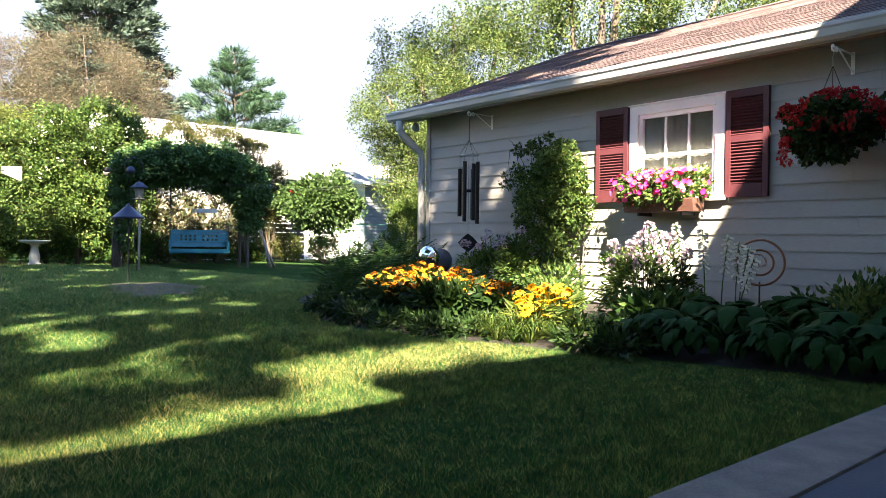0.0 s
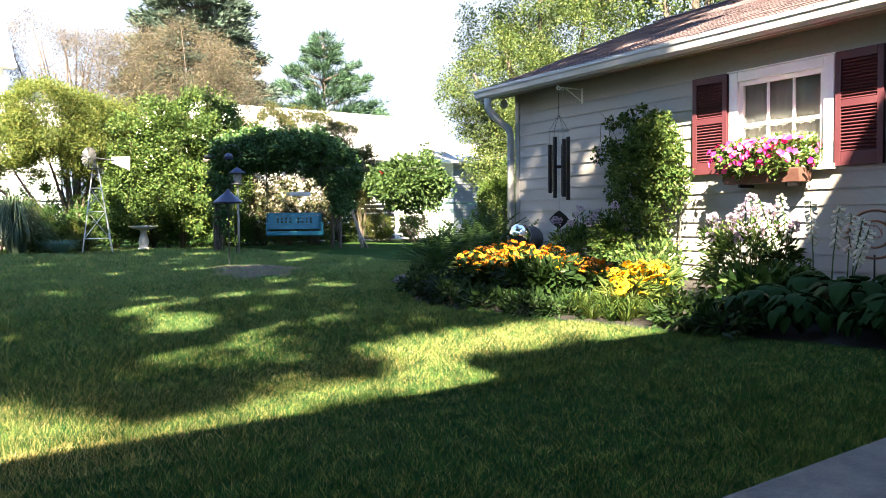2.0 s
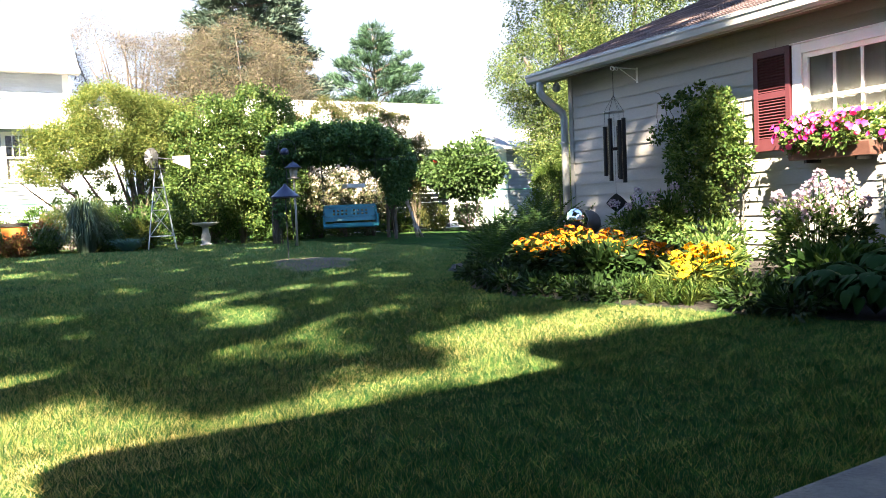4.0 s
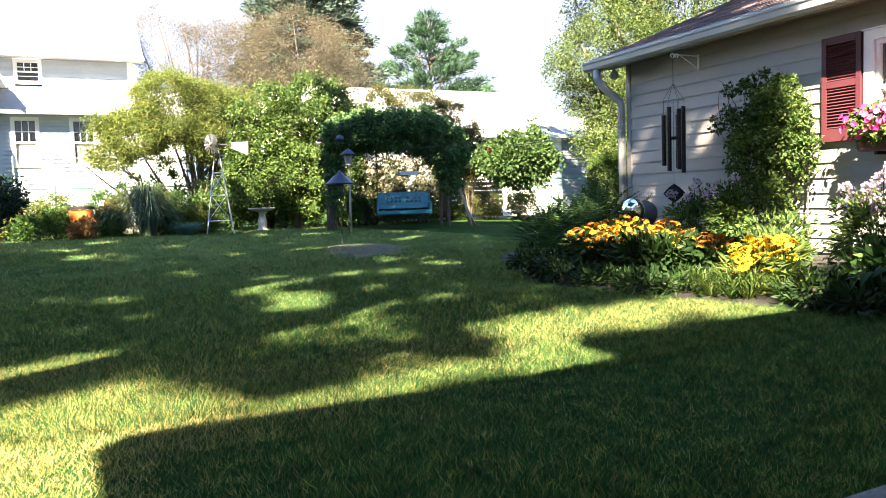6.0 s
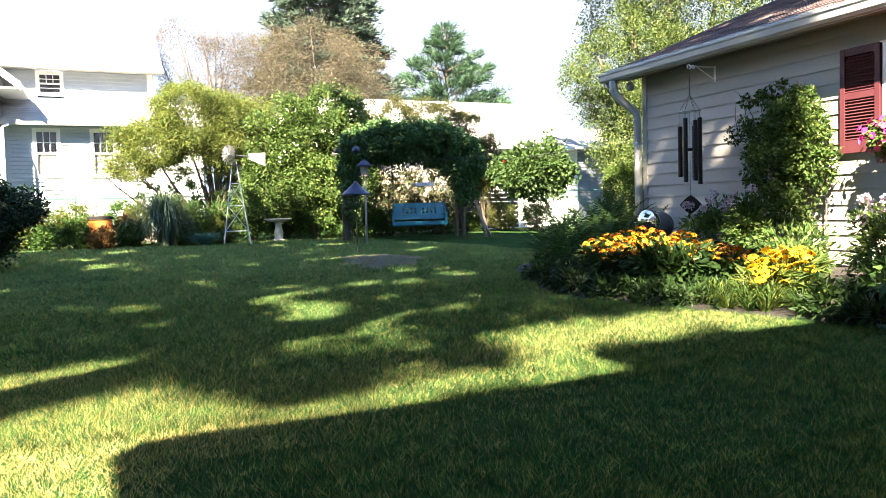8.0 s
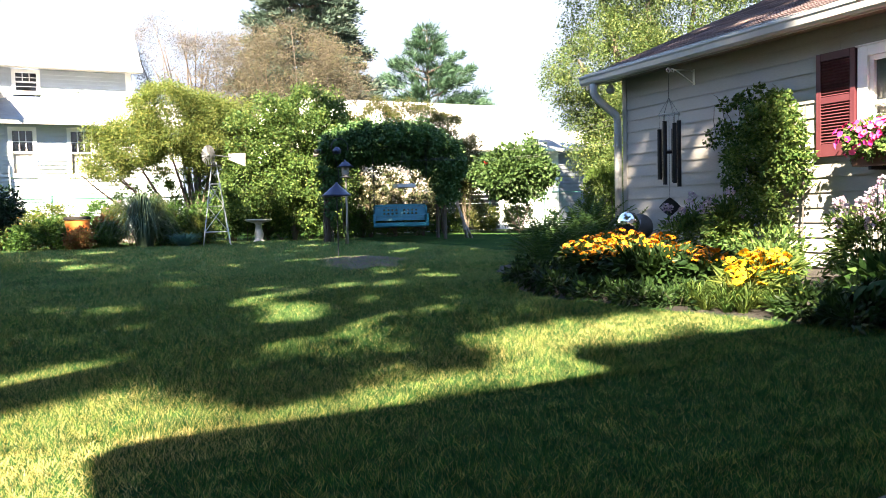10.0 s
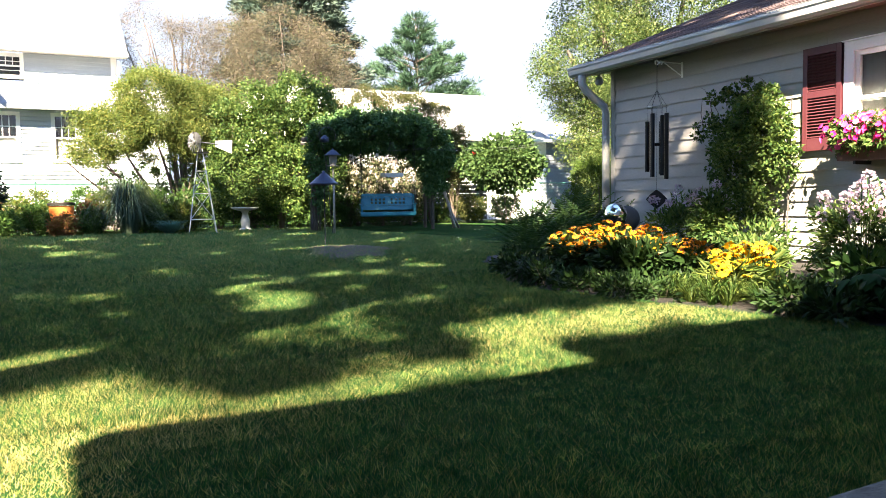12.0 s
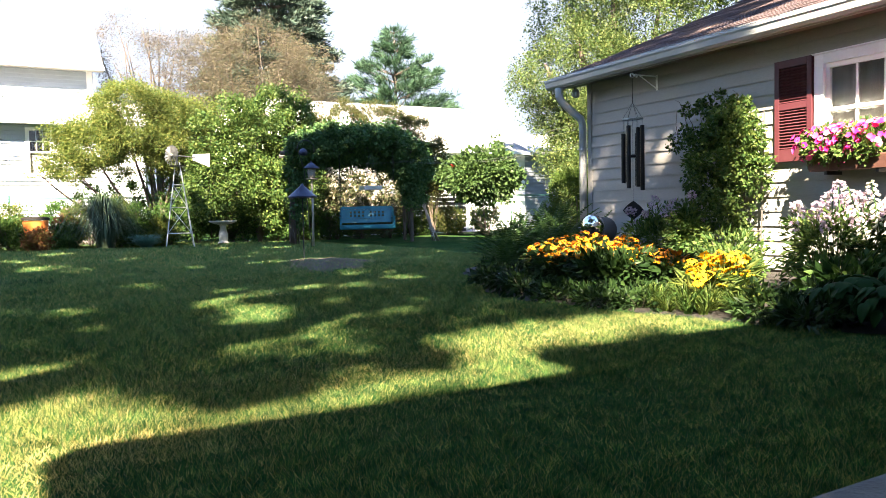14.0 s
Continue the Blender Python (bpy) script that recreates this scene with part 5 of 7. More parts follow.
# orange glazed planter with a dark lid
pot = thing("planter_pot", "square orange glazed planter with dark brown rim", "planter", (-0.15, 22.2, 0))
bm = bmesh.new()
vs = box(bm, -0.3, 0.3, -0.3, 0.3, 0.0, 0.78, 0.02)
for v in bm.verts:
    k = 0.78 + 0.22 * v.co.z / 0.78
    v.co.x *= k
    v.co.y *= k
part("body", bm, "terracotta", pot)
part("rim", boxed(-0.33, 0.33, -0.33, 0.33, 0.785, 0.85, 0.012), "soil", pot, "dark brown rim")
part("soil", boxed(-0.27, 0.27, -0.27, 0.27, 0.852, 0.87), "soil", pot)

# clothes lines
lines = thing("clothes_line", "white clothes lines strung from the arbour", "clothes line", (0, 0, 0))
for k, (dz, dy) in enumerate(((0.0, 0.0), (0.05, 0.14), (-0.13, 0.1), (-0.16, 0.24))):
    bm = bmesh.new()
    a, b = Vector((7.45 + (0.9 if k > 1 else 0), 18.3 + dy - (0.2 if k > 1 else 0), 2.08 + (0.10 if k > 1 else 0) + dz * 0.2)), Vector((12.4, 14.9 + dy, 2.95 + dz * 3))
    pts = [a.lerp(b, t) - Vector((0, 0, 0.22 * 4 * t * (1 - t))) for t in np.linspace(0, 1, 12)]
    path_rod(bm, pts, 0.0024, 0.0024, 5)
    part("line", bm, "cloth_wire", lines)

# ---- fences ----
fence = thing("wire_fence", "green coated chain-link fence behind the border", "fence", (0, 0, 0))
FY = 24.4
for x in np.arange(-8, 18.5, 2.4):
    bm = bmesh.new()
    rod(bm, (x, FY, 0), (x, FY, 1.45), 0.028, 0.028, 8)
    ball(bm, (x, FY, 1.47), 0.035, 10)
    part("post", bm, "chain", fence)
bm = bmesh.new()
rod(bm, (-8, FY, 1.40), (18.4, FY, 1.40), 0.022, 0.022, 8)
part("top_rail", bm, "chain", fence)
V, F = [], []
for sgn in (1, -1):
    for x in np.arange(-8.6, 18.0, 0.075):
        k = len(V)
        x1 = x + sgn * 0.75
        V += [(x, FY - 0.004, 0.02), (x + 0.006, FY - 0.004, 0.02), (x1 + 0.006, FY - 0.004, 1.39), (x1, FY - 0.004, 1.39)]
        F.append((k, k + 1, k + 2, k + 3))
tagged(sheet("wire_mesh", V, F, "chain", fence), kind="stuff")

board_fence = thing("board_fence", "dark weathered horizontal board fence", "fence", (0, 0, 0))
for x in (9.4, 11.6, 13.9):
    part("post", boxed(x - 0.05, x + 0.05, 24.62, 24.72, 0, 1.45, 0.005), "old_wood", board_fence)
for i in range(8):
    part("board", boxed(9.2, 14.1, 24.58, 24.605 + 0.006 * (i % 2), 0.06 + i * 0.163, 0.06 + i * 0.163 + 0.142, 0.005), "old_wood", board_fence)

# ---- border plants along the back ----


def shrub(name, label, category, at, radii, count, leaf, leaf_mat, seed, per=30, size=0.12, width=0.55, lean=0.0, follow=0.35, group="", flowers=None, stems=6):
    rng = np.random.default_rng(seed)
    ob = thing(name, label, category, (0, 0, 0), group)
    c = (at[0], at[1], radii[2] * 0.95)
    bm = bmesh.new()
    for k in range(stems):
        a = 2 * math.pi * k / stems
        tip = (at[0] + math.cos(a) * radii[0] * 0.6, at[1] + math.sin(a) * radii[1] * 0.6, radii[2] * rng.uniform(1.0, 1.6))
        path_rod(bm, [(at[0] + 0.03 * math.cos(a), at[1] + 0.03 * math.sin(a), 0), (at[0] + math.cos(a) * radii[0] * 0.25, at[1] + math.sin(a) * radii[1] * 0.25, radii[2] * 0.6), tip], min(0.012, radii[2] * 0.025), min(0.005, radii[2] * 0.012), 5)
    part("stem", bm, "bark", ob)
    lumps = [(c, (radii[0] * 0.8, radii[1] * 0.8, radii[2] * 0.9), count // 2, per, size)]
    for k in range(4):
        a, q = rng.uniform(0, 2 * math.pi), rng.uniform(0.35, 0.75)
        lumps.append(((c[0] + math.cos(a) * radii[0] * q, c[1] + math.sin(a) * radii[1] * q, c[2] * rng.uniform(0.6, 1.35)), tuple(r * rng.uniform(0.35, 0.55) for r in radii), count // 7, per, size))
    foliage("foliage", ob, leaf_mat, rng, lumps, leaf, width, lean, follow)
    if flowers:
        mat, n, fs, low = flowers
        d = unit(rng.normal(size=(n * 3, 3)))
        d = d[(d[:, 2] > low)][:n]
        P = np.repeat(np.asarray(c) + d * np.asarray(radii) * 1.05, 6, 0) + rng.normal(size=(len(d) * 6, 3)) * fs * 0.4
        v, f = leaf_arrays(rng, P, fs, 0.8, 0.2, np.repeat(d, 6, 0), 0.5, 0.1)
        sheet("blossom", v, f, mat, ob)
    return ob


def blades(rng, at, n, height, spread, width, curve=0.5):
    """A tuft of arching strap leaves: four segments each."""
    V, F = [], []
    for i in range(n):
        a = rng.uniform(0, 2 * math.pi)
        r0 = spread * 0.15 * rng.uniform(0, 1)
        h = height * rng.uniform(0.4, 1.1)
        out = spread * rng.uniform(0.3, 1.0)
        d = np.array([math.cos(a), math.sin(a), 0])
        s = np.array([-math.sin(a), math.cos(a), 0]) * width * rng.uniform(0.6, 1.2)
        k = len(V)
        for j in range(6):
            t = j / 5
            p = np.array(at) + d * (r0 + out * t ** 1.6) + np.array([0, 0, h * (t - curve * t ** 3)])
            w = (1 - t) ** 0.7 * 0.5
            V += [p - s * w, p + s * w]
        for j in range(5):
            F.append((k + 2 * j, k + 2 * j + 1, k + 2 * j + 3, k + 2 * j + 2))
    return V, F


def tuft(name, label, category, at, n, height, spread, width, mat, seed, curve=0.5, group=""):
    ob = thing(name, label, category, (0, 0, 0), group)
    V, F = blades(np.random.default_rng(seed), (*at, 0.0), n, height, spread, width, curve)
    sheet("blade_clump", V, F, mat, ob)
    return ob


tuft("tall_grass", "tall arching grey-green ornamental grass clump", "grass", (1.45, 21.6), 420, 3.0, 0.95, 0.05, "leaf_grey", 71, 0.70)
skirt = blades(np.random.default_rng(73), (1.45, 21.6, 0.0), 330, 3.1, 1.45, 0.045, 0.9)
sheet("drooping_blades", *skirt, "leaf_grey", bpy.data.objects["tall_grass"])
tuft("fescue", "low blue-green fescue mound", "grass", (2.35, 20.75), 900, 0.50, 0.70, 0.016, "leaf_fescue", 72, 0.3)
border = [(-2.6, 22.6, 0.6, 0.5, "leaf_dark"), (-1.9, 22.4, 0.5, 0.45, "leaf_red"), (-1.2, 22.6, 0.45, 0.5, "leaf_yellow"), (-0.75, 22.2, 0.4, 0.38, "leaf_dark"), (0.45, 22.3, 0.4, 0.4, "leaf_red"), (0.8, 22.7, 0.45, 0.55, "leaf_yellow"),
          (2.4, 22.2, 0.45, 0.5, "leaf_dark"), (2.0, 22.9, 0.5, 0.65, "leaf_yellow"), (3.2, 22.5, 0.55, 0.55, "leaf_dark"), (4.0, 22.7, 0.6, 0.55, "leaf_dark"), (5.35, 22.5, 0.6, 0.45, "leaf_dark"), (6.2, 22.3, 0.6, 0.5, "leaf_dark"), (7.2, 22.3, 0.6, 0.5, "leaf_dark"),
          (8.2, 22.5, 0.6, 0.42, "leaf_lilac"), (9.2, 22.9, 0.6, 0.4, "leaf_lilac"), (10.3, 23.3, 0.6, 0.4, "leaf_lilac"), (11.4, 23.5, 0.6, 0.42, "leaf_lilac"), (12.6, 23.3, 0.7, 0.45, "leaf_yellow"), (13.6, 22.6, 0.7, 0.5, "leaf_lilac"), (4.95, 22.5, 0.35, 0.62, "leaf_brown"), (-3.6, 22.8, 0.7, 0.6, "leaf_dark"),
          (-0.1, 21.75, 0.30, 0.22, "leaf_red"), (0.55, 21.8, 0.35, 0.28, "leaf_dark"), (-1.5, 21.9, 0.4, 0.3, "leaf_dark"), (-2.3, 22.0, 0.4, 0.3, "leaf_yellow"), (-0.6, 23.3, 0.6, 0.6, "leaf_yellow"), (0.3, 23.4, 0.6, 0.6, "leaf_dark"), (1.2, 23.4, 0.7, 0.85, "leaf_dark"), (2.2, 23.7, 0.7, 1.0, "leaf_dark"), (3.2, 23.7, 0.7, 1.1, "leaf_dark"), (4.1, 23.6, 0.7, 1.0, "leaf_dark"), (1.9, 21.9, 0.4, 0.35, "leaf_dark"), (2.9, 21.8, 0.4, 0.35, "leaf_yellow")]
for i, (x, y, r, h, mt) in enumerate(border):
    word = {"leaf_dark": "dark green", "leaf_red": "russet", "leaf_yellow": "yellow-green", "leaf_lilac": "fresh green", "leaf_brown": "golden brown"}[mt]
    shrub("border_plant", word + " low bushy plant in the back border", "plant", (x, y), (r, r * 0.8, h * 1.15), 80, 0.075, mt, 100 + i, 42, 0.16, 0.5, 0.2, 0.4, "back border", ("petal_pale", 14, 0.05, 0.3) if i in (0, 2, 5, 7) else None)
for i, (x, y, rx, rz) in enumerate([(7.1, 22.6, 0.55, 1.12), (7.9, 22.5, 0.6, 1.2), (8.9, 22.2, 0.5, 1.12), (9.8, 22.0, 0.6, 1.22)]):
    shrub("faded_bush", "bush covered in pale pinkish faded flower heads", "bush", (x, y), (rx, 0.45, rz), 130, 0.075, "leaf_faded", 130 + i, 34, 0.15, 0.7, group="faded bushes", flowers=("petal_faded", 150, 0.075, -0.2))
for i, (x, y, z, rx, rz) in enumerate([(8.2, 24.0, 3.3, 0.65, 0.95), (9.2, 23.8, 3.5, 0.75, 1.15), (10.2, 23.5, 3.55, 0.75, 1.1), (11.0, 23.0, 3.2, 0.6, 1.0), (11.7, 22.6, 2.3, 0.4, 1.0)]):
    tree("golden_bush", "olive-gold feathery bush rising behind the arbour", "bush", (x, y, 0), "crown", [(x + dx, y + dy, z + dz) for dx, dy, dz in ((-0.4, 0, 0.3), (0.35, 0.1, 0.5), (0, -0.2, 0.7), (0.15, 0.2, 0.2), (-0.2, 0.1, 0.6))], 0.03,
         [((x, y, z), (rx, 0.6, rz), 230, 60, 0.2), ((x + 0.1, y, z - 1.1), (rx * 0.8, 0.5, 0.9), 110, 50, 0.2)], 0.06, "leaf_gold", 140 + i, "bark", 0.5, 0.1, 0.4, "golden bushes", 0.15)

hib = shrub("hibiscus", "rounded large-leaved bush with a red flower", "bush", (12.5, 20.5), (1.5, 1.0, 0.95), 520, 0.115, "leaf_big", 135, 30, 0.24, 0.8, -0.3, 0.5, "", ("petal_red", 2, 0.07, -0.3), 9)
for o in hib.children:
    if not o.name.startswith("stem"):
        o.location.z += 1.0
side_bush = shrub("evergreen_bush", "dark dense bush at the lawn's edge", "bush", (-2.2, 14.0), (1.12, 1.0, 0.93), 760, 0.07, "leaf_ever", 137, 40, 0.16, 0.5)

# white flowers scattered in the lilac hedge
rng = np.random.default_rng(140)
bloom = thing("white_rose", "white climbing rose blossoms scattered through the hedge", "flower", (0, 0, 0))
P = np.stack([rng.uniform(4.2, 7.6, 18), rng.uniform(20.95, 21.35, 18), rng.uniform(2.2, 3.8, 18)], 1)
P = np.repeat(P, 6, 0) + rng.normal(size=(18 * 6, 3)) * 0.04
v, f = leaf_arrays(rng, P, 0.05, 0.9, 0.2, None, 0.3)
sheet("blossom", v, f, "petal_white", bloom)
for k in range(9):
    bm = bmesh.new()
    x = 4.3 + 0.45 * k
    path_rod(bm, [(x, 22.3, 0), (x + 0.2 * math.sin(k * 2), 22.3, 1.3), (x + 0.4 * math.sin(k * 3), 22.2, 2.4), (x + 0.6 * math.sin(k * 3.3), 22.0, 3.0)], 0.012, 0.005, 5)
    part("stem", bm, "bark", bloom)

# bare earth on the mound
bm = bmesh.new()
rings = []
for i in range(7):
    rr = i / 6
    row = []
    for k in range(36):
        a = 2 * math.pi * k / 36
        q = rr * (1 + 0.12 * math.sin(3 * a + 1) + 0.08 * math.sin(7 * a))
        x, y = 3.7 + q * (0.62 * math.cos(a) + 0.5 * math.sin(a)), 10.75 + q * (1.5 * math.sin(a) - 0.57 * math.cos(a))
        row.append(bm.verts.new((x, y, float(lawn_z(x, y)) + 0.012 - 0.02 * rr ** 3 + 0.010 * noise.noise((x * 5, y * 5, 0)))))
    rings.append(row)
for a, b in zip(rings, rings[1:]):
    for k in range(36):
        fc = bm.faces.new((a[k], b[k], b[(k + 1) % 36], a[(k + 1) % 36]))
        fc.smooth = True
bmesh.ops.remove_doubles(bm, verts=bm.verts, dist=0.0005)
tagged(part("earth_patch", bm, "dry_earth"), "bare dry earth patch on the lawn's mound", "earth", kind="structure")


# ---- on the garage wall ----


def wall_hook(at_y, z, reach=0.40):
    """A white scrolled bracket with a hook near its end."""
    ob = thing("wall_bracket", "white metal wall bracket with a scrolled end", "bracket", (0, 0, 0), "wall brackets")
    x = WX - 0.026
    part("plate", boxed(x - 0.006, x, at_y - 0.016, at_y + 0.016, z - 0.17, z + 0.02, 0.002), "white_paint", ob)
    bm = bmesh.new()
    rod(bm, (x - 0.005, at_y, z), (x - reach, at_y, z), 0.008, 0.008, 8)
    rod(bm, (x - 0.005, at_y, z - 0.15), (x - reach * 0.72, at_y, z - 0.006), 0.007, 0.007, 8)
    part("arm", bm, "white_paint", ob)
    bm = bmesh.new()
    for cx, r in ((x - reach - 0.004, 0.026), (x - reach + 0.06, 0.02)):
        path_rod(bm, [(cx + r * math.cos(a), at_y, z - 0.012 + r * math.sin(a)) for a in np.linspace(-1.2, 4.2, 14)], 0.008, 0.007, 6)
    part("scroll", bm, "white_paint", ob)
    return Vector((x - reach, at_y, z - 0.04))


CH = wall_hook(7.02, 2.385)
chime = thing("wind_chime", "large black tubular wind chime under the eave", "wind chime", tuple(CH))
bm = bmesh.new()
path_rod(bm, [(0, 0, 0.02), (0.012, 0, 0.0), (0.0, 0, -0.03), (0, 0, -0.30)], 0.004, 0.004, 6)
part("cord", bm, "dark_iron", chime)
bm = bmesh.new()
ring(bm, (0, 0, -0.50), 0.118, 0.007, "z", 30, 6)
for k in range(3):
    a = k * math.pi / 3
    rod(bm, (0.118 * math.cos(a), 0.118 * math.sin(a), -0.50), (-0.118 * math.cos(a), -0.118 * math.sin(a), -0.50), 0.004, 0.004, 5)
part("top_ring", bm, "galvanised", chime)
for k in range(6):
    a = 2 * math.pi * (k + 0.35) / 6
    bm = bmesh.new()
    rod(bm, (0, 0, -0.30), (0.118 * math.cos(a), 0.118 * math.sin(a), -0.495), 0.002, 0.002, 4)
    part("cord", bm, "dark_iron", chime)
for k, (top, bottom) in enumerate(((-0.66, -1.30), (-0.66, -1.25), (-0.67, -1.27), (-0.585, -1.335), (-0.61, -1.32), (-0.575, -1.36))):
    a = 2 * math.pi * (k + 0.35) / 6
    x, y = 0.112 * math.cos(a), 0.112 * math.sin(a)
    bm = bmesh.new()
    rod(bm, (x, y, top), (x, y, bottom), 0.0265, 0.0265, 16)
    tube = part("tube", bm, "black_tube", chime)
    bm = bmesh.new()
    rod(bm, (x, y, -0.50), (x, y, top), 0.0025, 0.0025, 4)
    part("cord", bm, "dark_iron", chime)
bm = bmesh.new()
lathe(bm, [(0.03, -0.965), (0.062, -0.96), (0.062, -0.93), (0.03, -0.925)], 20)
part("striker", bm, "black_tube", chime)
bm = bmesh.new()
rod(bm, (0, 0, -0.50), (0, 0, -1.50), 0.0025, 0.0025, 4)
part("cord", bm, "dark_iron", chime)
bm = bmesh.new()
pts = []
for a in np.linspace(0, 2 * math.pi, 33)[:-1]:
    r = 0.135 / max(abs(math.cos(a)) + abs(math.sin(a)), 0.01)
    r = 0.72 * r + 0.28 * 0.105
    pts.append(bm.verts.new((-0.6 * r * math.cos(a), 0.8 * r * math.cos(a), -1.60 + 0.92 * r * math.sin(a))))
f = bm.faces.new(pts)
bmesh.ops.solidify(bm, geom=[f], thickness=0.008)
part("sail", bm, "black_tube", chime, "black diamond-shaped wind sail")

HB = wall_hook(2.62, 2.385)
basket = thing("hanging_basket", "hanging basket of red geraniums under the eave", "hanging basket", (HB.x, HB.y, HB.z))
bm = bmesh.new()
path_rod(bm, [(0, 0, 0.03), (0.018, 0, 0.012), (0.012, 0, -0.02), (-0.012, 0, -0.05), (0, 0, -0.09), (0.0, 0, -0.13)], 0.004, 0.004, 6)
part("hook", bm, "galvanised", basket)
for k in range(3):
    a = 2 * math.pi * k / 3 + 0.4
    bm = bmesh.new()
    rod(bm, (0, 0, -0.12), (0.17 * math.cos(a), 0.17 * math.sin(a), -0.56), 0.003, 0.003, 5)
    part("cord", bm, "dark_iron", basket)
bm = bmesh.new()
lathe(bm, [(0.06, -0.76), (0.12, -0.74), (0.17, -0.66), (0.185, -0.56), (0.18, -0.55), (0.02, -0.57)], 20)
part("pot", bm, "basket", basket)
rng = np.random.default_rng(81)
foliage("foliage", basket, "leaf_daisy", rng, [((0, 0, -0.55), (0.30, 0.34, 0.17), 110, 16, 0.08), ((0, 0.06, -0.70), (0.24, 0.32, 0.17), 70, 16, 0.07)], 0.055, 0.9, -0.1, 0.5, "", -9)


def heads(name, parent, mat, rng, spots, radius, petals, size, label=""):
    """Round flower heads: petals standing out from each spot."""
    spots = np.asarray(spots)
    P = np.repeat(spots, petals, 0)
    d = unit(rng.normal(size=P.shape) + [0, 0, 0.35])
    v, f = leaf_arrays(rng, P + d * radius * 0.6, size, 0.85, 0.1, d, 0.35, 0.1)
    return sheet(name, v, f, mat, parent, label)


spots = []
for k in range(62):
    d = unit(rng.normal(size=(1, 3)) + [[0, 0, 0.3]])[0]
    spots.append(np.array([0, 0, -0.56]) + d * [0.34, 0.40, 0.22])
spots += [np.array([0.02 * k - 0.2, 0.30 + 0.02 * (k % 3), -0.72 - 0.06 * (k % 4)]) for k in range(6)]
heads("blossom", basket, "petal_red", rng, spots, 0.045, 26, 0.034)

boxp = thing("window_box", "brown window box overflowing with pink petunias", "window box", (0, 0, 0))
bm = bmesh.new()
box(bm, WX - 0.30, WX - 0.08, 3.95, 4.76, 1.08, 1.21, 0.012)
for v in bm.verts:
    if v.co.z < 1.15:
        v.co.x = WX - 0.19 + (v.co.x - WX + 0.19) * 0.8
part("trough", bm, "planter", boxp)
for y in (4.1, 4.6):
    part("bracket", boxed(WX - 0.25, WX - 0.02, y - 0.012, y + 0.012, 1.045, 1.078), "dark_iron", boxp)
rng = np.random.default_rng(83)
foliage("foliage", boxp, "leaf_lilac", rng, [((WX - 0.20, 4.2, 1.32), (0.20, 0.30, 0.17), 110, 16, 0.06), ((WX - 0.20, 4.58, 1.32), (0.20, 0.30, 0.17), 110, 16, 0.06), ((WX - 0.29, 4.4, 1.22), (0.10, 0.42, 0.08), 40, 12, 0.05)], 0.045, 0.7, 0.0, 0.5)


def trumpets(name, parent, mat, rng, spots, ways, radius):
    """Open five-lobed flowers, each a shallow funnel."""
    V, F = [], []
    for p, w in zip(spots, ways):
        w = w / np.linalg.norm(w)
        s = np.cross(w, [0.3, 0.5, 0.81])
        s /= np.linalg.norm(s)
        u = np.cross(w, s)
        k = len(V)
        V.append(np.asarray(p) - w * radius * 0.35)
        r = radius * rng.uniform(0.8, 1.15)
        for j in range(10):
            a = 2 * math.pi * j / 10
            q = r * (1.0 if j % 2 == 0 else 0.82)
            V.append(np.asarray(p) + s * q * math.cos(a) + u * q * math.sin(a) + w * r * rng.uniform(-0.1, 0.12))
        F += [(k, k + 1 + j, k + 1 + (j + 1) % 10) for j in range(10)]
    return sheet(name, V, F, mat, parent)


n = 230
d = unit(rng.normal(size=(n, 3)) + [-0.55, 0, 0.45])
c = np.stack([np.full(n, WX - 0.20), rng.uniform(4.02, 4.76, n), np.full(n, 1.325)], 1)
trumpets("blossom", boxp, "petal_pink", rng, c + d * [0.23, 0.22, 0.20], d, 0.030)

lamp = thing("flood_light", "small round flood light under the eave", "lamp", (0, 0, 0))
bm = bmesh.new()
rod(bm, (6.62, 8.43, 2.46), (6.62, 8.43, 2.38), 0.02, 0.02, 8)
part("mount", bm, "gutter", lamp)
bm = bmesh.new()
lathe(bm, [(0.02, 0.09), (0.045, 0.07), (0.06, 0.0), (0.055, -0.01), (0.02, -0.012)], 16)
ob = part("lamp_head", bm, "gutter", lamp)
ob.matrix_basis = pose(6.60, 8.40, 2.36, 60, 0, -40)

# ---- the planting bed ----
BEDZ = 0.05


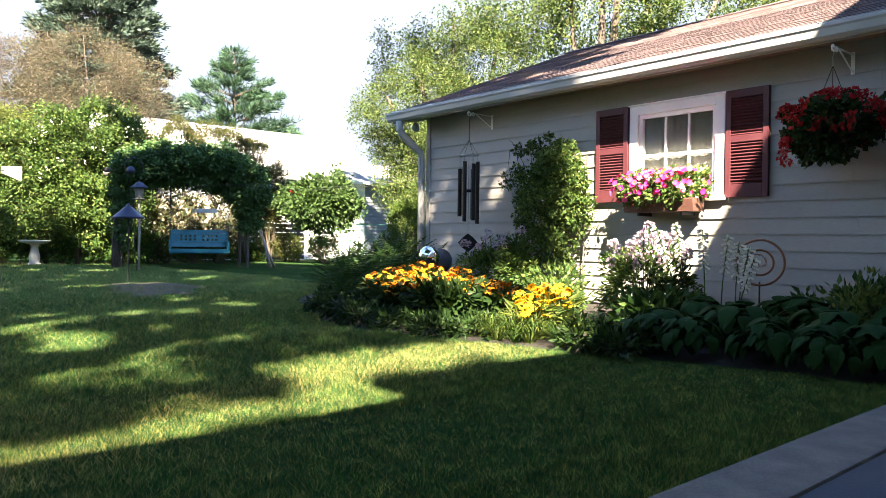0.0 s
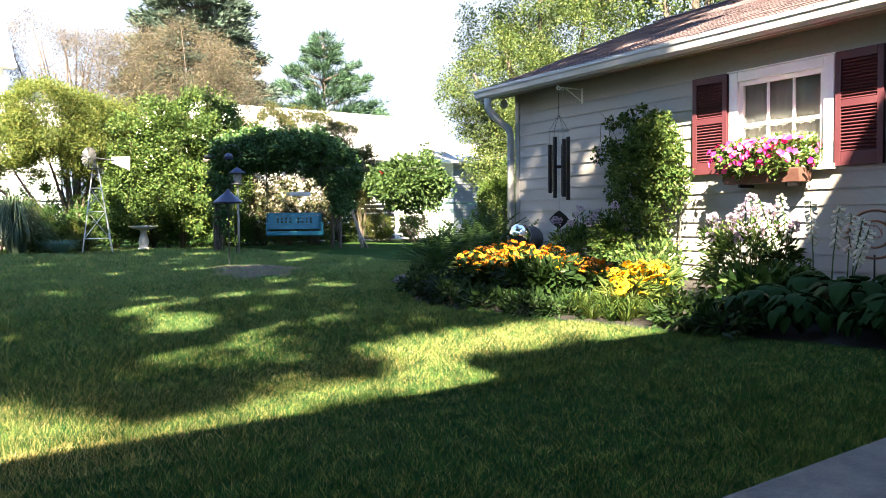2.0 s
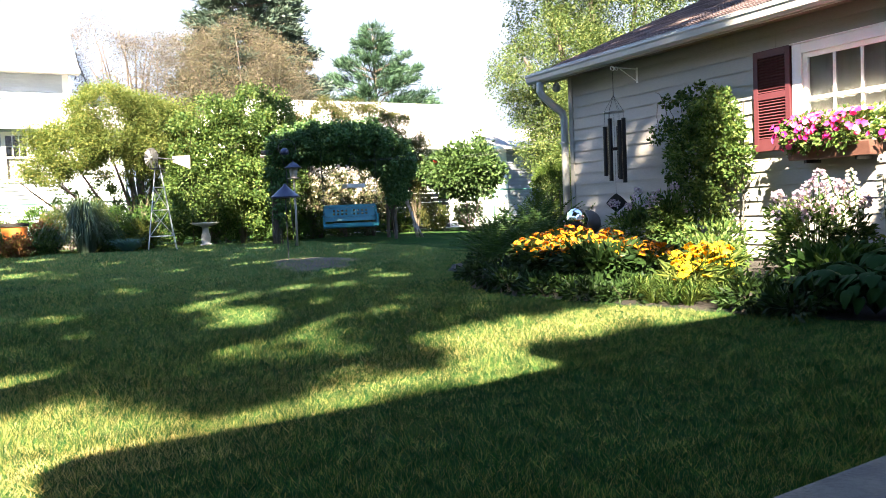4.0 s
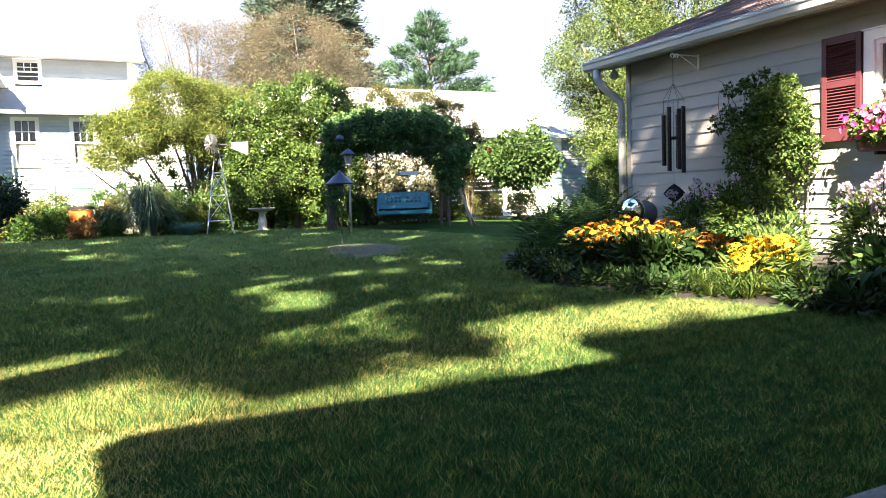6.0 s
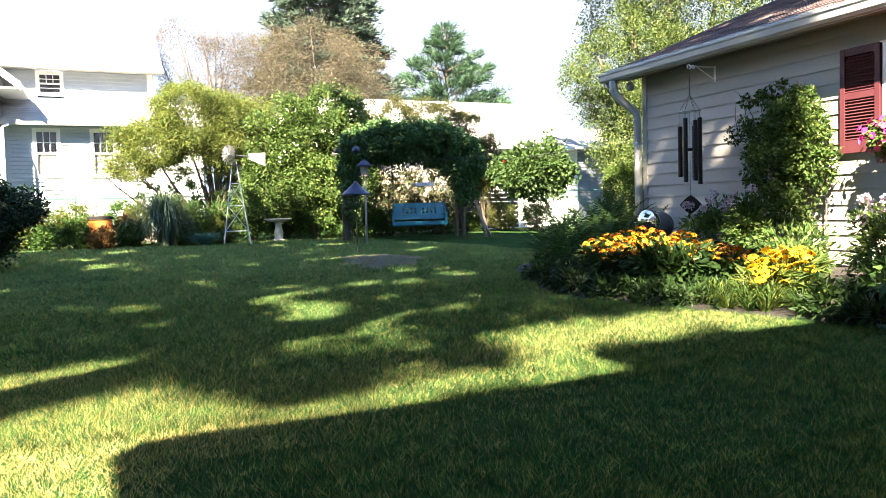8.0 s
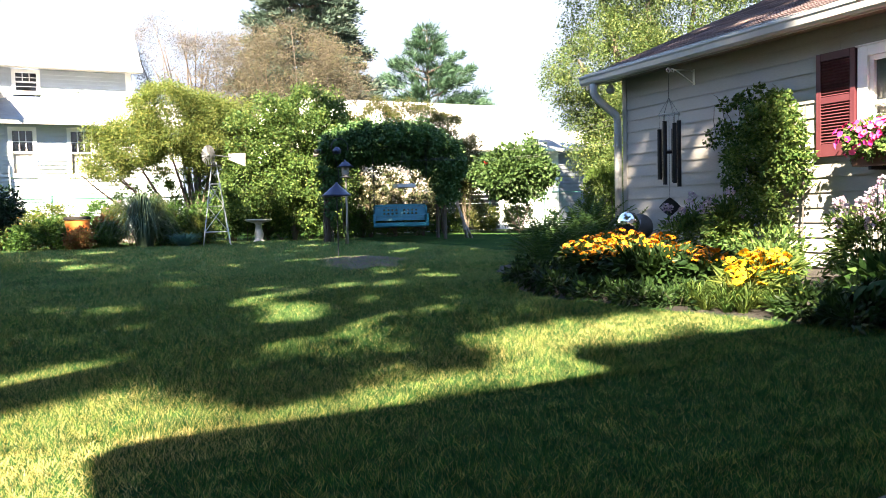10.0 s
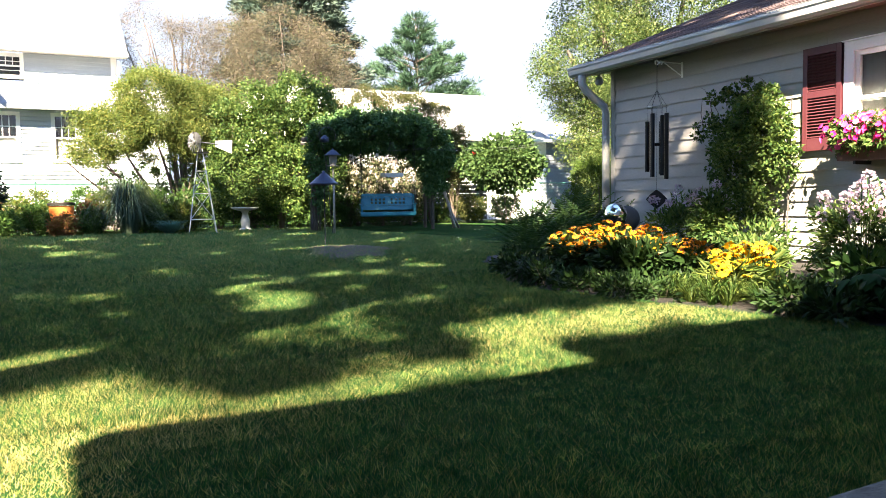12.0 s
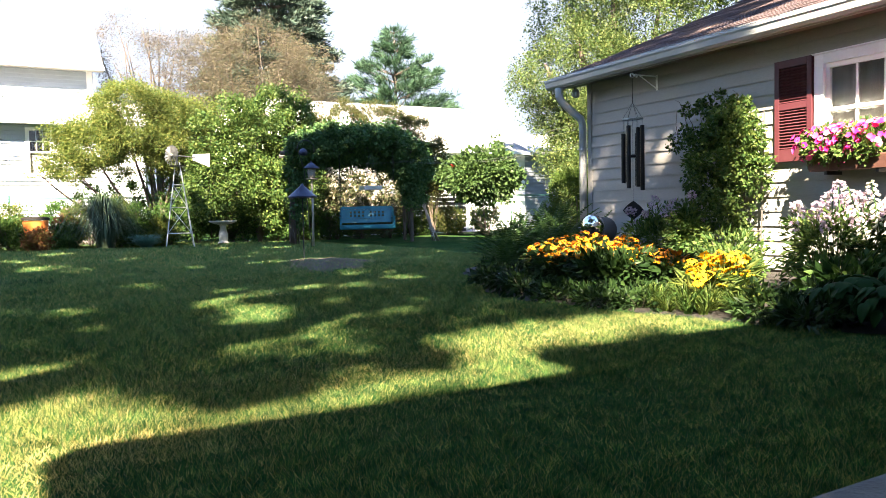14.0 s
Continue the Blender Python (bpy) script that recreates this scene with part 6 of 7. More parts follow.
def climber():
    rng = np.random.default_rng(91)
    ob = thing("clematis", "clematis climbing a trellis on the garage wall", "climber", (0, 0, 0))
    bm = bmesh.new()
    for y in (5.45, 5.65, 5.85):
        rod(bm, (6.70, y, 0.02), (6.70, 5.65 + (y - 5.65) * 1.25, 1.75), 0.010, 0.008, 6)
    for z in (0.5, 0.9, 1.3, 1.65):
        rod(bm, (6.70, 5.4, z), (6.70, 5.92, z), 0.007, 0.007, 6)
    part("trellis", bm, "old_wood", ob)
    foliage("foliage", ob, "leaf_lilac", rng, [((6.54, 6.10, 1.42), (0.14, 0.22, 0.22), 30, 26, 0.08), ((6.48, 5.86, 1.15), (0.24, 0.27, 0.42), 110, 34, 0.10), ((6.52, 5.75, 1.62), (0.18, 0.28, 0.24), 80, 34, 0.09), ((6.50, 5.52, 1.35), (0.18, 0.20, 0.36), 90, 34, 0.08), ((6.46, 5.74, 0.62), (0.22, 0.24, 0.44), 90, 34, 0.09),
                                              ((6.55, 6.36, 1.60), (0.08, 0.14, 0.12), 11, 18, 0.06), ((6.56, 6.02, 1.86), (0.08, 0.16, 0.10), 18, 20, 0.06), ((6.56, 5.60, 1.84), (0.08, 0.14, 0.11), 20, 22, 0.06), ((6.54, 5.36, 1.10), (0.12, 0.12, 0.24), 34, 24, 0.07), ((6.52, 6.18, 1.10), (0.12, 0.12, 0.18), 18, 22, 0.06), ((6.56, 6.30, 1.86), (0.05, 0.10, 0.06), 7, 14, 0.05), ((6.56, 5.84, 1.95), (0.05, 0.10, 0.06), 7, 14, 0.05), ((6.55, 6.52, 1.50), (0.05, 0.09, 0.07), 7, 14, 0.05)], 0.045, 0.62, -0.1, 0.35)
    for k in range(9):
        y, z = 5.45 + 0.13 * k, 1.75 + 0.10 * math.sin(k * 2)
        bm = bmesh.new()
        path_rod(bm, [(6.6, y, z - 0.2), (6.58, y + 0.03, z), (6.55, y + 0.10 * math.cos(k), z + 0.13), (6.54, y + 0.17 * math.cos(k), z + 0.16)], 0.004, 0.002, 4)
        part("tendril", bm, "bark", ob)


climber()


def daisy_clump(x, y, h, n, r, petal, seed):
    """Black-eyed daisies: leafy stems, drooping petals round dark cones."""
    rng = np.random.default_rng(seed)
    ob = thing("coneflower", "clump of %s daisies with dark cones" % ("golden orange" if petal == "petal_orange" else "bright yellow"), "flower", (0, 0, 0), "coneflowers along the bed")
    heads_, bm = [], bmesh.new()
    for i in range(n):
        a, rr = rng.uniform(0, 2 * math.pi), r * math.sqrt(rng.uniform(0, 1))
        root = Vector((x + 0.35 * rr * math.cos(a), y + 0.35 * rr * math.sin(a), BEDZ - 0.03))
        top = Vector((x + rr * math.cos(a), y + rr * math.sin(a), h * rng.uniform(0.80, 1.06) * (1 - 0.15 * (rr / r) ** 2)))
        path_rod(bm, [root, root.lerp(top, 0.6) + Vector((0.02, 0.01, 0.03)), top], 0.004, 0.003, 4)
        heads_.append(top)
    tagged(part("stem", bm, "leaf_fern", ob), kind="stuff")
    m = n * (22 if petal == "petal_orange" else 11)
    a, rr = rng.uniform(0, 2 * math.pi, m), r * 1.05 * np.sqrt(rng.uniform(0, 1, m))
    P = np.stack([x + rr * np.cos(a), y + rr * np.sin(a), BEDZ + rng.uniform(0, 1, m) ** 0.8 * h * (0.72 if petal == "petal_orange" else 0.58)], 1)
    dark = petal == "petal_orange"
    v, f = leaf_arrays(rng, P, 0.10 if dark else 0.16, 0.34 if dark else 0.09, -0.15, np.stack([np.cos(a), np.sin(a), 0 * a + 0.3], 1), 0.5, 0.1)
    sheet("foliage", v, f, "leaf_daisy" if dark else "leaf_strap", ob)
    for p in heads_:
        fl = FLOWERS[petal][rng.integers(4)]
        ob2 = fl.copy()
        scene.collection.objects.link(ob2)
        ob2.parent = ob
        s = rng.uniform(0.85, 1.15) * (0.66 if petal == "petal_orange" else 0.84)
        ob2.matrix_basis = Matrix.Translation(p) @ pose(0, 0, 0, rng.normal() * 20 + 8, rng.normal() * 20 - 8, rng.uniform(0, 360)) @ Matrix.Diagonal((s, s, s, 1))
        c2 = fl.children[0].copy()
        scene.collection.objects.link(c2)
        c2.parent = ob2


def daisy(petal, seed):
    """One daisy: drooping petals and its dark cone."""
    rng = np.random.default_rng(seed)
    V, F = [], []
    up = Vector((0, 0, 1))
    for j in range(13):
        b = 2 * math.pi * j / 13 + rng.uniform(-0.1, 0.1)
        d = Vector((math.cos(b), math.sin(b), 0))
        w = up.cross(d) * 0.0125
        L = rng.uniform(0.038, 0.050)
        k, base = len(V), d * 0.008
        V += [base - w * 0.6, base + w * 0.6, base + d * L * 0.6 + w - up * 0.004, base + d * L - up * (0.008 + rng.uniform(0, 0.014)), base + d * L * 0.6 - w - up * 0.004]
        F += [(k, k + 1, k + 2), (k, k + 2, k + 4), (k + 4, k + 2, k + 3)]
    ob = sheet("blossom", V, F, petal)
    bm = bmesh.new()
    bmesh.ops.create_icosphere(bm, subdivisions=1, radius=0.0115 if petal == "petal_orange" else 0.007, matrix=Matrix.Translation((0, 0, 0.006)))
    part("cone", bm, "cone", ob, "dark brown cone")
    return ob


FLOWERS = {p: [daisy(p, 500 + k) for k in range(4)] for p in ("petal_orange", "petal_yellow")}
ORANGE = [(4.2, 5.8, 0.45), (4.42, 5.85, 0.50), (4.66, 5.78, 0.55), (4.56, 5.35, 0.46), (4.25, 5.3, 0.40), (4.5, 5.0, 0.42), (4.35, 4.75, 0.39), (4.62, 4.7, 0.41), (4.4, 4.45, 0.40), (4.15, 5.55, 0.40), (4.4, 5.55, 0.46), (4.85, 5.5, 0.50), (4.75, 5.05, 0.43)]
YELLOW = [(4.40, 4.10, 0.40), (4.56, 3.97, 0.43), (4.30, 3.98, 0.33), (4.44, 3.86, 0.32), (4.22, 3.9, 0.25), (4.62, 4.15, 0.42)]
for i, (x, y, h) in enumerate(ORANGE):
    daisy_clump(x, y, h, 40, 0.19, "petal_orange", 200 + i)
for i, (x, y, h) in enumerate(YELLOW):
    daisy_clump(x, y, h, 13, 0.14, "petal_yellow", 220 + i)


for protos in FLOWERS.values():
    for ob in protos:
        bpy.data.objects.remove(ob.children[0])
        bpy.data.objects.remove(ob)


def frond_mesh():
    """A fern frond along +x, with paired tapering leaflets."""
    V, F = [], []
    n = 24
    for i in range(n):
        t = i / (n - 1)
        p = np.array([t, 0, 0.75 * t - 0.62 * t * t])
        w = 0.17 * math.sin(math.pi * min(1, 0.16 + 0.84 * t)) ** 0.8 * (1 - 0.35 * t) + 0.012
        for sgn in (-1, 1):
            k = len(V)
            tip = p + np.array([0.05, sgn * w, -0.02 - 0.12 * w])
            V += [p, p + [0.022, sgn * w * 0.5, 0.004], tip, p + [-0.006, sgn * w * 0.5, 0.0]]
            F += [(k, k + 1, k + 2), (k, k + 2, k + 3)]
        if i < n - 1:
            t2 = (i + 1) / (n - 1)
            q = np.array([t2, 0, 0.75 * t2 - 0.62 * t2 * t2])
            k = len(V)
            V += [p + [0, -0.004, 0], p + [0, 0.004, 0], q + [0, 0.003, 0]]
            F += [(k, k + 1, k + 2)]
    return V, F


frond_src = None
FERNS = [(4.78, 7.45, 0.68), (5.2, 7.85, 0.78), (4.62, 6.95, 0.62), (5.2, 7.2, 0.75), (5.7, 8.2, 0.85), (5.75, 7.6, 0.8), (6.2, 8.3, 0.85), (6.35, 8.9, 0.85), (4.28, 6.6, 0.5), (5.5, 8.5, 0.72), (6.2, 7.6, 0.7)]
for i, (x, y, L) in enumerate(FERNS):
    rng = np.random.default_rng(300 + i)
    fern = thing("fern", "arching green fern in the bed", "fern", (x, y, 0.03), "ferns")
    for k in range(19):
        if frond_src is None:
            frond_src = sheet("frond", *frond_mesh(), "leaf_fern", fern)
            fr = frond_src
        else:
            fr = frond_src.copy()
            scene.collection.objects.link(fr)
            fr.parent = fern
        s = L * rng.uniform(0.75, 1.1)
        fr.matrix_basis = pose(0, 0, 0, 0, -rng.uniform(15, 66), 360 * k / 19 * 2.0 + rng.uniform(-14, 14)) @ Matrix.Diagonal((s, s, s, 1))


def hosta_leaf():
    """A broad ribbed heart-shaped leaf on its stalk, along +x."""
    V, F = [], []
    nu, nv = 9, 7
    for i in range(nu):
        t = i / (nu - 1)
        w = 0.31 * (math.sin(math.pi * t ** 0.62) ** 0.75 if 0 < t < 1 else 0.0) + 0.004
        for j in range(nv):
            s = -1 + 2 * j / (nv - 1)
            back = -0.10 * abs(s) ** 2 * (1 - t) ** 3
            V.append((0.70 + 0.62 * t + back, s * w, 1.45 - 0.55 * t ** 1.6 + 0.07 * abs(s) - 0.04 * s * s + 0.012 * math.cos(s * 9)))
    for i in range(nu - 1):
        for j in range(nv - 1):
            k = i * nv + j
            F.append((k, k + 1, k + nv + 1, k + nv))
    k = len(V)
    V += [(0, -0.02, 0), (0, 0.02, 0), (0.35, 0.018, 0.9), (0.35, -0.018, 0.9), (0.73, 0.014, 1.45), (0.73, -0.014, 1.45)]
    F += [(k, k + 1, k + 2, k + 3), (k + 3, k + 2, k + 4, k + 5)]
    return V, F


hosta_src = None
HOSTAS = [(5.05, 2.95, 0.21, 0), (4.65, 2.45, 0.22, 0), (5.25, 2.35, 0.23, 0), (4.75, 1.9, 0.21, 0), (5.35, 1.75, 0.23, 0), (5.75, 2.75, 0.22, 1), (5.95, 2.1, 0.23, 0), (5.05, 1.35, 0.21, 0), (5.55, 3.3, 0.20, 1), (4.55, 2.95, 0.18, 0), (5.7, 1.3, 0.22, 0), (4.33, 2.62, 0.17, 0), (4.38, 2.15, 0.18, 0), (4.5, 1.6, 0.18, 0), (4.27, 2.9, 0.16, 0), (4.38, 1.85, 0.17, 0), (4.62, 1.2, 0.17, 0), (4.9, 2.7, 0.2, 0), (5.0, 2.1, 0.2, 0)]
for i, (x, y, s0, fl) in enumerate(HOSTAS):
    rng = np.random.default_rng(340 + i)
    h = thing("hosta", "broad-leaved green hosta in deep shade" + (" with white flower spikes" if fl else ""), "hosta", (x, y, 0.04), "hostas")
    for k in range(62):
        if hosta_src is None:
            hosta_src = sheet("leaf", *hosta_leaf(), "leaf_hosta", h, smooth=True)
            lf = hosta_src
        else:
            lf = hosta_src.copy()
            scene.collection.objects.link(lf)
            lf.parent = h
        s = s0 * 0.80 * rng.uniform(0.55, 1.1)
        lf.matrix_basis = pose(0, 0, 0, rng.uniform(-12, 12), -rng.uniform(-38, 28), 360 * (k * 0.382) + rng.uniform(-12, 12)) @ Matrix.Diagonal((s, s, s * 1.15, 1))


def flower_spike(x, y, h, lean, seed):
    rng = np.random.default_rng(seed)
    ob = thing("hosta_flower", "tall white bell flowers on a leaning stalk", "flower", (x, y, 0.04), "hosta flowers")
    top = Vector((lean[0], lean[1], h))
    bm = bmesh.new()
    pts = [Vector((0, 0, 0)), top * 0.5 - Vector((lean[0] * 0.2, lean[1] * 0.2, 0)), top]
    path_rod(bm, pts, 0.006, 0.004, 5)
    part("stalk", bm, "leaf_fern", ob)
    V, F = [], []
    for k in range(26):
        t = 0.62 + 0.38 * k / 25
        p = pts[1].lerp(pts[2], (t - 0.5) * 2)
        a = k * 2.4 + rng.uniform(-0.5, 0.5)
        d = Vector((math.cos(a), math.sin(a), -0.8 + 0.6 * (t - 0.66) / 0.34)).normalized()
        L = 0.052 * rng.uniform(0.8, 1.15)
        s = d.cross(Vector((0, 0, 1))).normalized()
        u = d.cross(s)
        j0 = len(V)
        ring0 = [p + d * L * 0.25 + (s * math.cos(b) + u * math.sin(b)) * 0.006 for b in np.linspace(0, 2 * math.pi, 7)[:-1]]
        ring1 = [p + d * L + (s * math.cos(b) + u * math.sin(b)) * 0.0125 for b in np.linspace(0, 2 * math.pi, 7)[:-1]]
        V += ring0 + ring1
        for q in range(6):
            F.append((j0 + q, j0 + (q + 1) % 6, j0 + 6 + (q + 1) % 6, j0 + 6 + q))
    sheet("bell", V, F, "petal_white", ob)


for i, (x, y, h, lean) in enumerate([(5.62, 3.45, 0.90, (0.0, 0.12)), (5.65, 3.3, 0.84, (0.02, 0.05)), (5.7, 3.2, 0.80, (0.05, -0.04)), (5.75, 3.1, 0.74, (0.02, -0.02)), (5.6, 3.0, 0.70, (-0.05, -0.12)), (5.5, 2.95, 0.62, (-0.08, -0.18)), (5.58, 3.5, 0.86, (-0.02, 0.22))]):
    flower_spike(x, y, h, lean, 360 + i)

# copper spinner on a rod
spin = thing("garden_spinner", "copper ring ornament on a thin rod", "ornament", (6.1, 3.07, 0.03), rz=24)
bm = bmesh.new()
rod(bm, (0, 0, 0), (0, 0, 0.42), 0.007, 0.007, 8)
part("rod", bm, "dark_iron", spin)
bm = bmesh.new()
ring(bm, (0, 0, 0.58), 0.19, 0.010, "x", 48, 8)
part("outer_ring", bm, "copper", spin)
bm = bmesh.new()
ring(bm, (0, 0.0, 0.58), 0.105, 0.009, "x", 40, 8)
part("inner_ring", bm, "copper", spin)
bm = bmesh.new()
for k in range(5):
    path_rod(bm, [(0.004, 0.05 * math.cos(k * 1.3 + t), 0.60 + 0.05 * math.sin(k * 1.3 + t * 1.5)) for t in np.linspace(0, 1.6, 7)], 0.004, 0.003, 5)
part("wire_figure", bm, "copper", spin)


def phlox(x, y, h, r, mat, n, seed, leaf, label):
    rng = np.random.default_rng(seed)
    ob = thing("phlox", label, "flower", (0, 0, 0), "phlox")
    bm = bmesh.new()
    tops = []
    for k in range(n):
        a, rr = rng.uniform(0, 2 * math.pi), r * math.sqrt(rng.uniform(0, 1))
        top = Vector((x + rr * math.cos(a), y + rr * math.sin(a), h * rng.uniform(0.75, 1.05) * (1 - 0.2 * rr / r)))
        path_rod(bm, [(x + 0.4 * rr * math.cos(a), y + 0.4 * rr * math.sin(a), 0.03), (x + 0.8 * rr * math.cos(a), y + 0.8 * rr * math.sin(a), top.z * 0.6), top], 0.004, 0.003, 4)
        tops.append(top)
    part("stem", bm, "leaf_fern", ob)
    foliage("foliage", ob, leaf, rng, [((x, y, h * 0.42), (r * 0.9, r * 0.9, h * 0.38), 130, 24, 0.09)], 0.07, 0.32, 0.0, 0.45)
    heads("blossom", ob, mat, rng, [np.array(t) for t in tops], 0.05, 34, 0.030)


phlox(5.62, 3.86, 0.90, 0.37, "petal_pale", 48, 401, "leaf_lilac", "tall phlox with pale lilac flower heads")
phlox(6.1, 6.3, 0.88, 0.38, "petal_pale", 18, 402, "leaf_lilac", "shaded phlox with a few pinkish flowers")
phlox(6.05, 5.85, 1.04, 0.18, "petal_pale", 8, 403, "leaf_lilac", "shaded phlox with a few pinkish flowers")
shrub("peony", "leafy fresh green peony in the bed", "plant", (6.0, 5.3), (0.30, 0.40, 0.28), 120, 0.055, "leaf_lilac", 405, 16, 0.10, 0.42, 0.2, 0.5)
shrub("peony", "leafy fresh green peony in the bed", "plant", (5.65, 4.95), (0.22, 0.26, 0.20), 90, 0.055, "leaf_lilac", 406, 16, 0.09, 0.42, 0.2, 0.5)
shrub("low_plant", "dark leafy plant under the phlox", "plant", (5.15, 3.45), (0.34, 0.34, 0.17), 60, 0.10, "leaf_dark", 407, 18, 0.09, 0.45, 0.1, 0.5)
shrub("low_plant", "dark leafy plant among the daisies", "plant", (4.35, 4.95), (0.42, 0.40, 0.20), 80, 0.10, "leaf_daisy", 408, 18, 0.09, 0.4, 0.1, 0.5)
shrub("astilbe", "astilbe with faded brown plumes in the shade", "plant", (5.95, 1.55), (0.38, 0.38, 0.32), 60, 0.045, "leaf_brown", 409, 20, 0.09, 0.4, 0.2, 0.5)
shrub("barberry", "russet-leaved small shrub in the shade", "plant", (5.3, 2.0), (0.22, 0.22, 0.26), 40, 0.05, "leaf_yellow", 410, 18, 0.07, 0.5, 0.1, 0.5)
shrub("low_plant", "dark leafy plant beside the hostas", "plant", (6.3, 1.2), (0.45, 0.6, 0.34), 110, 0.09, "leaf_dark", 411, 20, 0.10, 0.45, 0.1, 0.5)
shrub("low_plant", "dark leafy plant beside the hostas", "plant", (6.35, 2.4), (0.32, 0.5, 0.25), 80, 0.09, "leaf_dark", 412, 20, 0.10, 0.45, 0.1, 0.5)
for i, (x, y, h) in enumerate([(3.98, 6.2, 0.32), (3.82, 5.75, 0.28), (3.75, 5.2, 0.28), (3.8, 4.75, 0.26), (3.98, 4.2, 0.26), (4.1, 3.5, 0.24), (4.25, 6.7, 0.36), (4.0, 3.85, 0.26)]):
    tuft("daylily", "clump of arching daylily leaves edging the bed", "plant", (x, y), 60, h * 1.5, 0.28, 0.014, "leaf_dark", 420 + i, 0.62, "daylily edging")

for i, (x, y, h) in enumerate([(3.98, 4.12, 0.30), (4.04, 3.95, 0.32), (4.12, 3.78, 0.30), (4.2, 3.62, 0.28), (4.04, 3.76, 0.22), (3.95, 4.0, 0.2)]):
    tuft("daisy_leaves", "pale strappy leaves at the foot of the yellow daisies", "plant", (x, y), 85, h * 1.4, 0.24, 0.013, "leaf_strap", 450 + i, 0.6, "daisy leaves")
edge_rng = np.random.default_rng(430)
for i, (x, y) in enumerate([(4.28, 7.0), (4.0, 6.35), (3.82, 5.95), (3.72, 5.45), (3.72, 4.95), (3.78, 4.5), (3.92, 4.25), (4.12, 3.25), (4.12, 2.95), (4.4, 3.2)]):
    shrub("edging_plant", "low dark leafy plant edging the flower bed", "plant", (x, y), (0.22, 0.24, edge_rng.uniform(0.08, 0.13)), 34, 0.065, "leaf_daisy", 430 + i, 16, 0.06, 0.42, 0.1, 0.5, "bed edging")

globe = thing("gazing_ball", "silver mirrored gazing ball on a dark stand", "ornament", (5.42, 6.62, 0.06))
bm = bmesh.new()
lathe(bm, [(0.10, 0.0), (0.10, 0.02), (0.03, 0.06), (0.025, 0.36), (0.07, 0.42), (0.075, 0.43)], 16)
part("stand", bm, "dark_iron", globe)
bm = bmesh.new()
ball(bm, (0, 0, 0.52), 0.128, 32)
part("ball", bm, "mirror", globe)
urn = thing("stone_globe", "weathered grey stone globe on a drum base", "ornament", (5.85, 6.95, 0.06))
bm = bmesh.new()
lathe(bm, [(0.13, 0), (0.13, 0.28), (0.10, 0.32), (0.02, 0.325)], 20)
part("drum", bm, "dark_stone", urn)
bm = bmesh.new()
ball(bm, (0, 0, 0.46), 0.155, 28)
part("stone_ball", bm, "dark_stone", urn)

# ---- grass ----
rng = np.random.default_rng(7)


def grass_patch(n, x0, x1, y0, y1, height, width, near=0.0):
    x, y = rng.uniform(x0, x1, n), y0 + (y1 - y0) * rng.uniform(0, 1, n) ** 1.25
    edge = np.interp(y, [p[1] for p in reversed(BED)], [p[0] for p in reversed(BED)], left=4.6, right=7.0)
    u_, v_ = x - 3.7, y - 10.75
    bare = ((1.5 * u_ - 0.5 * v_) / 1.215) ** 2 + ((0.57 * u_ + 0.62 * v_) / 1.215) ** 2 < rng.uniform(0.25, 1.15, n)
    ok = (x < edge + 0.04 * np.sin(y * 7)) & (y > 1.206 + 0.0297 * x) & ~(bare & (rng.uniform(0, 1, n) < 0.35))
    x, y = x[ok], y[ok]
    m = len(x)
    h = height * rng.uniform(0.5, 1.25, m) * (0.55 + 0.4 * (np.sin(x * 3.1 + np.sin(y * 2.3)) * 0.5 + 0.5) + 0.5 * (np.sin(x * 17 + 3 * np.sin(y * 9)) * np.sin(y * 14 + 2 * np.sin(x * 11)) * 0.5 + 0.5))
    a = rng.uniform(0, 2 * math.pi, m)
    lean = rng.uniform(0.2, 1.5, m) * h
    tilt = rng.uniform(0, 2 * math.pi, m)
    base = np.stack([x, y, lawn_z(x, y) - 0.004], 1)
    side = np.stack([np.cos(a), np.sin(a), 0 * a], 1) * (width * rng.uniform(0.6, 1.3, m))[:, None]
    tip = base + np.stack([np.cos(tilt) * lean, np.sin(tilt) * lean, h], 1)
    V = np.stack([base - side, base + side, tip], 1).reshape(-1, 3)
    return V, np.arange(m * 3).reshape(-1, 3)


def lawn(parts_, material, label):
    off, VV, FF = 0, [], []
    for V, F in parts_:
        VV.append(V)
        FF.append(F + off)
        off += len(V)
    tagged(sheet("grass", np.concatenate(VV), np.concatenate(FF), material), label, "grass", kind="stuff")


lawn([grass_patch(420000, -1.2, 4.7, 1.2, 3.4, 0.025, 0.0010), grass_patch(420000, -1.6, 4.7, 2.8, 6.8, 0.034, 0.0016), grass_patch(90000, -2.6, 5.6, 6.0, 9.5, 0.036, 0.0030)], "grass", "short mown lawn grass")
lawn([grass_patch(60000, -2.2, 5.2, 5.0, 8.0, 0.034, 0.0026), grass_patch(240000, -2.6, 8.5, 7.2, 14.0, 0.034, 0.0040), grass_patch(190000, -4.0, 13.0, 13.0, 24.0, 0.042, 0.009)], "grass_far_lifted", "smooth mown far lawn grass, paler green to lift its shade")
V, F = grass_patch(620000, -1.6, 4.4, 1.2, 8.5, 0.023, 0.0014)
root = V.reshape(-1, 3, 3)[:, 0]
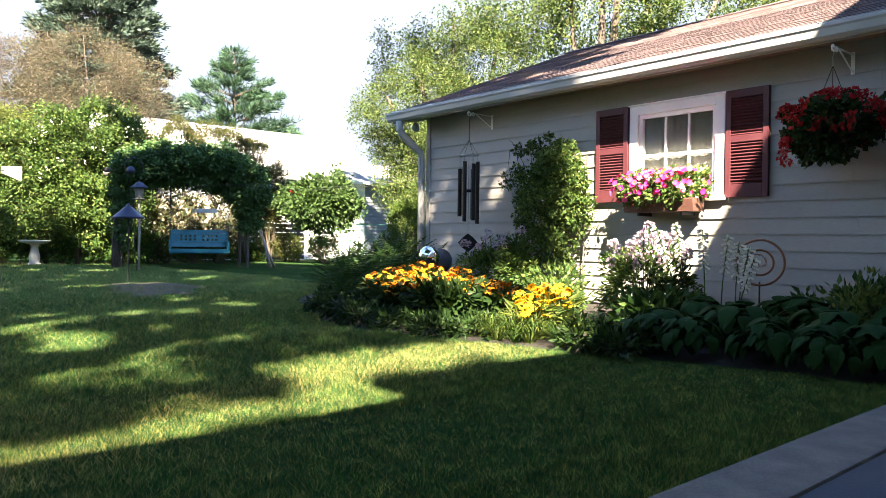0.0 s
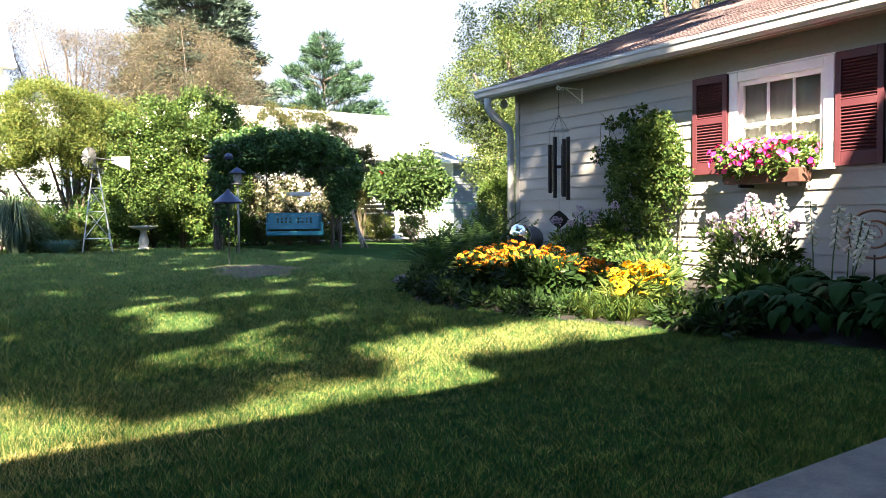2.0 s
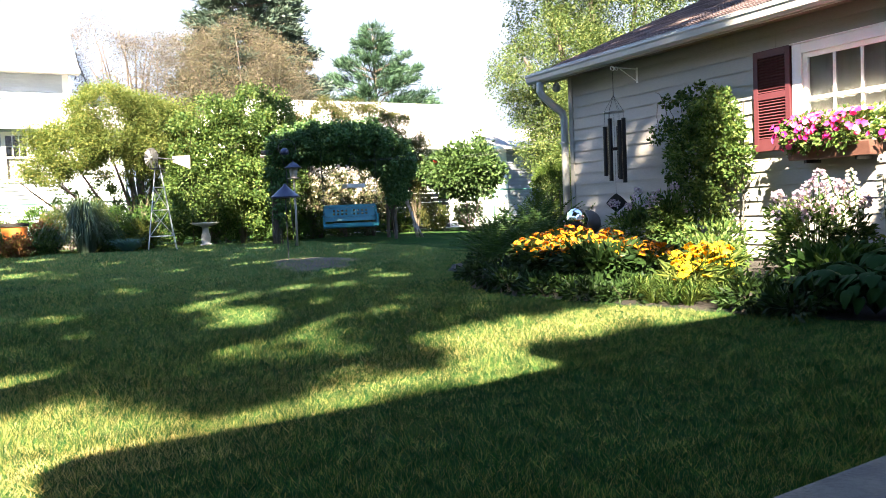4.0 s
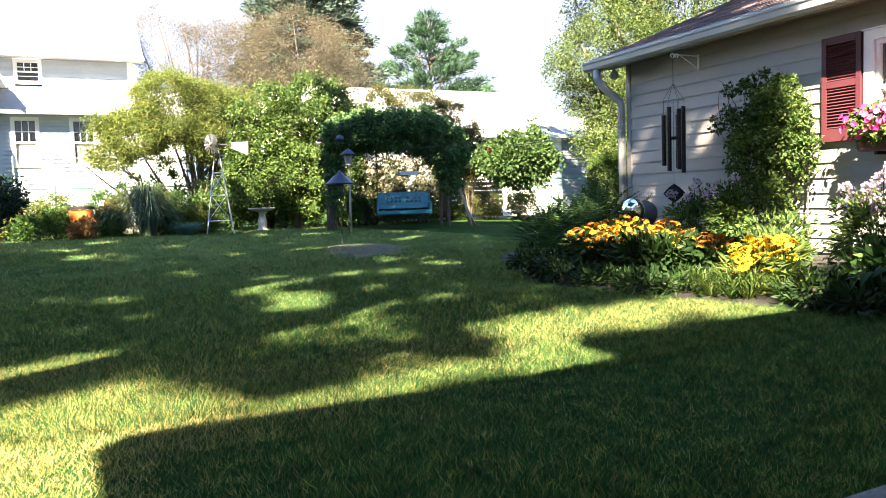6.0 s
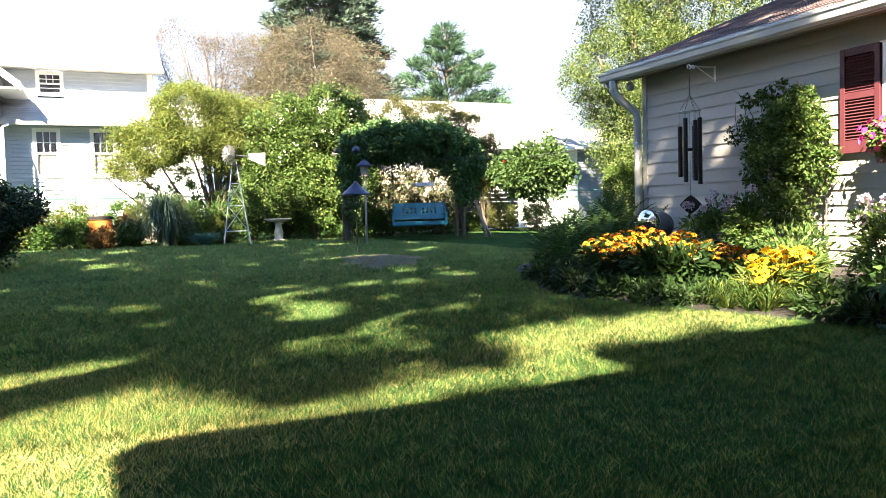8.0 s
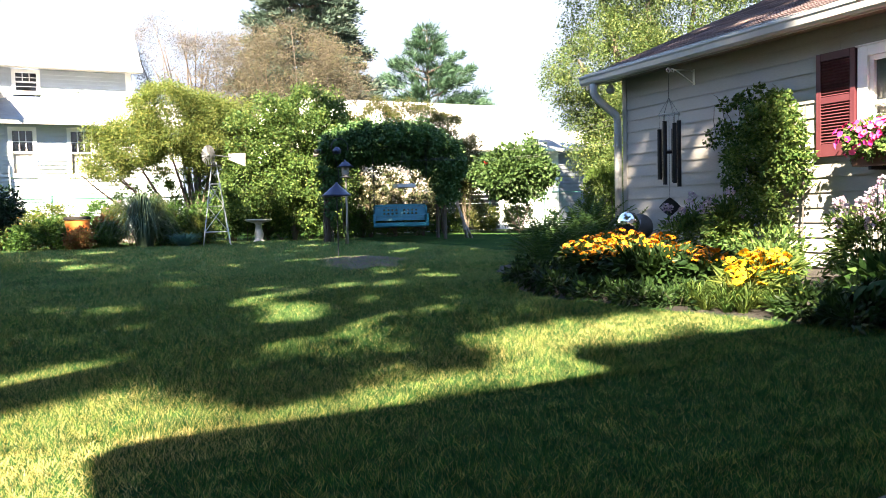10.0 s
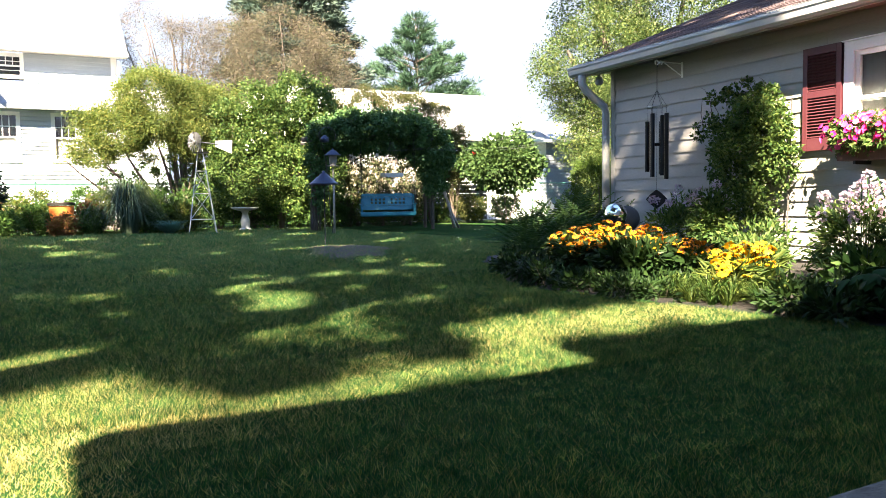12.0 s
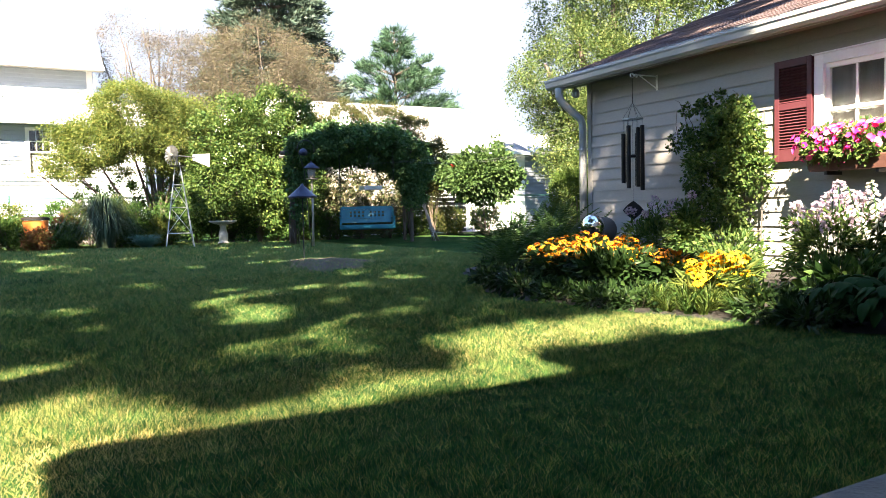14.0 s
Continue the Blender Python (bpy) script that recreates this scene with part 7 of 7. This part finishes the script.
# densest along the sunlit strip, cut back in house shade: painted sunlight
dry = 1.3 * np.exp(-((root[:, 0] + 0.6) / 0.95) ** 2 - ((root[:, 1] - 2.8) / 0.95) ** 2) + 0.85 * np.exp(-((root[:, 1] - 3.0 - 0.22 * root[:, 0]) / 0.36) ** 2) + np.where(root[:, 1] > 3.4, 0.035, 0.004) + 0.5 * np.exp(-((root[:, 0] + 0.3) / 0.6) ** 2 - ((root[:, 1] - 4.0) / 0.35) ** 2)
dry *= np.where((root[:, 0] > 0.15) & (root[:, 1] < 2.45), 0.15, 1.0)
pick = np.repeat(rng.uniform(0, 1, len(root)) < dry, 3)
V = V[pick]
lawn([(V, np.arange(len(V)).reshape(-1, 3))], "grass_dry_sunlit", "straw-coloured blades, partly dry, partly painting sunlight on the lawn")

# ---- roof shingles: the near ones singly, the rest joined ----
shingle_rng = np.random.default_rng(12)


def roof_point(s, y, up=0.0):
    """s metres up the slope from the eave."""
    return (EX + s * math.cos(slope) - up * math.sin(slope), y, EZ + s * math.sin(slope) + up * math.cos(slope))


TAB, COURSE = 0.30, 0.14
total = math.hypot(RXG - EX, RZG - EZ)
src, single, V, F = None, 0, [], []
for i in range(int(total / COURSE)):
    s0 = -0.03 + i * COURSE
    y = -4.4 + shingle_rng.uniform(0, TAB)
    while y < Y_END - 0.02:
        wide = min(TAB, Y_END - y)
        L = COURSE * (1.12 if i + 1 < int(total / COURSE) else 1.0)
        lift = 0.010 + shingle_rng.uniform(0, 0.006)
        near = 2.0 < y < 6.6 and i < 19
        if near and single < 295:
            single += 1
            if src is None:
                bm = bmesh.new()
                vs = [bm.verts.new(p) for p in ((0, 0, 0.012), (0, TAB - 0.006, 0.012), (L, TAB - 0.006, 0.003), (L, 0, 0.003), (0, 0, 0), (0, TAB - 0.006, 0))]
                bm.faces.new((vs[0], vs[3], vs[2], vs[1]))
                bm.faces.new((vs[4], vs[0], vs[1], vs[5]))
                src = part("shingle", bm, "shingle", roof)
                ob = src
            else:
                ob = src.copy()
                scene.collection.objects.link(ob)
            ob.matrix_basis = Matrix.Translation(roof_point(s0, y, lift - 0.010)) @ pose(0, 0, 0, 0, -math.degrees(slope), 0)
        else:
            k = len(V)
            V += [roof_point(s0, y, lift), roof_point(s0, y + wide - 0.006, lift), roof_point(s0 + L, y + wide - 0.006, 0.003), roof_point(s0 + L, y, 0.003), roof_point(s0, y, 0), roof_point(s0, y + wide - 0.006, 0)]
            F += [(k, k + 3, k + 2, k + 1), (k + 4, k, k + 1, k + 5)]
        y += TAB
tagged(sheet("shingle_field", V, F, "shingle_field", roof), kind="stuff")
bm = bmesh.new()
for y in np.arange(-4.4, Y_END - 0.1, 0.24):
    for sgn in (1, -1):
        vs = [bm.verts.new((RXG - sgn * dx, yy, RZG + 0.03 - dx * math.tan(slope) - dz)) for dz in (0, 0.012) for dx, yy in ((0, y), (0.13, y), (0.13, y + 0.235), (0, y + 0.235))]
        for q in ((0, 1, 2, 3), (7, 6, 5, 4), (1, 5, 6, 2), (0, 4, 5, 1), (3, 2, 6, 7)):
            bm.faces.new([vs[i] for i in q])
tagged(part("ridge_cap", bm, "shingle", roof), kind="stuff")
